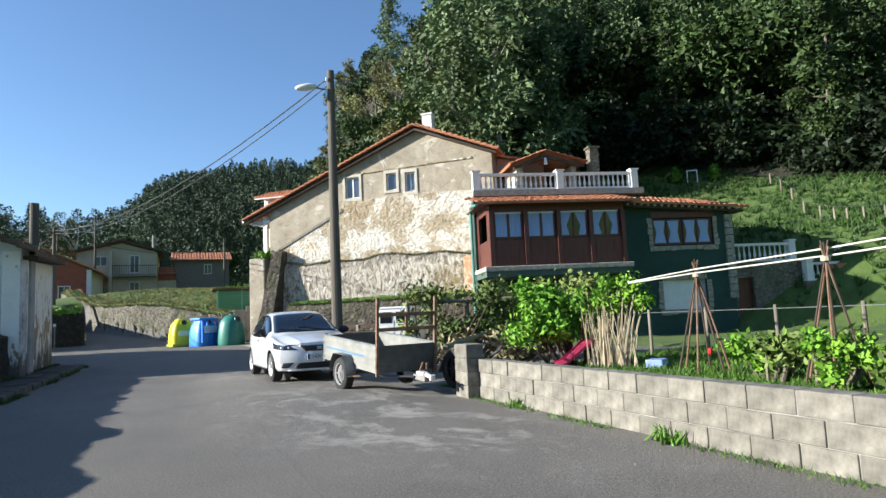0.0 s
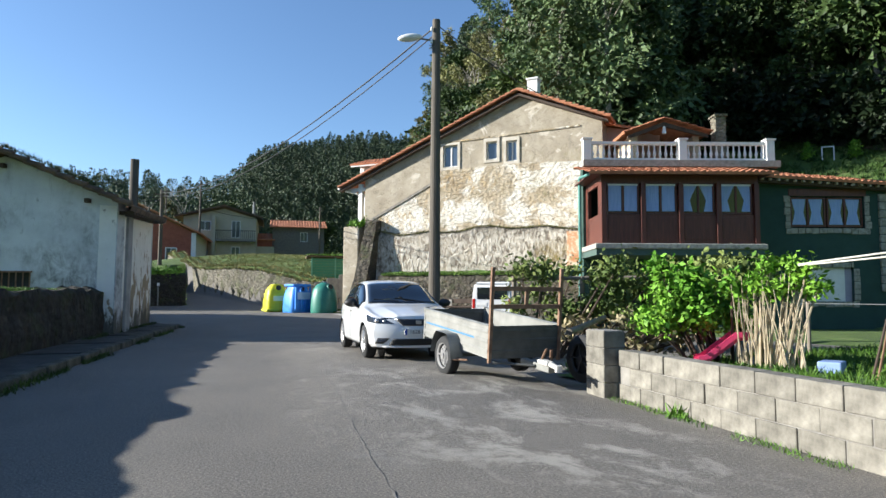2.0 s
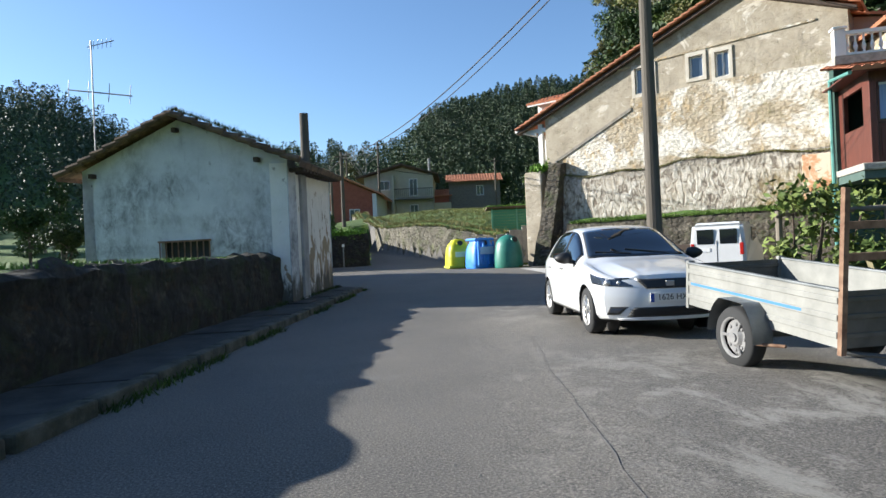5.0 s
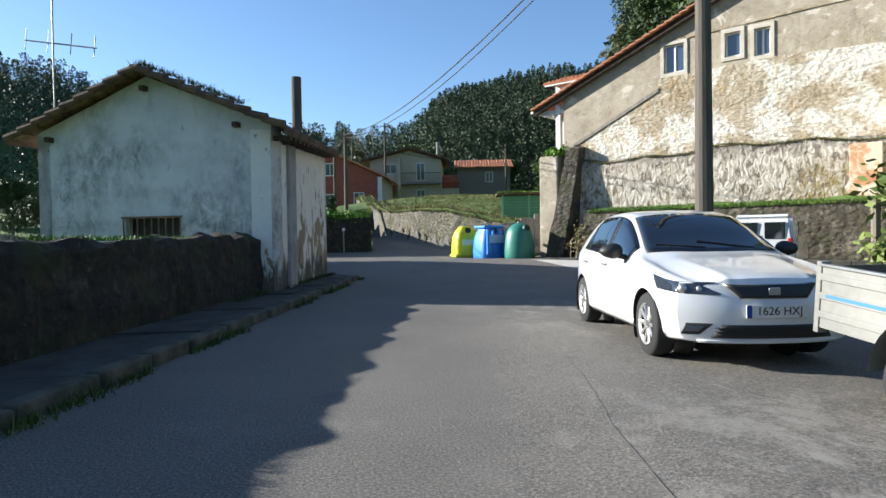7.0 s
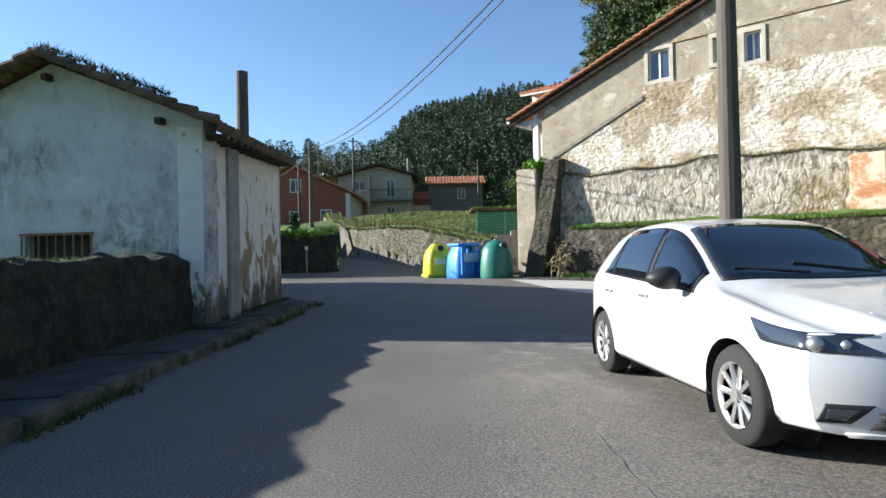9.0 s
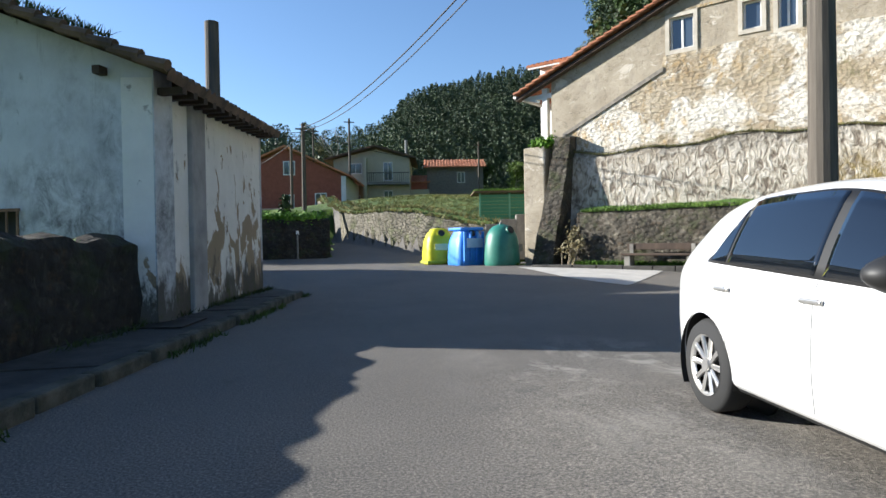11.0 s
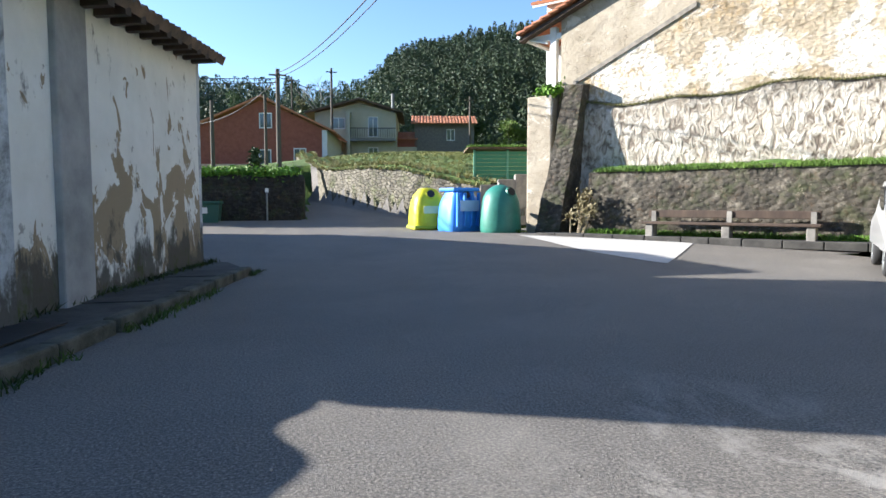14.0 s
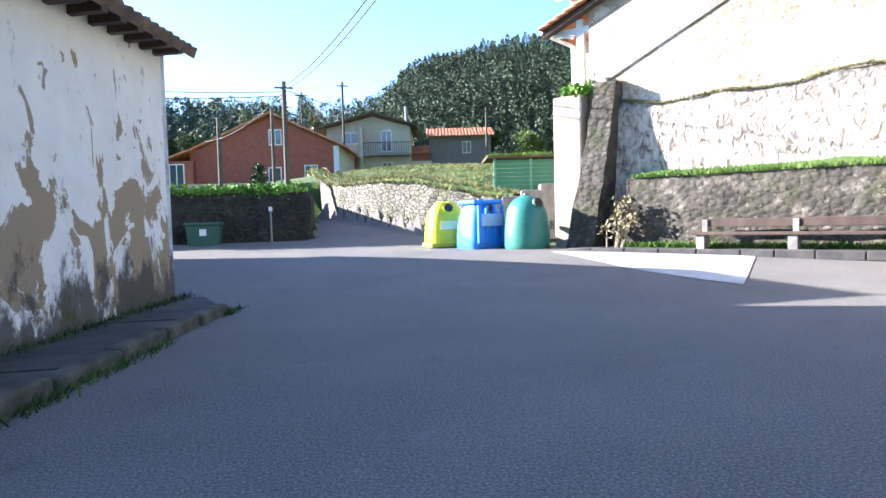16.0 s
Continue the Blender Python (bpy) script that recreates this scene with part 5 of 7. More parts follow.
# stepped ramp, green garden fence
rampw = thing("ramp_wall", Matrix(), "concrete stepped ramp behind the recycling containers", "ramp", kind="structure")
for k in range(7):
    u = k / 7
    bm = boxed(0, 0, 0, 0.75, 1.1, 0.75 + 0.2 * k, bevel=0.03)
    part("step", bm, CONCRETE, rampw).matrix_local = pose(9.3 + 0.62 * k, 37.3 - 0.25 * k, 0.25, 0, 0, -20)
gf = thing("green_fence", frame_at((12.1, 37.85), (0.966, -0.258)), "green slatted screen fence with a lean-to roof", "fence")
FENCE = paint("green_fence_paint", (0.03, 0.2, 0.11), 0.55)
for k in range(3):
    part("post", boxed(k * 1.35 - 0.04, -0.03, 1.2, k * 1.35 + 0.04, 0.05, 3.25), simple("post_green", (0.1, 0.3, 0.2), (0.14, 0.36, 0.25), 3), gf)
for k in range(11):
    part("slat", boxed(0, 0, 1.5 + k * 0.155, 2.8, 0.02, 1.64 + k * 0.155), FENCE, gf)
part("roof", boxed(-0.3, -0.25, 3.27, 3.2, 2.2, 3.35), TILE_OLD, gf)
tufts("roof_moss", "grass growing on the lean-to roof", [tuple(gf.matrix_world @ Vector((x, y, 3.35))) for x in np.linspace(-0.2, 3, 30) for y in (-0.2, 0.2, 0.6, 1.2, 1.9)], 4000, 0.1, 14)

# ---- far houses ----


def far_window(h, x0, z0, x1, z1, y, m=None):
    w = new("window")
    w.parent = h
    part("frame", slab(rect(x0, z0, x1, z1), [rect(x0 + 0.08, z0 + 0.08, (x0 + x1) / 2 - 0.03, z1 - 0.08), rect((x0 + x1) / 2 + 0.03, z0 + 0.08, x1 - 0.08, z1 - 0.08)], y - 0.05, y), m or WHITE, w)
    part("pane", boxed(x0 + 0.04, y - 0.02, z0 + 0.04, x1 - 0.04, y - 0.012, z1 - 0.04), GLASS_SKY, w)


RM = frame_at((-1.3, 64.6), (0.966, -0.257))
rh = thing("house", RM, "red brick gabled house with white windows", "house")
part("wall", slab([(0, 1), (10.3, 1), (10.3, 6.6), (5.9, 8.7), (0, 6.2)], [], 0, 0.4), BRICK, rh, "red brick gable wall")
part("base", boxed(-0.02, -0.05, 1, 10.32, 0, 3.5), CREAM, rh)
part("side_wall", boxed(10.32, 0.0, 1, 10.7, 9, 6.5), WHITE, rh, "white side wall")
part("roof", slab([(-0.4, 6.12), (5.9, 8.85), (11.3, 6.3), (11.3, 6.42), (5.9, 9.0), (-0.4, 6.26)], [], -0.4, 9.5), TILE, rh, "terracotta roof")
for x0, z0 in ((5.7, 6.6), (5.6, 3.9), (8.2, 4.0)):
    far_window(rh, x0, z0, x0 + 0.95, z0 + 1.15, 0)
part("porch", boxed(-1.6, -0.6, 1, 0.4, 4, 5.6), BRICK, rh, "brick porch extension")
far_window(rh, -1.3, 3.6, -0.2, 5.4, -0.6)
part("porch_roof", slab([(-1.9, 5.55), (0.3, 6.3), (0.3, 6.42), (-1.9, 5.68)], [], -0.9, 4), TILE, rh)
bm = boxed(0.2, -1.25, 3.3, 9.8, -1.15, 3.9)
part("balcony_wall", bm, simple("pale_brick_rail", (0.42, 0.25, 0.18), (0.6, 0.45, 0.36), 6), rh, "low balcony wall")
part("balcony_floor", boxed(0.2, -1.2, 3.15, 9.8, 0, 3.3), CONCRETE, rh)
YM = frame_at((9.1, 71.3), (0.966, -0.257))
yh = thing("house", YM, "cream two-storey house with balconies and dark roof", "house")
part("wall", slab([(0, 3), (7.2, 3), (7.2, 9.0), (4.0, 9.9), (0, 9.0)], [], 0, 0.4), CREAM, yh)
part("side_wall", boxed(6.8, 0.4, 3, 7.2, 8, 9), CREAM, yh)
part("roof", slab([(-0.8, 8.85), (4.0, 10.1), (7.8, 8.95), (7.8, 9.1), (4.0, 10.28), (-0.8, 9.02)], [], -0.7, 8.5), TILE_OLD, yh)
for x0, z0, x1, z1 in ((1.5, 7.6, 2.7, 8.6), (4.7, 6.9, 5.6, 8.7), (4.7, 4.2, 5.6, 6.0), (1.4, 4.6, 2.5, 5.6)):
    far_window(yh, x0, z0, x1, z1, 0)
part("pier", boxed(2.9, -1.0, 3, 3.2, 0, 9.0), CREAM, yh)
for z in (6.7, 4.0):
    b = part("balcony", boxed(3.2, -1.0, z - 0.2, 7.2, 0, z), CONCRETE, yh)
    part("rail", boxed(3.2, -1.0, z + 0.85, 7.2, -0.95, z + 0.92), BLACK, b)
    for k in range(20):
        part("bar", boxed(3.25 + k * 0.2, -0.99, z, 3.28 + k * 0.2, -0.96, z + 0.86), BLACK, b)
part("chimney_pipe", rodded((6.9, 0.5, 9), (6.9, 0.5, 10.8), 0.15), GALV, yh)
part("annex", boxed(-0.2, -2.5, 3, 2.2, 0, 6.2), simple("dark_red", (0.1, 0.03, 0.025), (0.15, 0.05, 0.04), 3), yh, "dark red annex")
SM = frame_at((18.4, 72), (0.966, -0.257))
sh = thing("house", SM, "grey stone farmhouse with terracotta roof", "house")
part("wall", slab([(0, 4), (5.6, 4), (5.6, 8.5), (0, 8.5)], [rect(3.0, 6.9, 3.8, 8.0)], 0, 0.4), simple("grey_stone", (0.12, 0.11, 0.1), (0.24, 0.22, 0.19), 6, 0.9, 0, 0.03), sh)
part("side_wall", boxed(5.2, 0.4, 4, 5.6, 6, 8.5), CREAM, sh)
far_window(sh, 3.0, 6.9, 3.8, 8.0, 0.15)
tiled_roof(sh, "roof", (-0.3, -0.5, 8.45), (6.2, 0, 0), (0, 3.4, 1.1), 8, "terracotta roof", None, 0.05, 0.3)
part("annex", boxed(-3.0, -1.2, 4, 0.2, 2, 6.2), CREAM, sh)
tiled_roof(sh, "annex_roof", (-2.6, -0.2, 7.0), (2.9, 0, 0), (0, 2.4, 0.9), 5, "", None, 0.05, 0.3)
part("annex_wall", boxed(-2.5, 0.0, 5, 0.2, 2.2, 7.0), BRICK, sh)
hb = thing("house", pose(-30, 66, float(lift(-30, 66)) + 1.5), "small white house on the far slope", "house")
part("wall", slab([(0, -3), (3, -3), (3, 2.2), (1.5, 3), (0, 2.2)], [], 0, 4), WHITE, hb)
part("roof", slab([(-0.2, 2.1), (1.5, 3.02), (3.2, 2.1), (3.2, 2.25), (1.5, 3.18), (-0.2, 2.25)], [], -0.2, 4.2), TILE_OLD, hb)
for x, y, s in ((24.5, 64, 1.5), (26.5, 62, 1.1), (21, 58, 0.8)):
    z = float(lift(x, y))
    shrub("bush", "green bush beside the far farmhouse", "bush", [(x, y, z + 0.8 * s), (x + s * 0.6, y, z + 0.6 * s), (x - s * 0.5, y, z + 0.7 * s)], [s * 0.7] * 3, 900, 0.13, LEAF_MID, seed=int(x))

# ---- vehicles ----


def smooth_table(rows, sub):
    """Catmull-Rom through the rows of a table."""
    a = np.asarray(rows, float)
    a = np.vstack([2 * a[0] - a[1], a, 2 * a[-1] - a[-2]])
    out = []
    for i in range(1, len(a) - 2):
        for k in range(sub):
            u = k / sub
            p0, p1, p2, p3 = a[i - 1], a[i], a[i + 1], a[i + 2]
            out.append(0.5 * (2 * p1 + (p2 - p0) * u + (2 * p0 - 5 * p1 + 4 * p2 - p3) * u * u + (3 * p1 - p0 - 3 * p2 + p3) * u ** 3))
    out.append(a[-2])
    return np.array(out)


def wheel(parent, x, y, r, width, side, rim_m, spokes=10):
    w = new("wheel")
    w.parent = parent
    w.matrix_local = pose(x, y, r, 0, 0, 180 if side > 0 else 0)
    prof = [(r * 0.66, 0.0), (r * 0.7, width * 0.05), (r * 0.93, width * 0.03), (r, width * 0.2), (r, width * 0.8), (r * 0.93, width), (r * 0.66, width)]
    P = np.zeros((33, len(prof), 3))
    for i in range(33):
        a = 2 * math.pi * i / 32
        for j, (q, d) in enumerate(prof):
            P[i, j] = (q * math.cos(a), -d, q * math.sin(a))
    grid_mesh("tyre", P, RUBBER, w)
    bm = bmesh.new()
    for k in range(spokes):
        a = 2 * math.pi * k / spokes
        for c in (a,) if spokes < 8 else (a - 0.05, a + 0.05):
            rod(bm, (r * 0.1 * math.cos(c), -0.03, r * 0.1 * math.sin(c)), (r * 0.64 * math.cos(c), -0.02, r * 0.64 * math.sin(c)), 0.014, 0.012, 5)
    rod(bm, (0, -0.045, 0), (0, 0.0, 0), r * 0.16, r * 0.14, 14)
    part("spokes", bm, rim_m, w)
    P = np.zeros((33, 3, 3))
    for i in range(33):
        a = 2 * math.pi * i / 32
        for j, (q, d) in enumerate(((0.6, 0.03), (0.66, 0.0), (0.69, 0.012))):
            P[i, j] = (q * r * math.cos(a), -d, q * r * math.sin(a))
    grid_mesh("rim", P, rim_m, w)
    part("brake_disc", rodded((0, -0.09, 0), (0, -0.07, 0), r * 0.64, n=20), BLACK, w)
    return w


CARWHITE = paint("white_car_paint", (0.7, 0.7, 0.69), 0.3, 1.0, wear=0.04)
ALLOY = paint("alloy", (0.55, 0.54, 0.52), 0.35, 0.0, 0.8)
car = thing("car", pose(5.442, 12.123, 0.092, 0, 0, -101.6) @ Matrix.Scale(0.881, 4), "white five-door hatchback parked on the asphalt", "car")
tab = smooth_table([
    # x, floor, half width, belt height, belt half width, top, top half width
    (2.05, 0.235, 0.76, 0.70, 0.72, 0.775, 0.52),
    (1.99, 0.225, 0.78, 0.735, 0.735, 0.805, 0.56),
    (1.80, 0.21, 0.81, 0.78, 0.76, 0.845, 0.62),
    (1.50, 0.19, 0.835, 0.82, 0.785, 0.885, 0.65),
    (1.235, 0.19, 0.845, 0.85, 0.80, 0.925, 0.66),
    (0.95, 0.19, 0.845, 0.88, 0.805, 0.975, 0.67),
    (0.72, 0.19, 0.845, 0.895, 0.805, 1.075, 0.655),
    (0.40, 0.19, 0.845, 0.905, 0.805, 1.255, 0.61),
    (0.10, 0.19, 0.845, 0.915, 0.80, 1.385, 0.575),
    (-0.25, 0.19, 0.845, 0.925, 0.80, 1.44, 0.565),
    (-0.70, 0.19, 0.845, 0.94, 0.795, 1.445, 0.555),
    (-1.15, 0.19, 0.845, 0.96, 0.79, 1.42, 0.54),
    (-1.50, 0.20, 0.815, 0.975, 0.755, 1.35, 0.52),
    (-1.75, 0.24, 0.76, 0.97, 0.70, 1.2, 0.5),
    (-1.92, 0.30, 0.64, 0.93, 0.58, 1.0, 0.48),
    (-1.99, 0.40, 0.5, 0.80, 0.45, 0.86, 0.4)], 16)


def car_ring(row):
    x, zb, w, zs, ws, zr, wr = row
    ring = [(0, zb), (w * 0.8, zb), (w * 0.955, zb + 0.05), (w * 0.985, zb + 0.14), (w, min(zb + 0.36, zs - 0.22)), (w * 0.985, zs - 0.12), (ws, zs), ((ws + wr) / 2 + 0.02, (zs + zr - 0.05) / 2 + 0.01), (wr, zr - 0.055), (wr * 0.62, zr - 0.012), (0, zr)]
    return smooth_table(ring, 8)


def rounded_nose(p):
    """Bends the straight front of the loft round in plan and back towards the bonnet edge."""
    x, y, z = p
    f = float(sstep(x, 1.05, 2.05))
    bow = 0.27 * (abs(y) / 0.85) ** 2.4
    lean_ = 0.75 * max(z - 0.42, 0) ** 2 + 0.8 * max(0.34 - z, 0) ** 1.5
    crease = 0.012 * math.exp(-((abs(y) - 0.36 - 0.12 * (2.05 - x)) / 0.035) ** 2) if x > 0.95 and z > 0.7 else 0.0
    return (x - f * bow - f * f * lean_, y, z + crease * f ** 0.5)


B = np.array([[rounded_nose((row[0], yy, zz)) for yy, zz in car_ring(row)] for row in tab])
NI, NJ = B.shape[:2]
R_ARCH = 0.345


def row_at(x):
    return np.array([np.interp(-x, -tab[:, 0], tab[:, k]) for k in range(7)])


def on_side(x, z):
    r = car_ring(row_at(x))[14:]
    return rounded_nose((x, float(np.interp(z, r[:, 1], r[:, 0])), z))


def on_top(x, y):
    r = car_ring(row_at(x))[44:][::-1]
    return rounded_nose((x, y, float(np.interp(abs(y), r[:, 0], r[:, 1]))))


def on_front(y, z):
    return rounded_nose((2.05, y, z))


def car_patch(name, rows, mt, out, label="", mirror=False, parent=None):
    """A panel that follows the body, a few millimetres proud of it, with a turned-in edge."""
    P = np.array(rows, float)
    du = np.gradient(P, axis=0)
    dv = np.gradient(P, axis=1)
    nn = np.cross(du, dv)
    nn /= np.linalg.norm(nn, axis=2)[:, :, None] + 1e-9
    mid = P.mean((0, 1)) - [0, 0, 0.6]
    if (nn.mean((0, 1)) * mid).sum() < 0:
        nn = -nn
    Q = P + nn * out
    full = np.concatenate([P[:1], Q, P[-1:]], 0)
    full = np.concatenate([full[:, :1], full, full[:, -1:]], 1)
    full[1:-1, 0], full[1:-1, -1] = P[:, 0], P[:, -1]
    obs = []
    for sgn in ((1, -1) if mirror else (1,)):
        ob = grid_mesh(name, full * [1, sgn, 1], mt, parent or car)
        obs.append(tagged(ob, label))
    return obs


def arch(p):
    for cx in (1.235, -1.235):
        d = math.hypot(p[0] - cx, p[2] - 0.30)
        if d < R_ARCH:
            return cx, d
    return None


for i in range(NI):
    for j in range(NJ):
        h = arch(B[i, j])
        if h and abs(B[i, j, 1]) > 0.5 and h[1] > R_ARCH - 0.075:
            f = R_ARCH / h[1]
            B[i, j, 0] = h[0] + (B[i, j, 0] - h[0]) * f
            B[i, j, 2] = 0.30 + (B[i, j, 2] - 0.30) * f


def car_zone(i, j):
    m = B[i:i + 2, j:j + 2].reshape(-1, 3).mean(0)
    if abs(m[1]) > 0.45:
        for cx in (1.235, -1.235):
            if math.hypot(m[0] - cx, m[2] - 0.30) < R_ARCH - 0.012:
                return "hole"
    return "sill" if m[2] < 0.235 and m[0] < 1.6 else "body"


zones = {(i, j): car_zone(i, j) for i in range(NI - 1) for j in range(NJ - 1)}
MIRR = np.concatenate([B, B[:, ::-1] * [1, -1, 1]], 1)
LAMPG = glass_mat("lamp_glass", (0.03, 0.036, 0.05), 0.06)
CARGLASS = glass_mat("car_glass", (0.006, 0.008, 0.011), 0.02)
for name, mt in (("body", CARWHITE), ("sill", BLACK)):
    grid_mesh(name, MIRR, mt, car, True, lambda i, j: (j != NJ - 1) and zones[i, j if j < NJ - 1 else 2 * NJ - 2 - j] == name)
nose = car_ring(tab[0])
P = np.array([[on_front(yy * k / 40, zz) for k in range(-40, 41)] for yy, zz in nose])
grid_mesh("front_panel", P, CARWHITE, car)
bm = bmesh.new()
bm.faces.new([bm.verts.new(p) for p in MIRR[NI - 1][np.r_[0:NJ, NJ + 1:2 * NJ - 1]]])
part("rear_panel", bm, CARWHITE, car)


def glazing(name, xa, xb, cut, grow, mt, out):
    rows = []
    for x in np.linspace(xa, xb, 26):
        lo = 0.93 - 0.045 * x - grow
        hi = max(lo + 0.004, min(row_at(x)[5] - 0.085, 1.36) - cut(x)) + grow
        rows.append([on_side(x, z) for z in np.linspace(lo, hi, 7)])
    car_patch(name, rows, mt, out, "", True)


flat_cut = lambda x: 0.0
rear_cut = lambda x: 0.42 * max(-1.0 - x, 0) / 0.27
glazing("window_trim", 0.70, -1.27, rear_cut, 0.014, BLACK, 0.006)
glazing("front_side_window", 0.66, -0.10, flat_cut, 0.0, CARGLASS, 0.011)
glazing("rear_side_window", -0.17, -1.0, flat_cut, 0.0, CARGLASS, 0.011)
glazing("quarter_window", -1.03, -1.22, rear_cut, 0.0, CARGLASS, 0.011)
for name, grow, mt, out in (("windscreen_seal", 0.018, BLACK, 0.007), ("windscreen", 0.0, CARGLASS, 0.012)):
    rows = []
    for v in np.linspace(0, 1, 14):
        row = []
        for u in np.linspace(-1, 1, 21):
            x = lerp(0.92 + grow - 0.12 * u * u, 0.12 - grow + 0.02 * u * u, v)
            row.append(on_top(x, u * (lerp(0.65, 0.535, v) + grow)))
        rows.append(row)
    car_patch(name, rows, mt, out)
car_patch("rear_window", [[on_top(lerp(-1.5, -1.8, v), u * 0.44) for u in np.linspace(-1, 1, 12)] for v in np.linspace(0, 1, 8)], CARGLASS, 0.005)
# headlights, wrapping round the corner of the nose
rows = []
for u in np.linspace(0, 1, 25):
    hi = 0.79 - 0.07 * u / 0.8 if u < 0.8 else lerp(0.72, 0.645, (u - 0.8) / 0.2)
    lo = lerp(0.782, 0.665, u / 0.22) if u < 0.22 else lerp(0.665, 0.632, (u - 0.22) / 0.78)
    row = []
    for z in np.linspace(lo, hi, 7):
        if u < 0.62:
            row.append(on_side(lerp(1.52, 2.05, u / 0.62), z))
        else:
            row.append(on_front(lerp(on_side(2.05, z)[1], 0.43, (u - 0.62) / 0.38), z))
    rows.append(row)
lights = car_patch("headlight", rows, LAMPG, 0.006, "clear glass headlight with dark housing", True)
for ob, sgn in zip(lights, (1, -1)):
    for yy, rad in ((0.70, 0.045), (0.58, 0.03)):
        c = Vector(on_front(yy, 0.682)) + Vector((-0.012, 0, 0))
        bm = bmesh.new()
        bmesh.ops.create_uvsphere(bm, u_segments=12, v_segments=8, radius=rad)
        part("reflector", bm, ALLOY, ob, "silver reflector bowl", True).matrix_local = pose(c.x, c.y * sgn, c.z)


def front_panel(name, za, zb_, ya, yb, mt, out, label="", mirror=False, inner=None, parent=None):
    """A panel on the nose between two heights; half widths at the foot and at the head."""
    rows = []
    for v in np.linspace(0, 1, 6):
        w1 = lerp(ya, yb, v)
        w0 = -w1 if inner is None else lerp(inner[0], inner[1], v)
        rows.append([on_front(lerp(w0, w1, u), lerp(za, zb_, v)) for u in np.linspace(0, 1, 15)])
    return car_patch(name, rows, mt, out, label, mirror, parent)


front_panel("grille_surround", 0.598, 0.722, 0.285, 0.405, ALLOY, 0.004, "thin chrome grille surround")
front_panel("grille", 0.605, 0.714, 0.28, 0.385, BLACK, 0.009, "black mesh grille")
front_panel("lower_intake", 0.27, 0.385, 0.52, 0.44, BLACK, 0.004, "black lower intake")
for z in (0.298, 0.326, 0.354):
    front_panel("intake_bar", z, z + 0.008, 0.49, 0.48, RUBBER, 0.01)
front_panel("fog_light_surround", 0.3, 0.395, 0.735, 0.70, BLACK, 0.004, "", True, (0.60, 0.50))
front_panel("fog_light", 0.32, 0.37, 0.70, 0.69, LAMPG, 0.009, "", True, (0.62, 0.56))
front_panel("splitter", 0.235, 0.255, 0.6, 0.62, CARWHITE, 0.02)
for y_ in (-1, 1):
    for x_ in (1.235, -1.235):
        P = np.zeros((25, 2, 3))
        for i in range(25):
            a = math.pi * 2 * i / 24
            P[i, 0] = (x_ + (R_ARCH + 0.01) * math.cos(a), y_ * 0.83, 0.30 + (R_ARCH + 0.01) * math.sin(a))
            P[i, 1] = (x_ + (R_ARCH + 0.01) * math.cos(a), y_ * 0.5, 0.30 + (R_ARCH + 0.01) * math.sin(a))
        grid_mesh("arch_liner", P, BLACK, car, True, lambda i, j: P[i, 0, 2] > 0.16)
        part("arch_back", rodded((x_, y_ * 0.48, 0.3), (x_, y_ * 0.5, 0.3), R_ARCH, n=20), BLACK, car)
        wheel(car, x_, y_ * 0.83, 0.302, 0.2, 1 if y_ < 0 else -1, ALLOY, 10)


for s in (-1, 1):
    mr = bmesh.new()
    bmesh.ops.create_uvsphere(mr, u_segments=16, v_segments=10, radius=1)
    for v in mr.verts:
        v.co = Vector((max(v.co.x * 0.1, -0.035), v.co.y * 0.125, v.co.z * 0.082 * (1.0 - 0.25 * v.co.y * s)))
    m_ = part("mirror", mr, BLACK, car, "black door mirror", True)
    m_.matrix_local = pose(0.53, s * 0.95, 0.985, 0, 0, s * 10)
    part("mirror_stalk", rodded((0.56, s * 0.8, 0.92), (0.54, s * 0.92, 0.94), 0.03, 0.025), BLACK, car)
    for x_ in (-0.14, -0.98):
        yy = on_side(x_, 0.815)[1]
        part("door_handle", boxed(x_ - 0.085, s * yy, 0.805, x_ + 0.085, s * (yy + 0.022), 0.832, bevel=0.009), ALLOY, car)
for xa, xb in ((0.72, 0.66), (-0.135, -0.135), (-0.98, -0.92)):
    rows = [[on_side(lerp(xb, xa, v) + e, lerp(0.27, 0.915, v)) for e in (-0.003, 0.003)] for v in np.linspace(0.3 if xa < -0.5 else 0, 1, 12)]
    car_patch("door_seam", rows, GALV, 0.0015, "", True)
c = Vector(on_front(0, 0.66))
part("badge", boxed(c.x + 0.006, -0.05, 0.63, c.x + 0.02, 0.05, 0.695, bevel=0.006), ALLOY, car, "plain silver badge")
plate = part("number_plate", boxed(2.052, -0.26, 0.445, 2.065, 0.26, 0.555, bevel=0.004), paint("plate_white", (0.75, 0.75, 0.72), 0.4), car, "white number plate reading 1626 HXJ")
part("plate_band", boxed(2.0652, -0.26, 0.446, 2.0665, -0.215, 0.554), paint("plate_blue", (0.02, 0.07, 0.35), 0.4), plate)


def lettering(name, text, size, m, mt, parent):
    cu = bpy.data.curves.new(name, "FONT")
    cu.body, cu.size, cu.align_x, cu.align_y, cu.extrude = text, size, "CENTER", "CENTER", 0.001
    cu.materials.append(mt)
    ob = new(name, cu)
    ob.parent = parent
    ob.matrix_local = m
    return ob


lettering("plate_text", "1626 HXJ", 0.098, pose(2.0665, 0.02, 0.50, 90, 0, 90), BLACK, plate)
for k in range(2):
    a, b = Vector(on_top(0.87, 0.42 - k * 0.5)), Vector(on_top(0.74, -0.12 - k * 0.42))
    part("wiper", rodded(a + Vector((0, 0, 0.02)), b + Vector((0, 0, 0.02)), 0.01), BLACK, car)

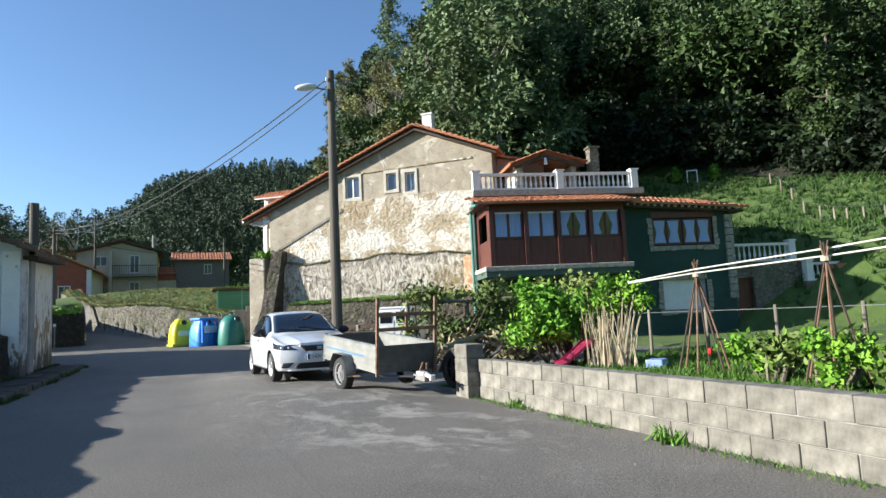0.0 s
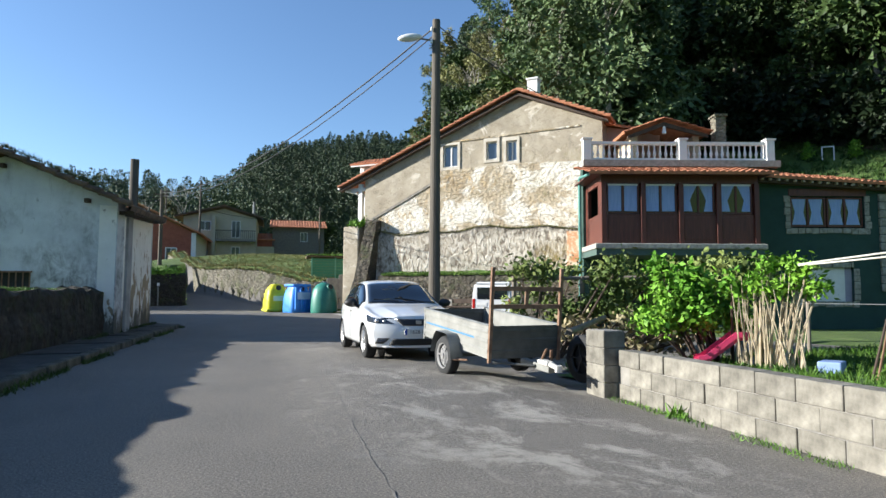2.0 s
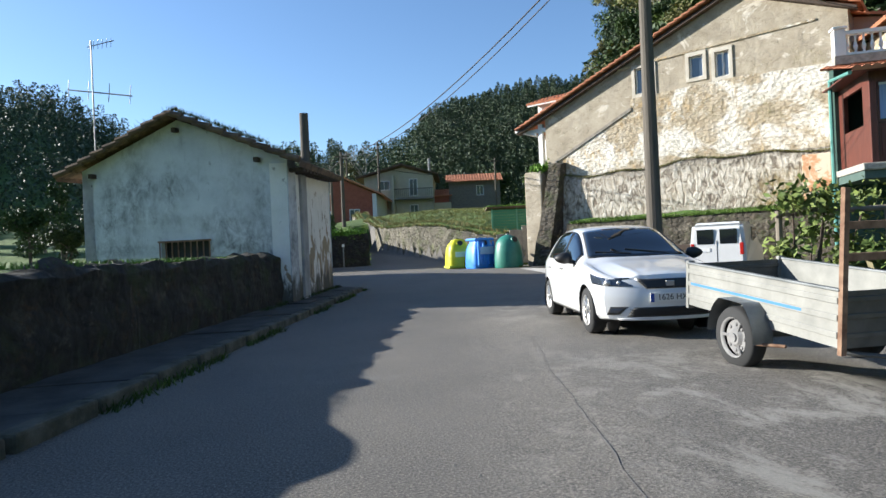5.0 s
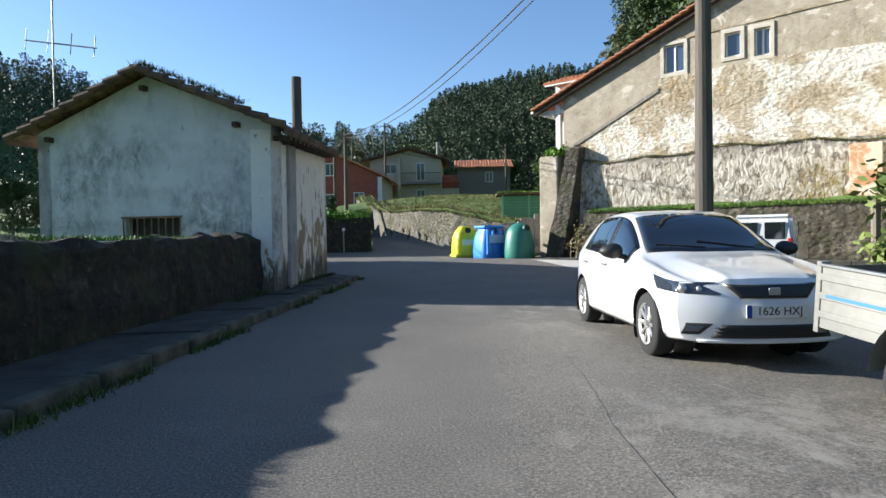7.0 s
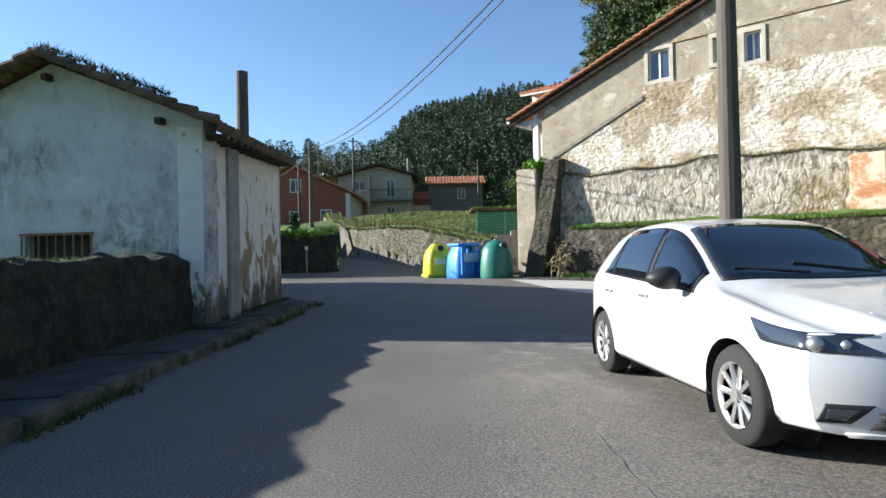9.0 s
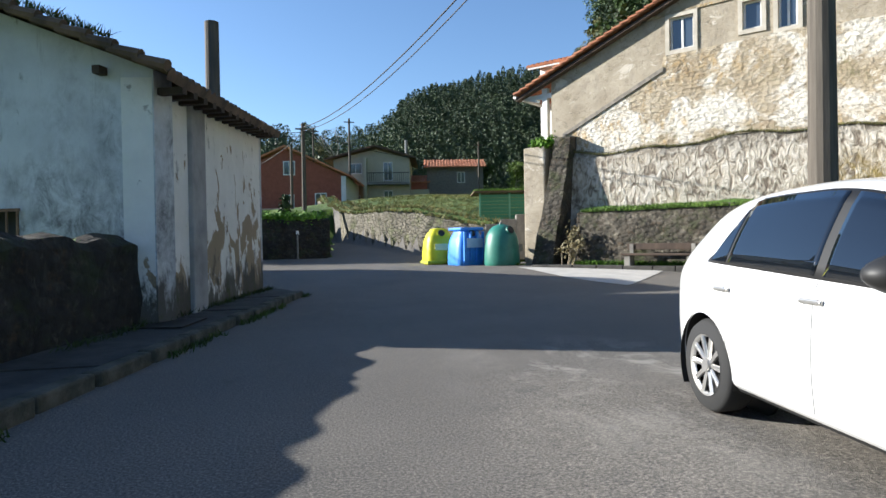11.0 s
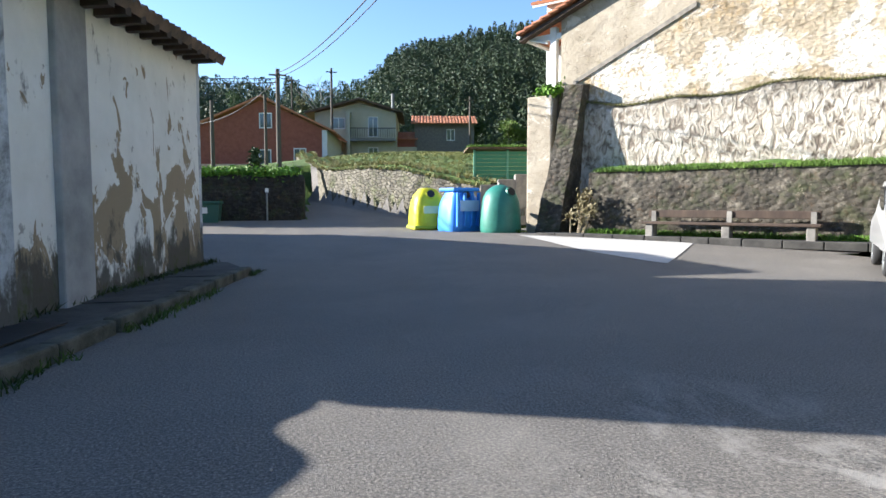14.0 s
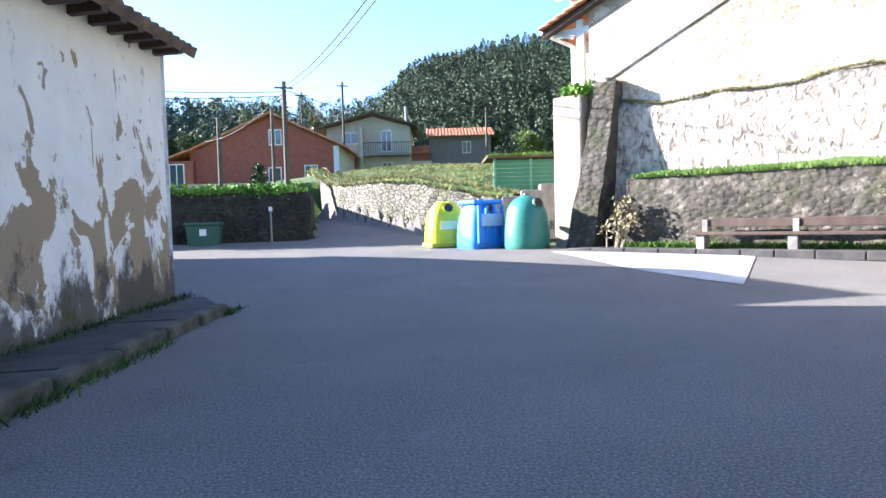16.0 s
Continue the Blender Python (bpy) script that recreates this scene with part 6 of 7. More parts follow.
# box trailer, nose down
tr = thing("trailer", pose(5.29, 8.85, 0.315, 0, 0, -93.6) @ pose(0, 0, 0, 0, 5.0, 0), "galvanised box trailer with rusty ladder frame", "trailer")
part("floor", boxed(-1.2, -0.53, 0.03, 1.32, 0.53, 0.07), GALV, tr)
PALE_PANEL = simple("pale_zinc_panel", (0.16, 0.16, 0.145), (0.3, 0.295, 0.265), 3, 0.6, 0.1, 0.004, 20)
# darker copy of the zinc: shade of the sun-averted nose is in the colour
SHADED_ZINC = simple("shaded_zinc", (0.05, 0.053, 0.05), (0.12, 0.12, 0.112), 3, 0.55, 0.4, 0.003, 30)
for s in (-1, 1):
    pn = part("side_panel", boxed(-1.2, s * 0.53, 0.03, 1.32, s * 0.55, 0.56), PALE_PANEL, tr, "pale zinc side panel")
    for z in (0.12, 0.28, 0.44):
        part("rib", boxed(-1.18, s * 0.55, z, 1.3, s * 0.564, z + 0.06, bevel=0.006), PALE_PANEL, pn)
    part("top_rail", boxed(-1.2, s * 0.52, 0.56, 1.32, s * 0.57, 0.585, bevel=0.006), GALV, pn)
    part("stripe", boxed(-1.1, s * 0.5642, 0.3, 0.85, s * 0.5655, 0.33), paint("blue_sticker", (0.06, 0.2, 0.38), 0.5), pn)
for x in (-1.2, 1.32):
    ep = part("end_panel", boxed(x - 0.012, -0.53, 0.03, x + 0.012, 0.53, 0.56), SHADED_ZINC, tr)
    for z in (0.12, 0.3, 0.46):
        part("rib", boxed(x - 0.026, -0.51, z, x + 0.026, 0.51, z + 0.05, bevel=0.006), SHADED_ZINC, ep)
for s in (-1, 1):
    part("corner_post", boxed(-1.23, s * 0.53 - 0.03, -0.02, -1.17, s * 0.53 + 0.045, 0.6, bevel=0.008), PALE_PANEL, tr)
fr_ = new("ladder_frame")
fr_.parent = tr
for s in (-1, 1):
    part("upright", boxed(1.31, s * 0.54 - 0.022, 0.03, 1.36, s * 0.54 + 0.022, 1.25), RUST, fr_)
for z in (0.72, 0.95):
    part("rail", boxed(1.315, -0.52, z, 1.35, 0.52, z + 0.055), RUST, fr_)
part("strut", boxed(1.318, -0.03, 0.775, 1.347, 0.02, 0.95), RUST, fr_)
for s in (-1, 1):
    STEEL_RIM = simple("grey_rim", (0.12, 0.12, 0.12), (0.25, 0.24, 0.23), 6, 0.7)
    w = wheel(tr, 0, s * 0.7, 0.25, 0.14, 1 if s < 0 else -1, STEEL_RIM, 3)
    dish = rodded((0, -0.06, 0), (0, -0.035, 0), 0.16, 0.13, 24)
    rod(dish, (0, -0.035, 0), (0, -0.012, 0), 0.085, 0.06, 18)
    for k in range(8):
        a = 2 * math.pi * k / 8
        rod(dish, (0.105 * math.cos(a), -0.04, 0.105 * math.sin(a)), (0.105 * math.cos(a), -0.026, 0.105 * math.sin(a)), 0.02, 0.012, 8)
    part("rim_disc", dish, STEEL_RIM, w, "pressed steel wheel disc")
    w.matrix_local = pose(0, s * 0.625, 0.0, 0, 0, 180 if s < 0 else 0)
    P = np.zeros((16, 3, 3))
    for i in range(16):
        a = math.pi * (0.02 + 0.96 * i / 15)
        for j, yy in enumerate((0.54, 0.55, 0.73)):
            P[i, j] = (0.42 * math.cos(a), s * yy, 0.36 * min(math.sin(a) * 1.15, 1.0) - 0.02)
    grid_mesh("mudguard", P, GALV, tr)
    part("mudguard_stay", rodded((0.36, s * 0.66, 0.0), (0.62, s * 0.55, 0.02), 0.015), RUST, tr)
part("axle", rodded((0, -0.57, 0), (0, 0.57, 0), 0.03), GALV, tr)
bm = boxed(1.3, -0.045, -0.07, 2.1, 0.045, 0.03, bevel=0.008)
part("drawbar", bm, PALE_PANEL, tr, "galvanised drawbar")
for s in (-1, 1):
    part("drawbar_brace", rodded((1.28, s * 0.45, -0.03), (1.75, s * 0.05, -0.02), 0.022), SHADED_ZINC, tr)
bm = boxed(1.8, -0.06, 0.03, 2.08, 0.06, 0.1, bevel=0.02)
rod(bm, (2.05, 0, 0.06), (2.3, 0, 0.03), 0.045, 0.035, 10)
rod(bm, (2.28, 0, -0.02), (2.28, 0, 0.08), 0.05, 0.045, 10)
part("coupling", bm, PALE_CONC, tr, "white coupling head")
part("handbrake", rodded((1.8, 0.0, 0.05), (1.95, 0.0, 0.28), 0.016), RUST, tr)
bm = rodded((1.9, 0.1, -0.11), (1.9, 0.1, 0.25), 0.022)
part("jockey_leg", bm, RUST, tr)
part("jockey_wheel", rodded((1.9, 0.07, -0.06), (1.9, 0.13, -0.06), 0.06, n=12), RUBBER, tr)
spare = wheel(tr, 1.5, 0.66, 0.29, 0.16, 1, BLACK, 5)
spare.matrix_local = pose(1.18, 0.66, 0.12, 0, 0, 180)
tagged(spare, "black spare tyre leaning at the nose")

for o in tr.children_recursive:
    if o.data and (o.parent is None or o.parent.name.split(".")[0] != "wheel"):
        if o.parent.name.split(".")[0] == "ladder_frame":
            o.data.transform(Matrix.Translation((0, 0, 0.05)) @ Matrix.Diagonal((0.73, 0.9, 0.92, 1)))
            continue
        raised = 0.0 if o.name.split(".")[0] in ("axle", "mudguard", "mudguard_stay") else 0.1
        o.data.transform(Matrix.Translation((0, 0, raised)) @ Matrix.Diagonal((0.73, 0.9, 0.9 if raised == 0 else 0.73, 1)))

# small van
van = thing("van", pose(12.55, 19.6, 0.0, 0, 0, 43) @ Matrix.Scale(0.87, 4), "white panel van parked with its rear doors to the road", "van")
prof = [(0, 0.35), (0, 0.95), (0.01, 1.2), (0.04, 1.68), (0.16, 1.78), (2.4, 1.8), (3.05, 1.2), (3.9, 1.0), (4.1, 0.75), (4.1, 0.35)]
bm = slab(prof, [], -0.83, 0.83)
for v in bm.verts:
    if v.co.z > 1.0:
        v.co.y *= 1 - 0.14 * (v.co.z - 1.0)
bmesh.ops.bevel(bm, geom=[e for e in bm.edges if e.is_boundary or e.calc_face_angle(0) > 0.5], offset=0.1, segments=4, affect="EDGES")
part("body", bm, CARWHITE, van, "", False)
part("bumper", boxed(-0.06, -0.8, 0.3, 0.1, 0.8, 0.52, bevel=0.05), simple("grey_bumper", (0.16, 0.16, 0.16), (0.24, 0.24, 0.24), 4, 0.6), van, "grey plastic bumper")
for s in (-1, 1):
    part("rear_window", boxed(-0.012, s * 0.34 - 0.25, 1.1, 0.05, s * 0.34 + 0.25, 1.56, bevel=0.01), GLASS_DARK, van)
    part("tail_light", boxed(-0.015, s * 0.72 - 0.05, 0.75, 0.05, s * 0.72 + 0.06, 1.12, bevel=0.015), paint("red_lens", (0.45, 0.02, 0.015), 0.2), van)
    for x_ in (0.75, 3.2):
        wheel(van, x_, s * 0.83, 0.3, 0.18, 1 if s < 0 else -1, GALV, 6)
    part("side_glass", boxed(1.6, s * 0.77, 1.15, 2.5, s * 0.795, 1.6), GLASS_DARK, van)
part("door_gap", boxed(-0.008, -0.008, 0.55, 0.03, 0.008, 1.2), BLACK, van)
part("number_plate", boxed(-0.015, 0.2, 0.86, 0.0, 0.62, 0.97), WHITE, van)

# ---- recycling containers ----


def igloo(name, x, y, z, r, h, top, colour, label, square=2.0, turn=0.0):
    t = thing(name, pose(x, y, z, 0, 0, turn), label, "container", "recycling containers")
    m1 = paint(name + "_plastic", colour, 0.45, wear=0.25)
    P = np.zeros((37, 14, 3))
    lev = [(0.0, 0.93), (0.03, 0.97), (0.1, 1.0), (0.3, 0.99), (0.5, 0.955), (0.65, 0.9), (0.76, 0.82), (0.85, 0.7), (0.92, 0.54), (0.965, 0.36), (0.99, 0.2), (1.0, 0.1), (1.0, 0.04), (1.0, 0.0)]
    for i in range(37):
        a = 2 * math.pi * i / 36
        c, s = math.cos(a), math.sin(a)
        n_ = (abs(c) ** square + abs(s) ** square) ** (-1 / square)
        for j, (u, k) in enumerate(lev):
            kk = max(k, top * (1 if u < 0.97 else k / 0.36)) if k < top else k
            P[i, j] = (r * n_ * c * kk, r * n_ * s * kk, h * u)
    grid_mesh("shell", P, m1, t)
    port = rodded((0, -r * 0.62, h * 0.83), (0, -r * 0.8, h * 0.86), 0.13, n=16)
    part("mouth", port, BLACK, t, "dark round mouth")
    part("mouth_ring", rodded((0, -r * 0.6, h * 0.82), (0, -r * 0.765, h * 0.85), 0.17, n=16), m1, t)
    part("base_rim", rodded((0, 0, 0.0), (0, 0, 0.06), r * 0.9, n=24), BLACK, t)
    part("lifting_ring", rodded((-0.08, 0, h + 0.03), (0.08, 0, h + 0.03), 0.03), GALV, t)
    return t, m1


gi, _ = igloo("bottle_bank", 10.95, 32.2, 0.14, 0.66, 1.55, 0.0, (0.035, 0.21, 0.155), "green domed bottle bank of moulded plastic", turn=20)
part("sticker", boxed(0.3, -0.66, 0.55, 0.45, -0.585, 0.8), PALE_STICK, gi).matrix_local = pose(0, 0, 0, 0, 0, 24)
bl, mb = igloo("paper_container", 9.95, 33.35, 0.14, 0.6, 1.45, 0.66, (0.05, 0.27, 0.8), "blue paper recycling container with pale lettering bars", 5.0, 12)
part("lid_rim", boxed(-0.5, -0.5, 1.34, 0.5, 0.5, 1.46, bevel=0.04), mb, bl)
for k in range(4):
    part("rib", boxed(-0.45 + k * 0.26, -0.66, 0.2, -0.36 + k * 0.26, -0.56, 1.3, bevel=0.02), mb, bl)
part("notice", boxed(-0.35, -0.672, 0.7, 0.35, -0.662, 1.05), paint("pale_blue_label", (0.4, 0.55, 0.8), 0.5), bl)
ye, my = igloo("packaging_container", 9.2, 34.6, 0.2, 0.6, 1.42, 0.5, (0.68, 0.66, 0.02), "yellow packaging recycling container with round mouth", 4.0, 0)
part("notice", boxed(-0.3, -0.62, 0.55, 0.3, -0.61, 0.8), paint("pale_yellow_label", (0.75, 0.75, 0.35), 0.5), ye)
part("foot_band", boxed(-0.6, -0.6, 0.02, 0.6, 0.6, 0.14, bevel=0.03), simple("dark_yellow", (0.35, 0.4, 0.02), (0.45, 0.48, 0.03), 3), ye)

# ---- bench, kerb and apron in front of the bed ----
bench = thing("bench", GM @ pose(3.75, -2.0, 0.2), "long rough timber bench on stone supports", "bench")
part("seat", boxed(-0.15, -0.25, 0.34, 4.1, 0.15, 0.41, bevel=0.015), DARK_WOOD, bench)
part("backrest", boxed(-0.1, 0.2, 0.52, 4.05, 0.27, 0.72, bevel=0.015), DARK_WOOD, bench)
for x in (0.05, 2.0, 3.9):
    part("support", boxed(x - 0.1, -0.2, -0.05, x + 0.1, 0.18, 0.34, bevel=0.02), CONCRETE, bench)
    part("back_post", boxed(x - 0.06, 0.16, -0.05, x + 0.06, 0.24, 0.7), CONCRETE, bench)
kb = thing("kerb", GM @ pose(0, -2.6, 0.14), "low worn kerb edging in front of the bench", "kerb", kind="structure")
x = 0.6
while x < 12:
    L = random.uniform(0.6, 0.95)
    part("kerb_stone", boxed(x, -0.08, -0.1, x + L - 0.02, 0.1, 0.1 + random.uniform(-.015, .01), bevel=0.02), PAVING, kb)
    x += L
part("edge_strip", boxed(0.6, 0.1, -0.1, 12, 1.3, 0.07), PAVING, kb)

ap = thing("concrete_apron", Matrix(), "pale concrete apron patch set in the asphalt", "apron", kind="structure")
corners = [Vector((10.7, 30.2, 0)), Vector((14.1, 26.9, 0)), Vector((10.6, 23.2, 0)), Vector((10.4, 25.9, 0))]
P = np.zeros((14, 14, 3))
for i in range(14):
    for j in range(14):
        u, v = i / 13, j / 13
        q = corners[0].lerp(corners[1], u).lerp(corners[3].lerp(corners[2], u), v)
        P[i, j] = (q.x, q.y, float(lift(q.x, q.y)) + 0.012)
grid_mesh("slab", P, PALE_CONC, ap)

# ---- kitchen garden ----
lawn = sheet("garden_lawn", np.arange(6.2, 17, 0.5), np.arange(-8, 9.5, 0.5), lambda X, Y: 0 * X + 0.03, LAWN, lambda x, y: x > 4.3 + 0.2467 * y and y < 9.3)
tagged(lawn, "bright green kitchen garden lawn", "lawn", kind="structure")
gpts = [(x + random.uniform(-.15, .15), y + random.uniform(-.15, .15), 0.03) for x in np.linspace(6.5, 15, 40) for y in np.linspace(-3, 9, 50) if x > 4.6 + 0.2467 * y]
tufts("garden_grass", "short bright lawn grass", gpts, 30000, 0.1, 15)
shrub("vine", "tangled leafy vine over the garden fence", "vine",
      [(9.0 + g.normal() * 0.5 + t_ * 3.2, 12.6 - t_ * 2.6 + g.normal() * 0.4, 0.5 + 1.25 * g.uniform()) for t_ in np.linspace(0, 1, 46)], [0.36] * 46, 11000, 0.062, leaf_mat("vine_leaf", (0.05, 0.085, 0.018), (0.14, 0.17, 0.045)), DARK_WOOD, 31)
shrub("vine", "dry lower stems and leaves of the vine", "vine",
      [(7.6 + t_ * 2.4 + g.normal() * 0.2, 10.7 - t_ * 1.6 + g.normal() * 0.2, 0.25 + 0.45 * g.uniform()) for t_ in np.linspace(0, 1, 24)], [0.25] * 24, 1200, 0.06, LEAF_DRY, DARK_WOOD, 32)
shrub("lemon_bush", "bright glossy green leafy garden shrub", "shrub",
      [(9.3 + g.normal() * 0.33, 8.75 + g.normal() * 0.33, 0.65 + 1.0 * g.uniform()) for _ in range(22)], [0.28] * 22, 6500, 0.055, LEAF_BRIGHT, DARK_WOOD, 33)
shrub("bean_plant", "climbing bean leaves on dry canes", "plant",
      [(9.45 + 0.32 * t_ + g.normal() * 0.08, 7.75 - 0.75 * t_, 1.0 + 0.6 * g.uniform()) for t_ in np.linspace(0, 1, 10)], [0.2] * 10, 1500, 0.05, LEAF_BRIGHT, PALE_STICK, 34)
tl = thing("trellis", Matrix.Translation((9.5, 7.6, 0)), "tangle of dry pale canes and bean stalks", "trellis")
for k in range(60):
    u = g.uniform()
    a = Vector((-0.12 + 0.35 * u + g.normal() * 0.05, 0.42 - 0.85 * u + g.normal() * 0.05, 0.0))
    b = a + Vector((g.normal() * 0.12, g.normal() * 0.12, g.uniform(0.7, 1.55)))
    part("cane", rodded(a, b, 0.011, 0.006, n=5), PALE_STICK, tl)


def tepee(x, y, h, label):
    t = thing("bean_tepee", Matrix.Translation((x, y, 0)), label, "plant support", "cane tepees")
    for k in range(6):
        a = 2 * math.pi * k / 6 + 0.3
        part("pole", rodded((0.42 * math.cos(a), 0.42 * math.sin(a), -0.05), (-0.05 * math.cos(a), -0.05 * math.sin(a), h + 0.12 * g.uniform()), 0.018, 0.012, n=6), RUST if k % 2 else DARK_WOOD, t)
    part("binding", rodded((0, 0, h - 0.16), (0, 0, h - 0.1), 0.06, n=10), PALE_STICK, t)


tepee(9.5, 5.75, 1.72, "tepee of brown wooden poles for beans")
tepee(8.75, 3.5, 1.75, "tepee of brown wooden poles for beans")
for k in range(2):
    pp = thing("pipe", Matrix(), "long pale plastic pipe tied across the tepees", "pipe")
    dz = 0.06 * k
    bm = rodded((9.6, 7.15, 1.55 + dz * 0.3), (9.45, 5.72, 1.62 + dz), 0.013)
    rod(bm, (9.45, 5.72, 1.62 + dz), (8.8, 3.4, 1.66 + dz * 1.6), 0.013)
    rod(bm, (8.8, 3.4, 1.66 + dz * 1.6), (8.3, 1.6, 1.72 + dz * 2), 0.013)
    part("tube", bm, simple("dirty_plastic", (0.4, 0.37, 0.31), (0.6, 0.57, 0.5), 5, 0.6), pp)
for k, (x, y, s) in enumerate(((9.3, 4.7, 1.0), (8.9, 4.2, 1.1), (9.2, 3.7, 1.0), (8.6, 3.2, 1.0), (8.2, 2.5, 1.1), (8.9, 2.6, 1.0), (7.9, 1.6, 1.0), (8.3, 1.0, 1.0), (7.6, 0.4, 1.0), (7.4, -0.8, 1.0))):
    shrub("pepper_plant", "leafy green vegetable plant in the garden bed", "plant", [(x + g.normal() * 0.2, y + g.normal() * 0.2, 0.25 + 0.35 * s * g.uniform()) for _ in range(6)], [0.22] * 6, 1000, 0.055, LEAF_MID if k % 3 else LEAF_BRIGHT, BARK, 40 + k)
for k in range(7):
    x, y = 8.9 + g.normal() * 0.3, 4.0 + g.normal() * 0.7
    bm = bmesh.new()
    bmesh.ops.create_uvsphere(bm, u_segments=8, v_segments=6, radius=0.035)
    bmesh.ops.scale(bm, vec=(1, 1, 1.5), verts=bm.verts)
    part("fruit", bm, paint("red_fruit", (0.5, 0.03, 0.02), 0.35), thing("red_pepper", Matrix.Translation((x, y, 0.45)), "small ripe red pepper on a plant", "fruit", "red peppers"))
sld = thing("toy_slide", pose(9.35, 8.2, 0.0, 0, 0, -40), "small pink plastic toy slide on the lawn", "slide")
PINK = paint("pink_plastic", (0.7, 0.06, 0.16), 0.4)
bm = slab([(-0.5, 0.05), (-0.3, 0.08), (0.15, 0.42), (0.3, 0.44), (0.3, 0.49), (0.13, 0.48), (-0.32, 0.13), (-0.5, 0.1)], [], -0.16, 0.16)
part("chute", bm, PINK, sld)
for s in (-1, 1):
    part("side_rail", slab([(-0.45, 0.1), (-0.3, 0.13), (0.13, 0.47), (0.3, 0.48), (0.3, 0.56), (0.1, 0.55), (-0.34, 0.2), (-0.45, 0.17)], [], s * 0.16, s * 0.19), PINK, sld)
    part("leg", rodded((0.25, s * 0.14, 0.45), (0.38, s * 0.16, 0.0), 0.02), paint("blue_plastic", (0.1, 0.2, 0.5), 0.4), sld)
cr = thing("crate", pose(9.9, 6.9, 0.03, 0, 0, 20), "small blue plastic crate on the lawn", "crate")
part("body", boxed(-0.2, -0.15, 0, 0.2, 0.15, 0.16, bevel=0.02), paint("pale_blue_plastic", (0.25, 0.35, 0.6), 0.5), cr)
nf = thing("wire_fence", Matrix(), "thin wooden posts with wire across the garden", "fence")
for k in range(7):
    part("post", rodded((12.2 - k * 0.25, 8.6 - k * 1.5, 0), (12.2 - k * 0.25, 8.6 - k * 1.5, 1.05), 0.035), GREY_WOOD, nf)
part("wire", rodded((12.25, 8.9, 0.98), (10.6, -0.6, 0.98), 0.008, n=5), GALV, nf)
# rails and beams under the vine
pg = thing("vine_pergola", Matrix(), "weathered posts and rails carrying the vine", "pergola")
for k in range(4):
    part("post", rodded((8.6 + k * 1.1, 12.8 - k * 0.9, 0), (8.6 + k * 1.1, 12.8 - k * 0.9, 1.5), 0.05), GREY_WOOD, pg)
part("rail", rodded((8.6, 12.8, 1.45), (11.9, 10.1, 1.5), 0.04), GREY_WOOD, pg)
part("rail", rodded((6.2, 8.2, 0.62), (9.0, 10.5, 0.7), 0.045), GREY_WOOD, pg)
# ---- hillside lawn: posts, clipped conifers, frame ----
hf = thing("hill_fence", Matrix(), "row of pale fence posts across the hillside lawn", "fence")
prev = None
for x, y in ((37.5, 17.5), (36.3, 16.4), (35, 15.3), (33.3, 14.05), (32.6, 13.05), (32.2, 12.3), (32.0, 11.7), (32.2, 11.1), (32.3, 10.3), (32.4, 9.2)):
    z = float(lift(x, y))
    part("post", boxed(x - 0.035, y - 0.035, z - 0.2, x + 0.035, y + 0.035, z + 0.65), GREY_WOOD, hf)
    if prev:
        part("wire", rodded(prev, (x, y, z + 0.7), 0.008, n=4), GALV, hf)
    prev = (x, y, z + 0.7)
for x, y in ((37.5, 23.6), (38.2, 21.3)):
    z = float(lift(x, y))
    shrub("clipped_conifer", "small bright green cone-shaped conifer on the lawn", "shrub", [(x, y, z + 0.3), (x, y, z + 0.65), (x, y, z + 0.95)], [0.38, 0.28, 0.15], 900, 0.08, LEAF_BRIGHT, seed=int(y))
ch = thing("garden_arch", pose(37.7, 22.5, float(lift(37.7, 22.5)), 0, 0, -50), "white metal garden frame on the upper lawn", "frame")
for s in (-1, 1):
    part("leg", boxed(s * 0.3 - 0.03, -0.03, 0, s * 0.3 + 0.03, 0.03, 0.8), WHITE, ch)
part("bar", boxed(-0.33, -0.03, 0.8, 0.33, 0.03, 0.86), WHITE, ch)
hl_pts = [(x, y, float(lift(x, y))) for x, y in ((random.uniform(24, 42), random.uniform(6, 30)) for _ in range(3600)) if 0.9 * x + 0.44 * y - 28 > 1]
# blade colour cut down to stand for shadow lying over part of the lawn
tufts("hill_grass", "grass on the hillside lawn", hl_pts, 30000, 0.28, 16, leaf_mat("hill_blade_shaded", (0.025, 0.06, 0.012), (0.06, 0.11, 0.022)))
# plants on the corner pillar and a shrub by the bed
shrub("ivy", "green plant growing on top of the corner pillar", "plant", [GMv(-0.5 + 0.2 * k, -0.3, 4.7 + 0.1 * (k % 2)) for k in range(4)], [0.28] * 4, 500, 0.08, LEAF_BRIGHT, seed=61)
shrub("dry_shrub", "dry yellowish shrub at the end of the raised bed", "shrub", [GMv(1.7 + g.normal() * 0.2, -1.7, 0.5 + 1.0 * g.uniform()) for k in range(8)], [0.28] * 8, 700, 0.06, LEAF_DRY, PALE_STICK, 62)
PATCH = Mat("orange_patch", 0.9)
PATCH.base(PATCH.noise(1.4, 8, 0.7, (1, 1, 1), 0.5), (0.38, (0.42, 0.19, 0.09)), (0.48, (0.5, 0.3, 0.17)), (0.53, (0.58, 0.5, 0.39))).bump(PATCH.noise(9, 7, 0.7), 0.02)
part("render_patch", boxed(10.75, -0.375, 2.2, 11.65, -0.3, 3.95, bevel=0.02), PATCH.done(), house, "orange-washed flaking render patch")
scar = slab([(0.5, 4.9), (4.3, 6.72), (4.3, 6.86), (0.5, 5.04)], [], -0.12, -0.07)
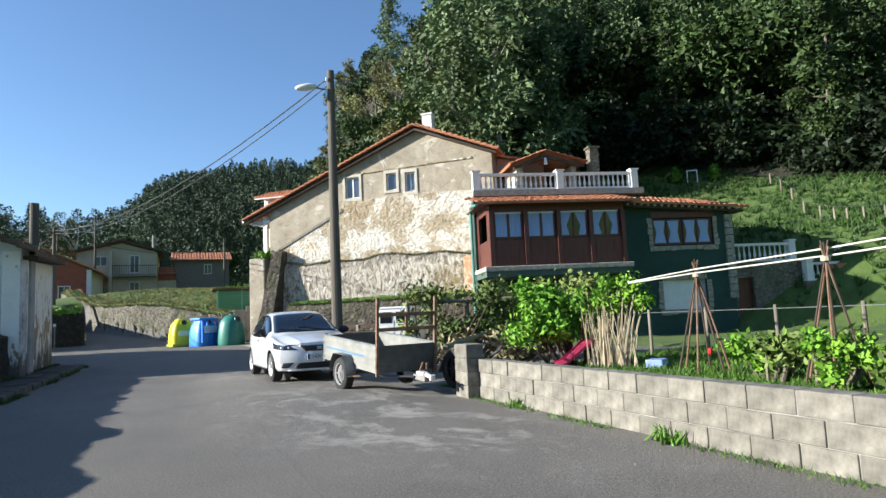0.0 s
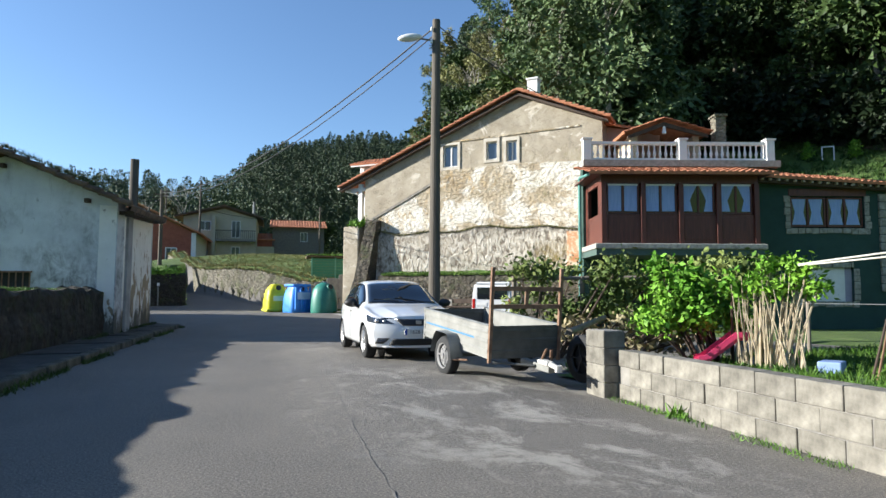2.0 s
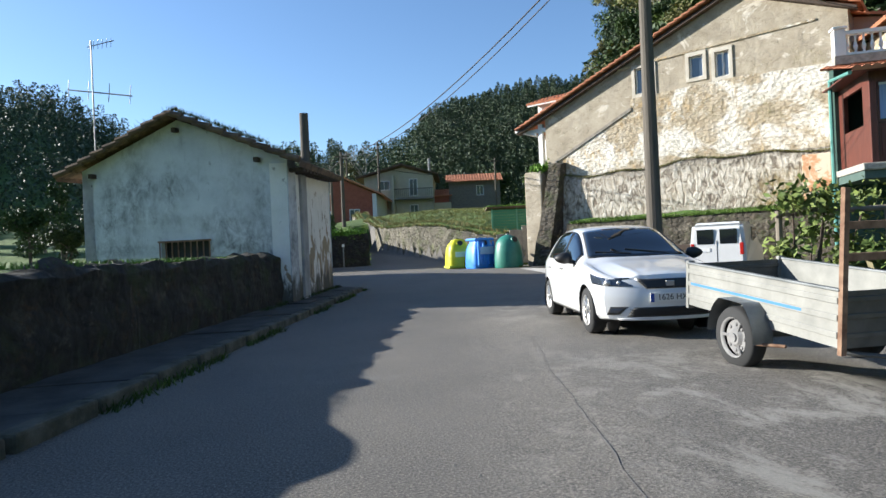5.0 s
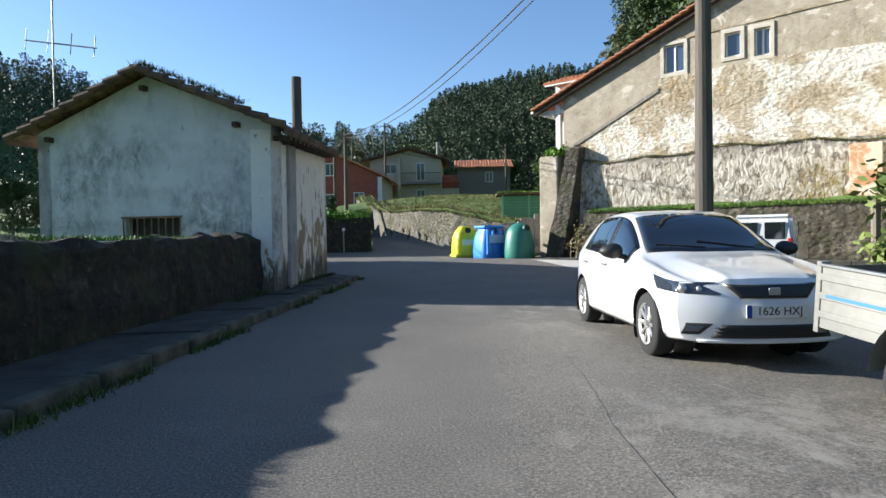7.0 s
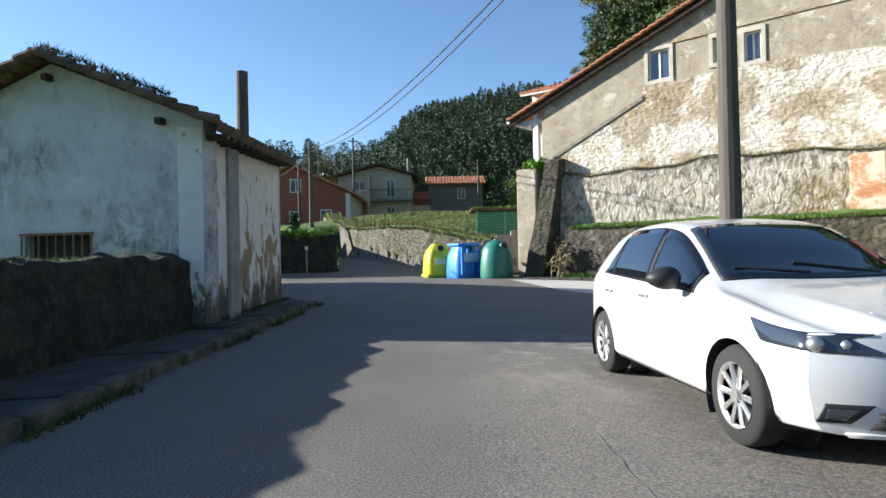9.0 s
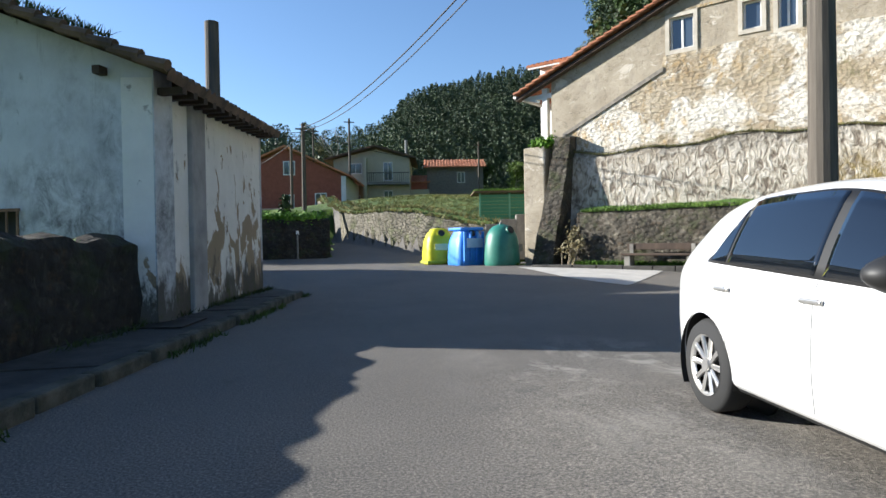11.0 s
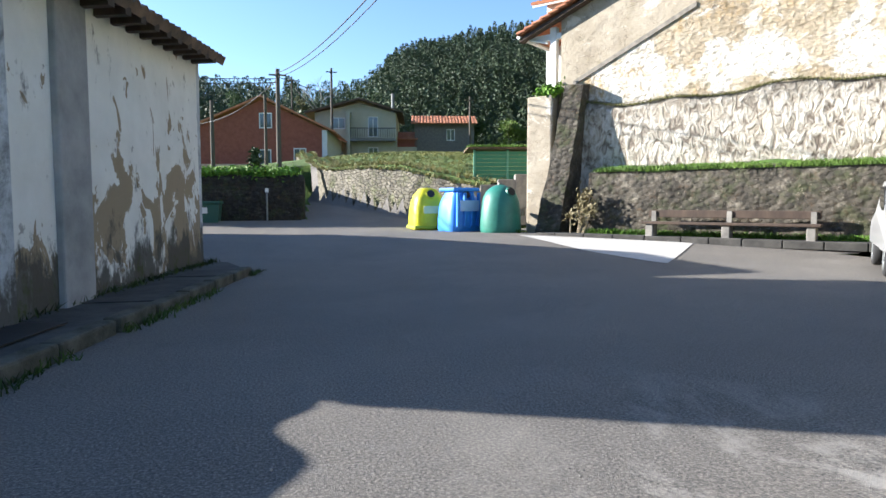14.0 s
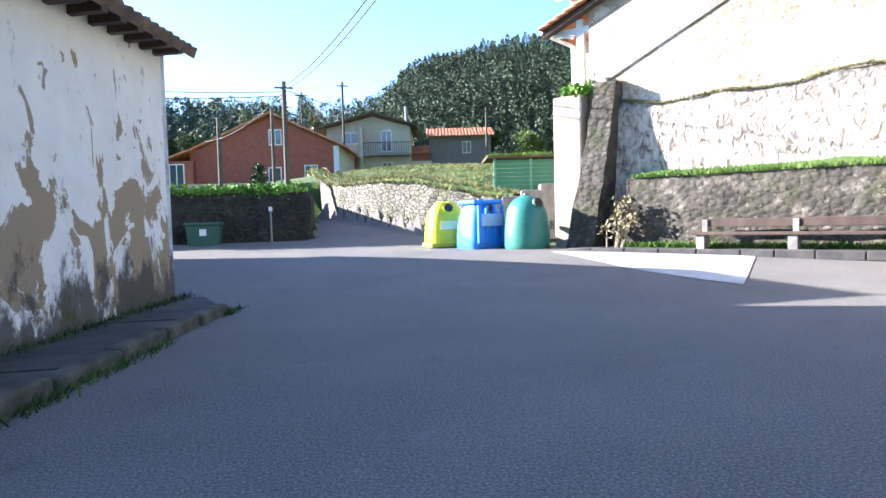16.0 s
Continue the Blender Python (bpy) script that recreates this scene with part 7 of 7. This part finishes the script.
part("roofline_scar", scar, simple("grey_mortar", (0.16, 0.145, 0.12), (0.33, 0.3, 0.25), 5, 0.95, 0, 0.03, 15), house, "grey mortar line of a former roof")
shrub("bush", "green bush behind the terrace chimney", "bush", [tuple(HM @ Vector((6.6 + 0.2 * k, 4.2, 6.9))) for k in range(3)], [0.45] * 3, 500, 0.1, LEAF_MID, seed=64)
tufts("shed_roof_moss", "moss and weeds growing on the shed roof", [tuple(FM @ (ll.lerp(top, u) + Vector((0, 0.2, 0.12)))) for u in np.linspace(0.5, 1, 30)] + [tuple(FM @ (rr.lerp(top, u) + Vector((0, 0.2, 0.12)))) for u in np.linspace(0.3, 1, 40)], 900, 0.09, 17, leaf_mat("roof_moss_blade", (0.03, 0.045, 0.012), (0.07, 0.09, 0.025)))
# loose stones and grit on the road
grit = bmesh.new()
for _ in range(140):
    x, y = g.uniform(0.5, 7), g.uniform(1, 20)
    vs = bmesh.ops.create_icosphere(grit, subdivisions=1, radius=g.uniform(0.003, 0.008))["verts"]
    bmesh.ops.translate(grit, vec=(x, y, 0.004), verts=vs)
tagged(mesh_object("gravel", grit, CONCRETE), "scattered pale grit on the asphalt", "gravel", kind="stuff")
cover = thing("manhole_cover", pose(1.35, 18.9, 0.115, 0, 0, -14), "dark iron access cover in the footway", "cover")
part("plate", boxed(-0.32, -0.45, 0, 0.32, 0.45, 0.012), BLACK, cover)
seam_pts = [(4.0, 11.8), (3.7, 10.7), (3.32, 9.5), (2.85, 7.7), (2.45, 6.2), (2.2, 5.2), (2.0, 4.4), (1.7, 3.2), (1.4, 2.0), (1.0, 0.4)]
P = np.zeros((90, 2, 3))
for i in range(90):
    u = i / 89 * (len(seam_pts) - 1.001)
    k = int(u)
    x = seam_pts[k][0] + (seam_pts[k + 1][0] - seam_pts[k][0]) * (u - k) + random.uniform(-.012, .012)
    y = seam_pts[k][1] + (seam_pts[k + 1][1] - seam_pts[k][1]) * (u - k)
    w = random.uniform(0.001, 0.01)
    z = float(lift(x, y)) + 0.005
    P[i, 0], P[i, 1] = (x - w, y, z), (x + w, y, z)
tagged(grid_mesh("road_seam", P, simple("seam_grit", (0.15, 0.136, 0.116), (0.27, 0.245, 0.21), 9, 0.9, 0, 0.003, 60), None), "worn seam between two asphalt strips", "seam", kind="structure")

# the plan is drawn in units of UNIT metres: bring every standing thing to its true size about the origin
for ob in scene.objects:
    if ob.parent is None and ob.type in ("MESH", "EMPTY", "CURVE", "FONT"):
        ob.matrix_basis = Matrix.Scale(UNIT, 4) @ ob.matrix_basis
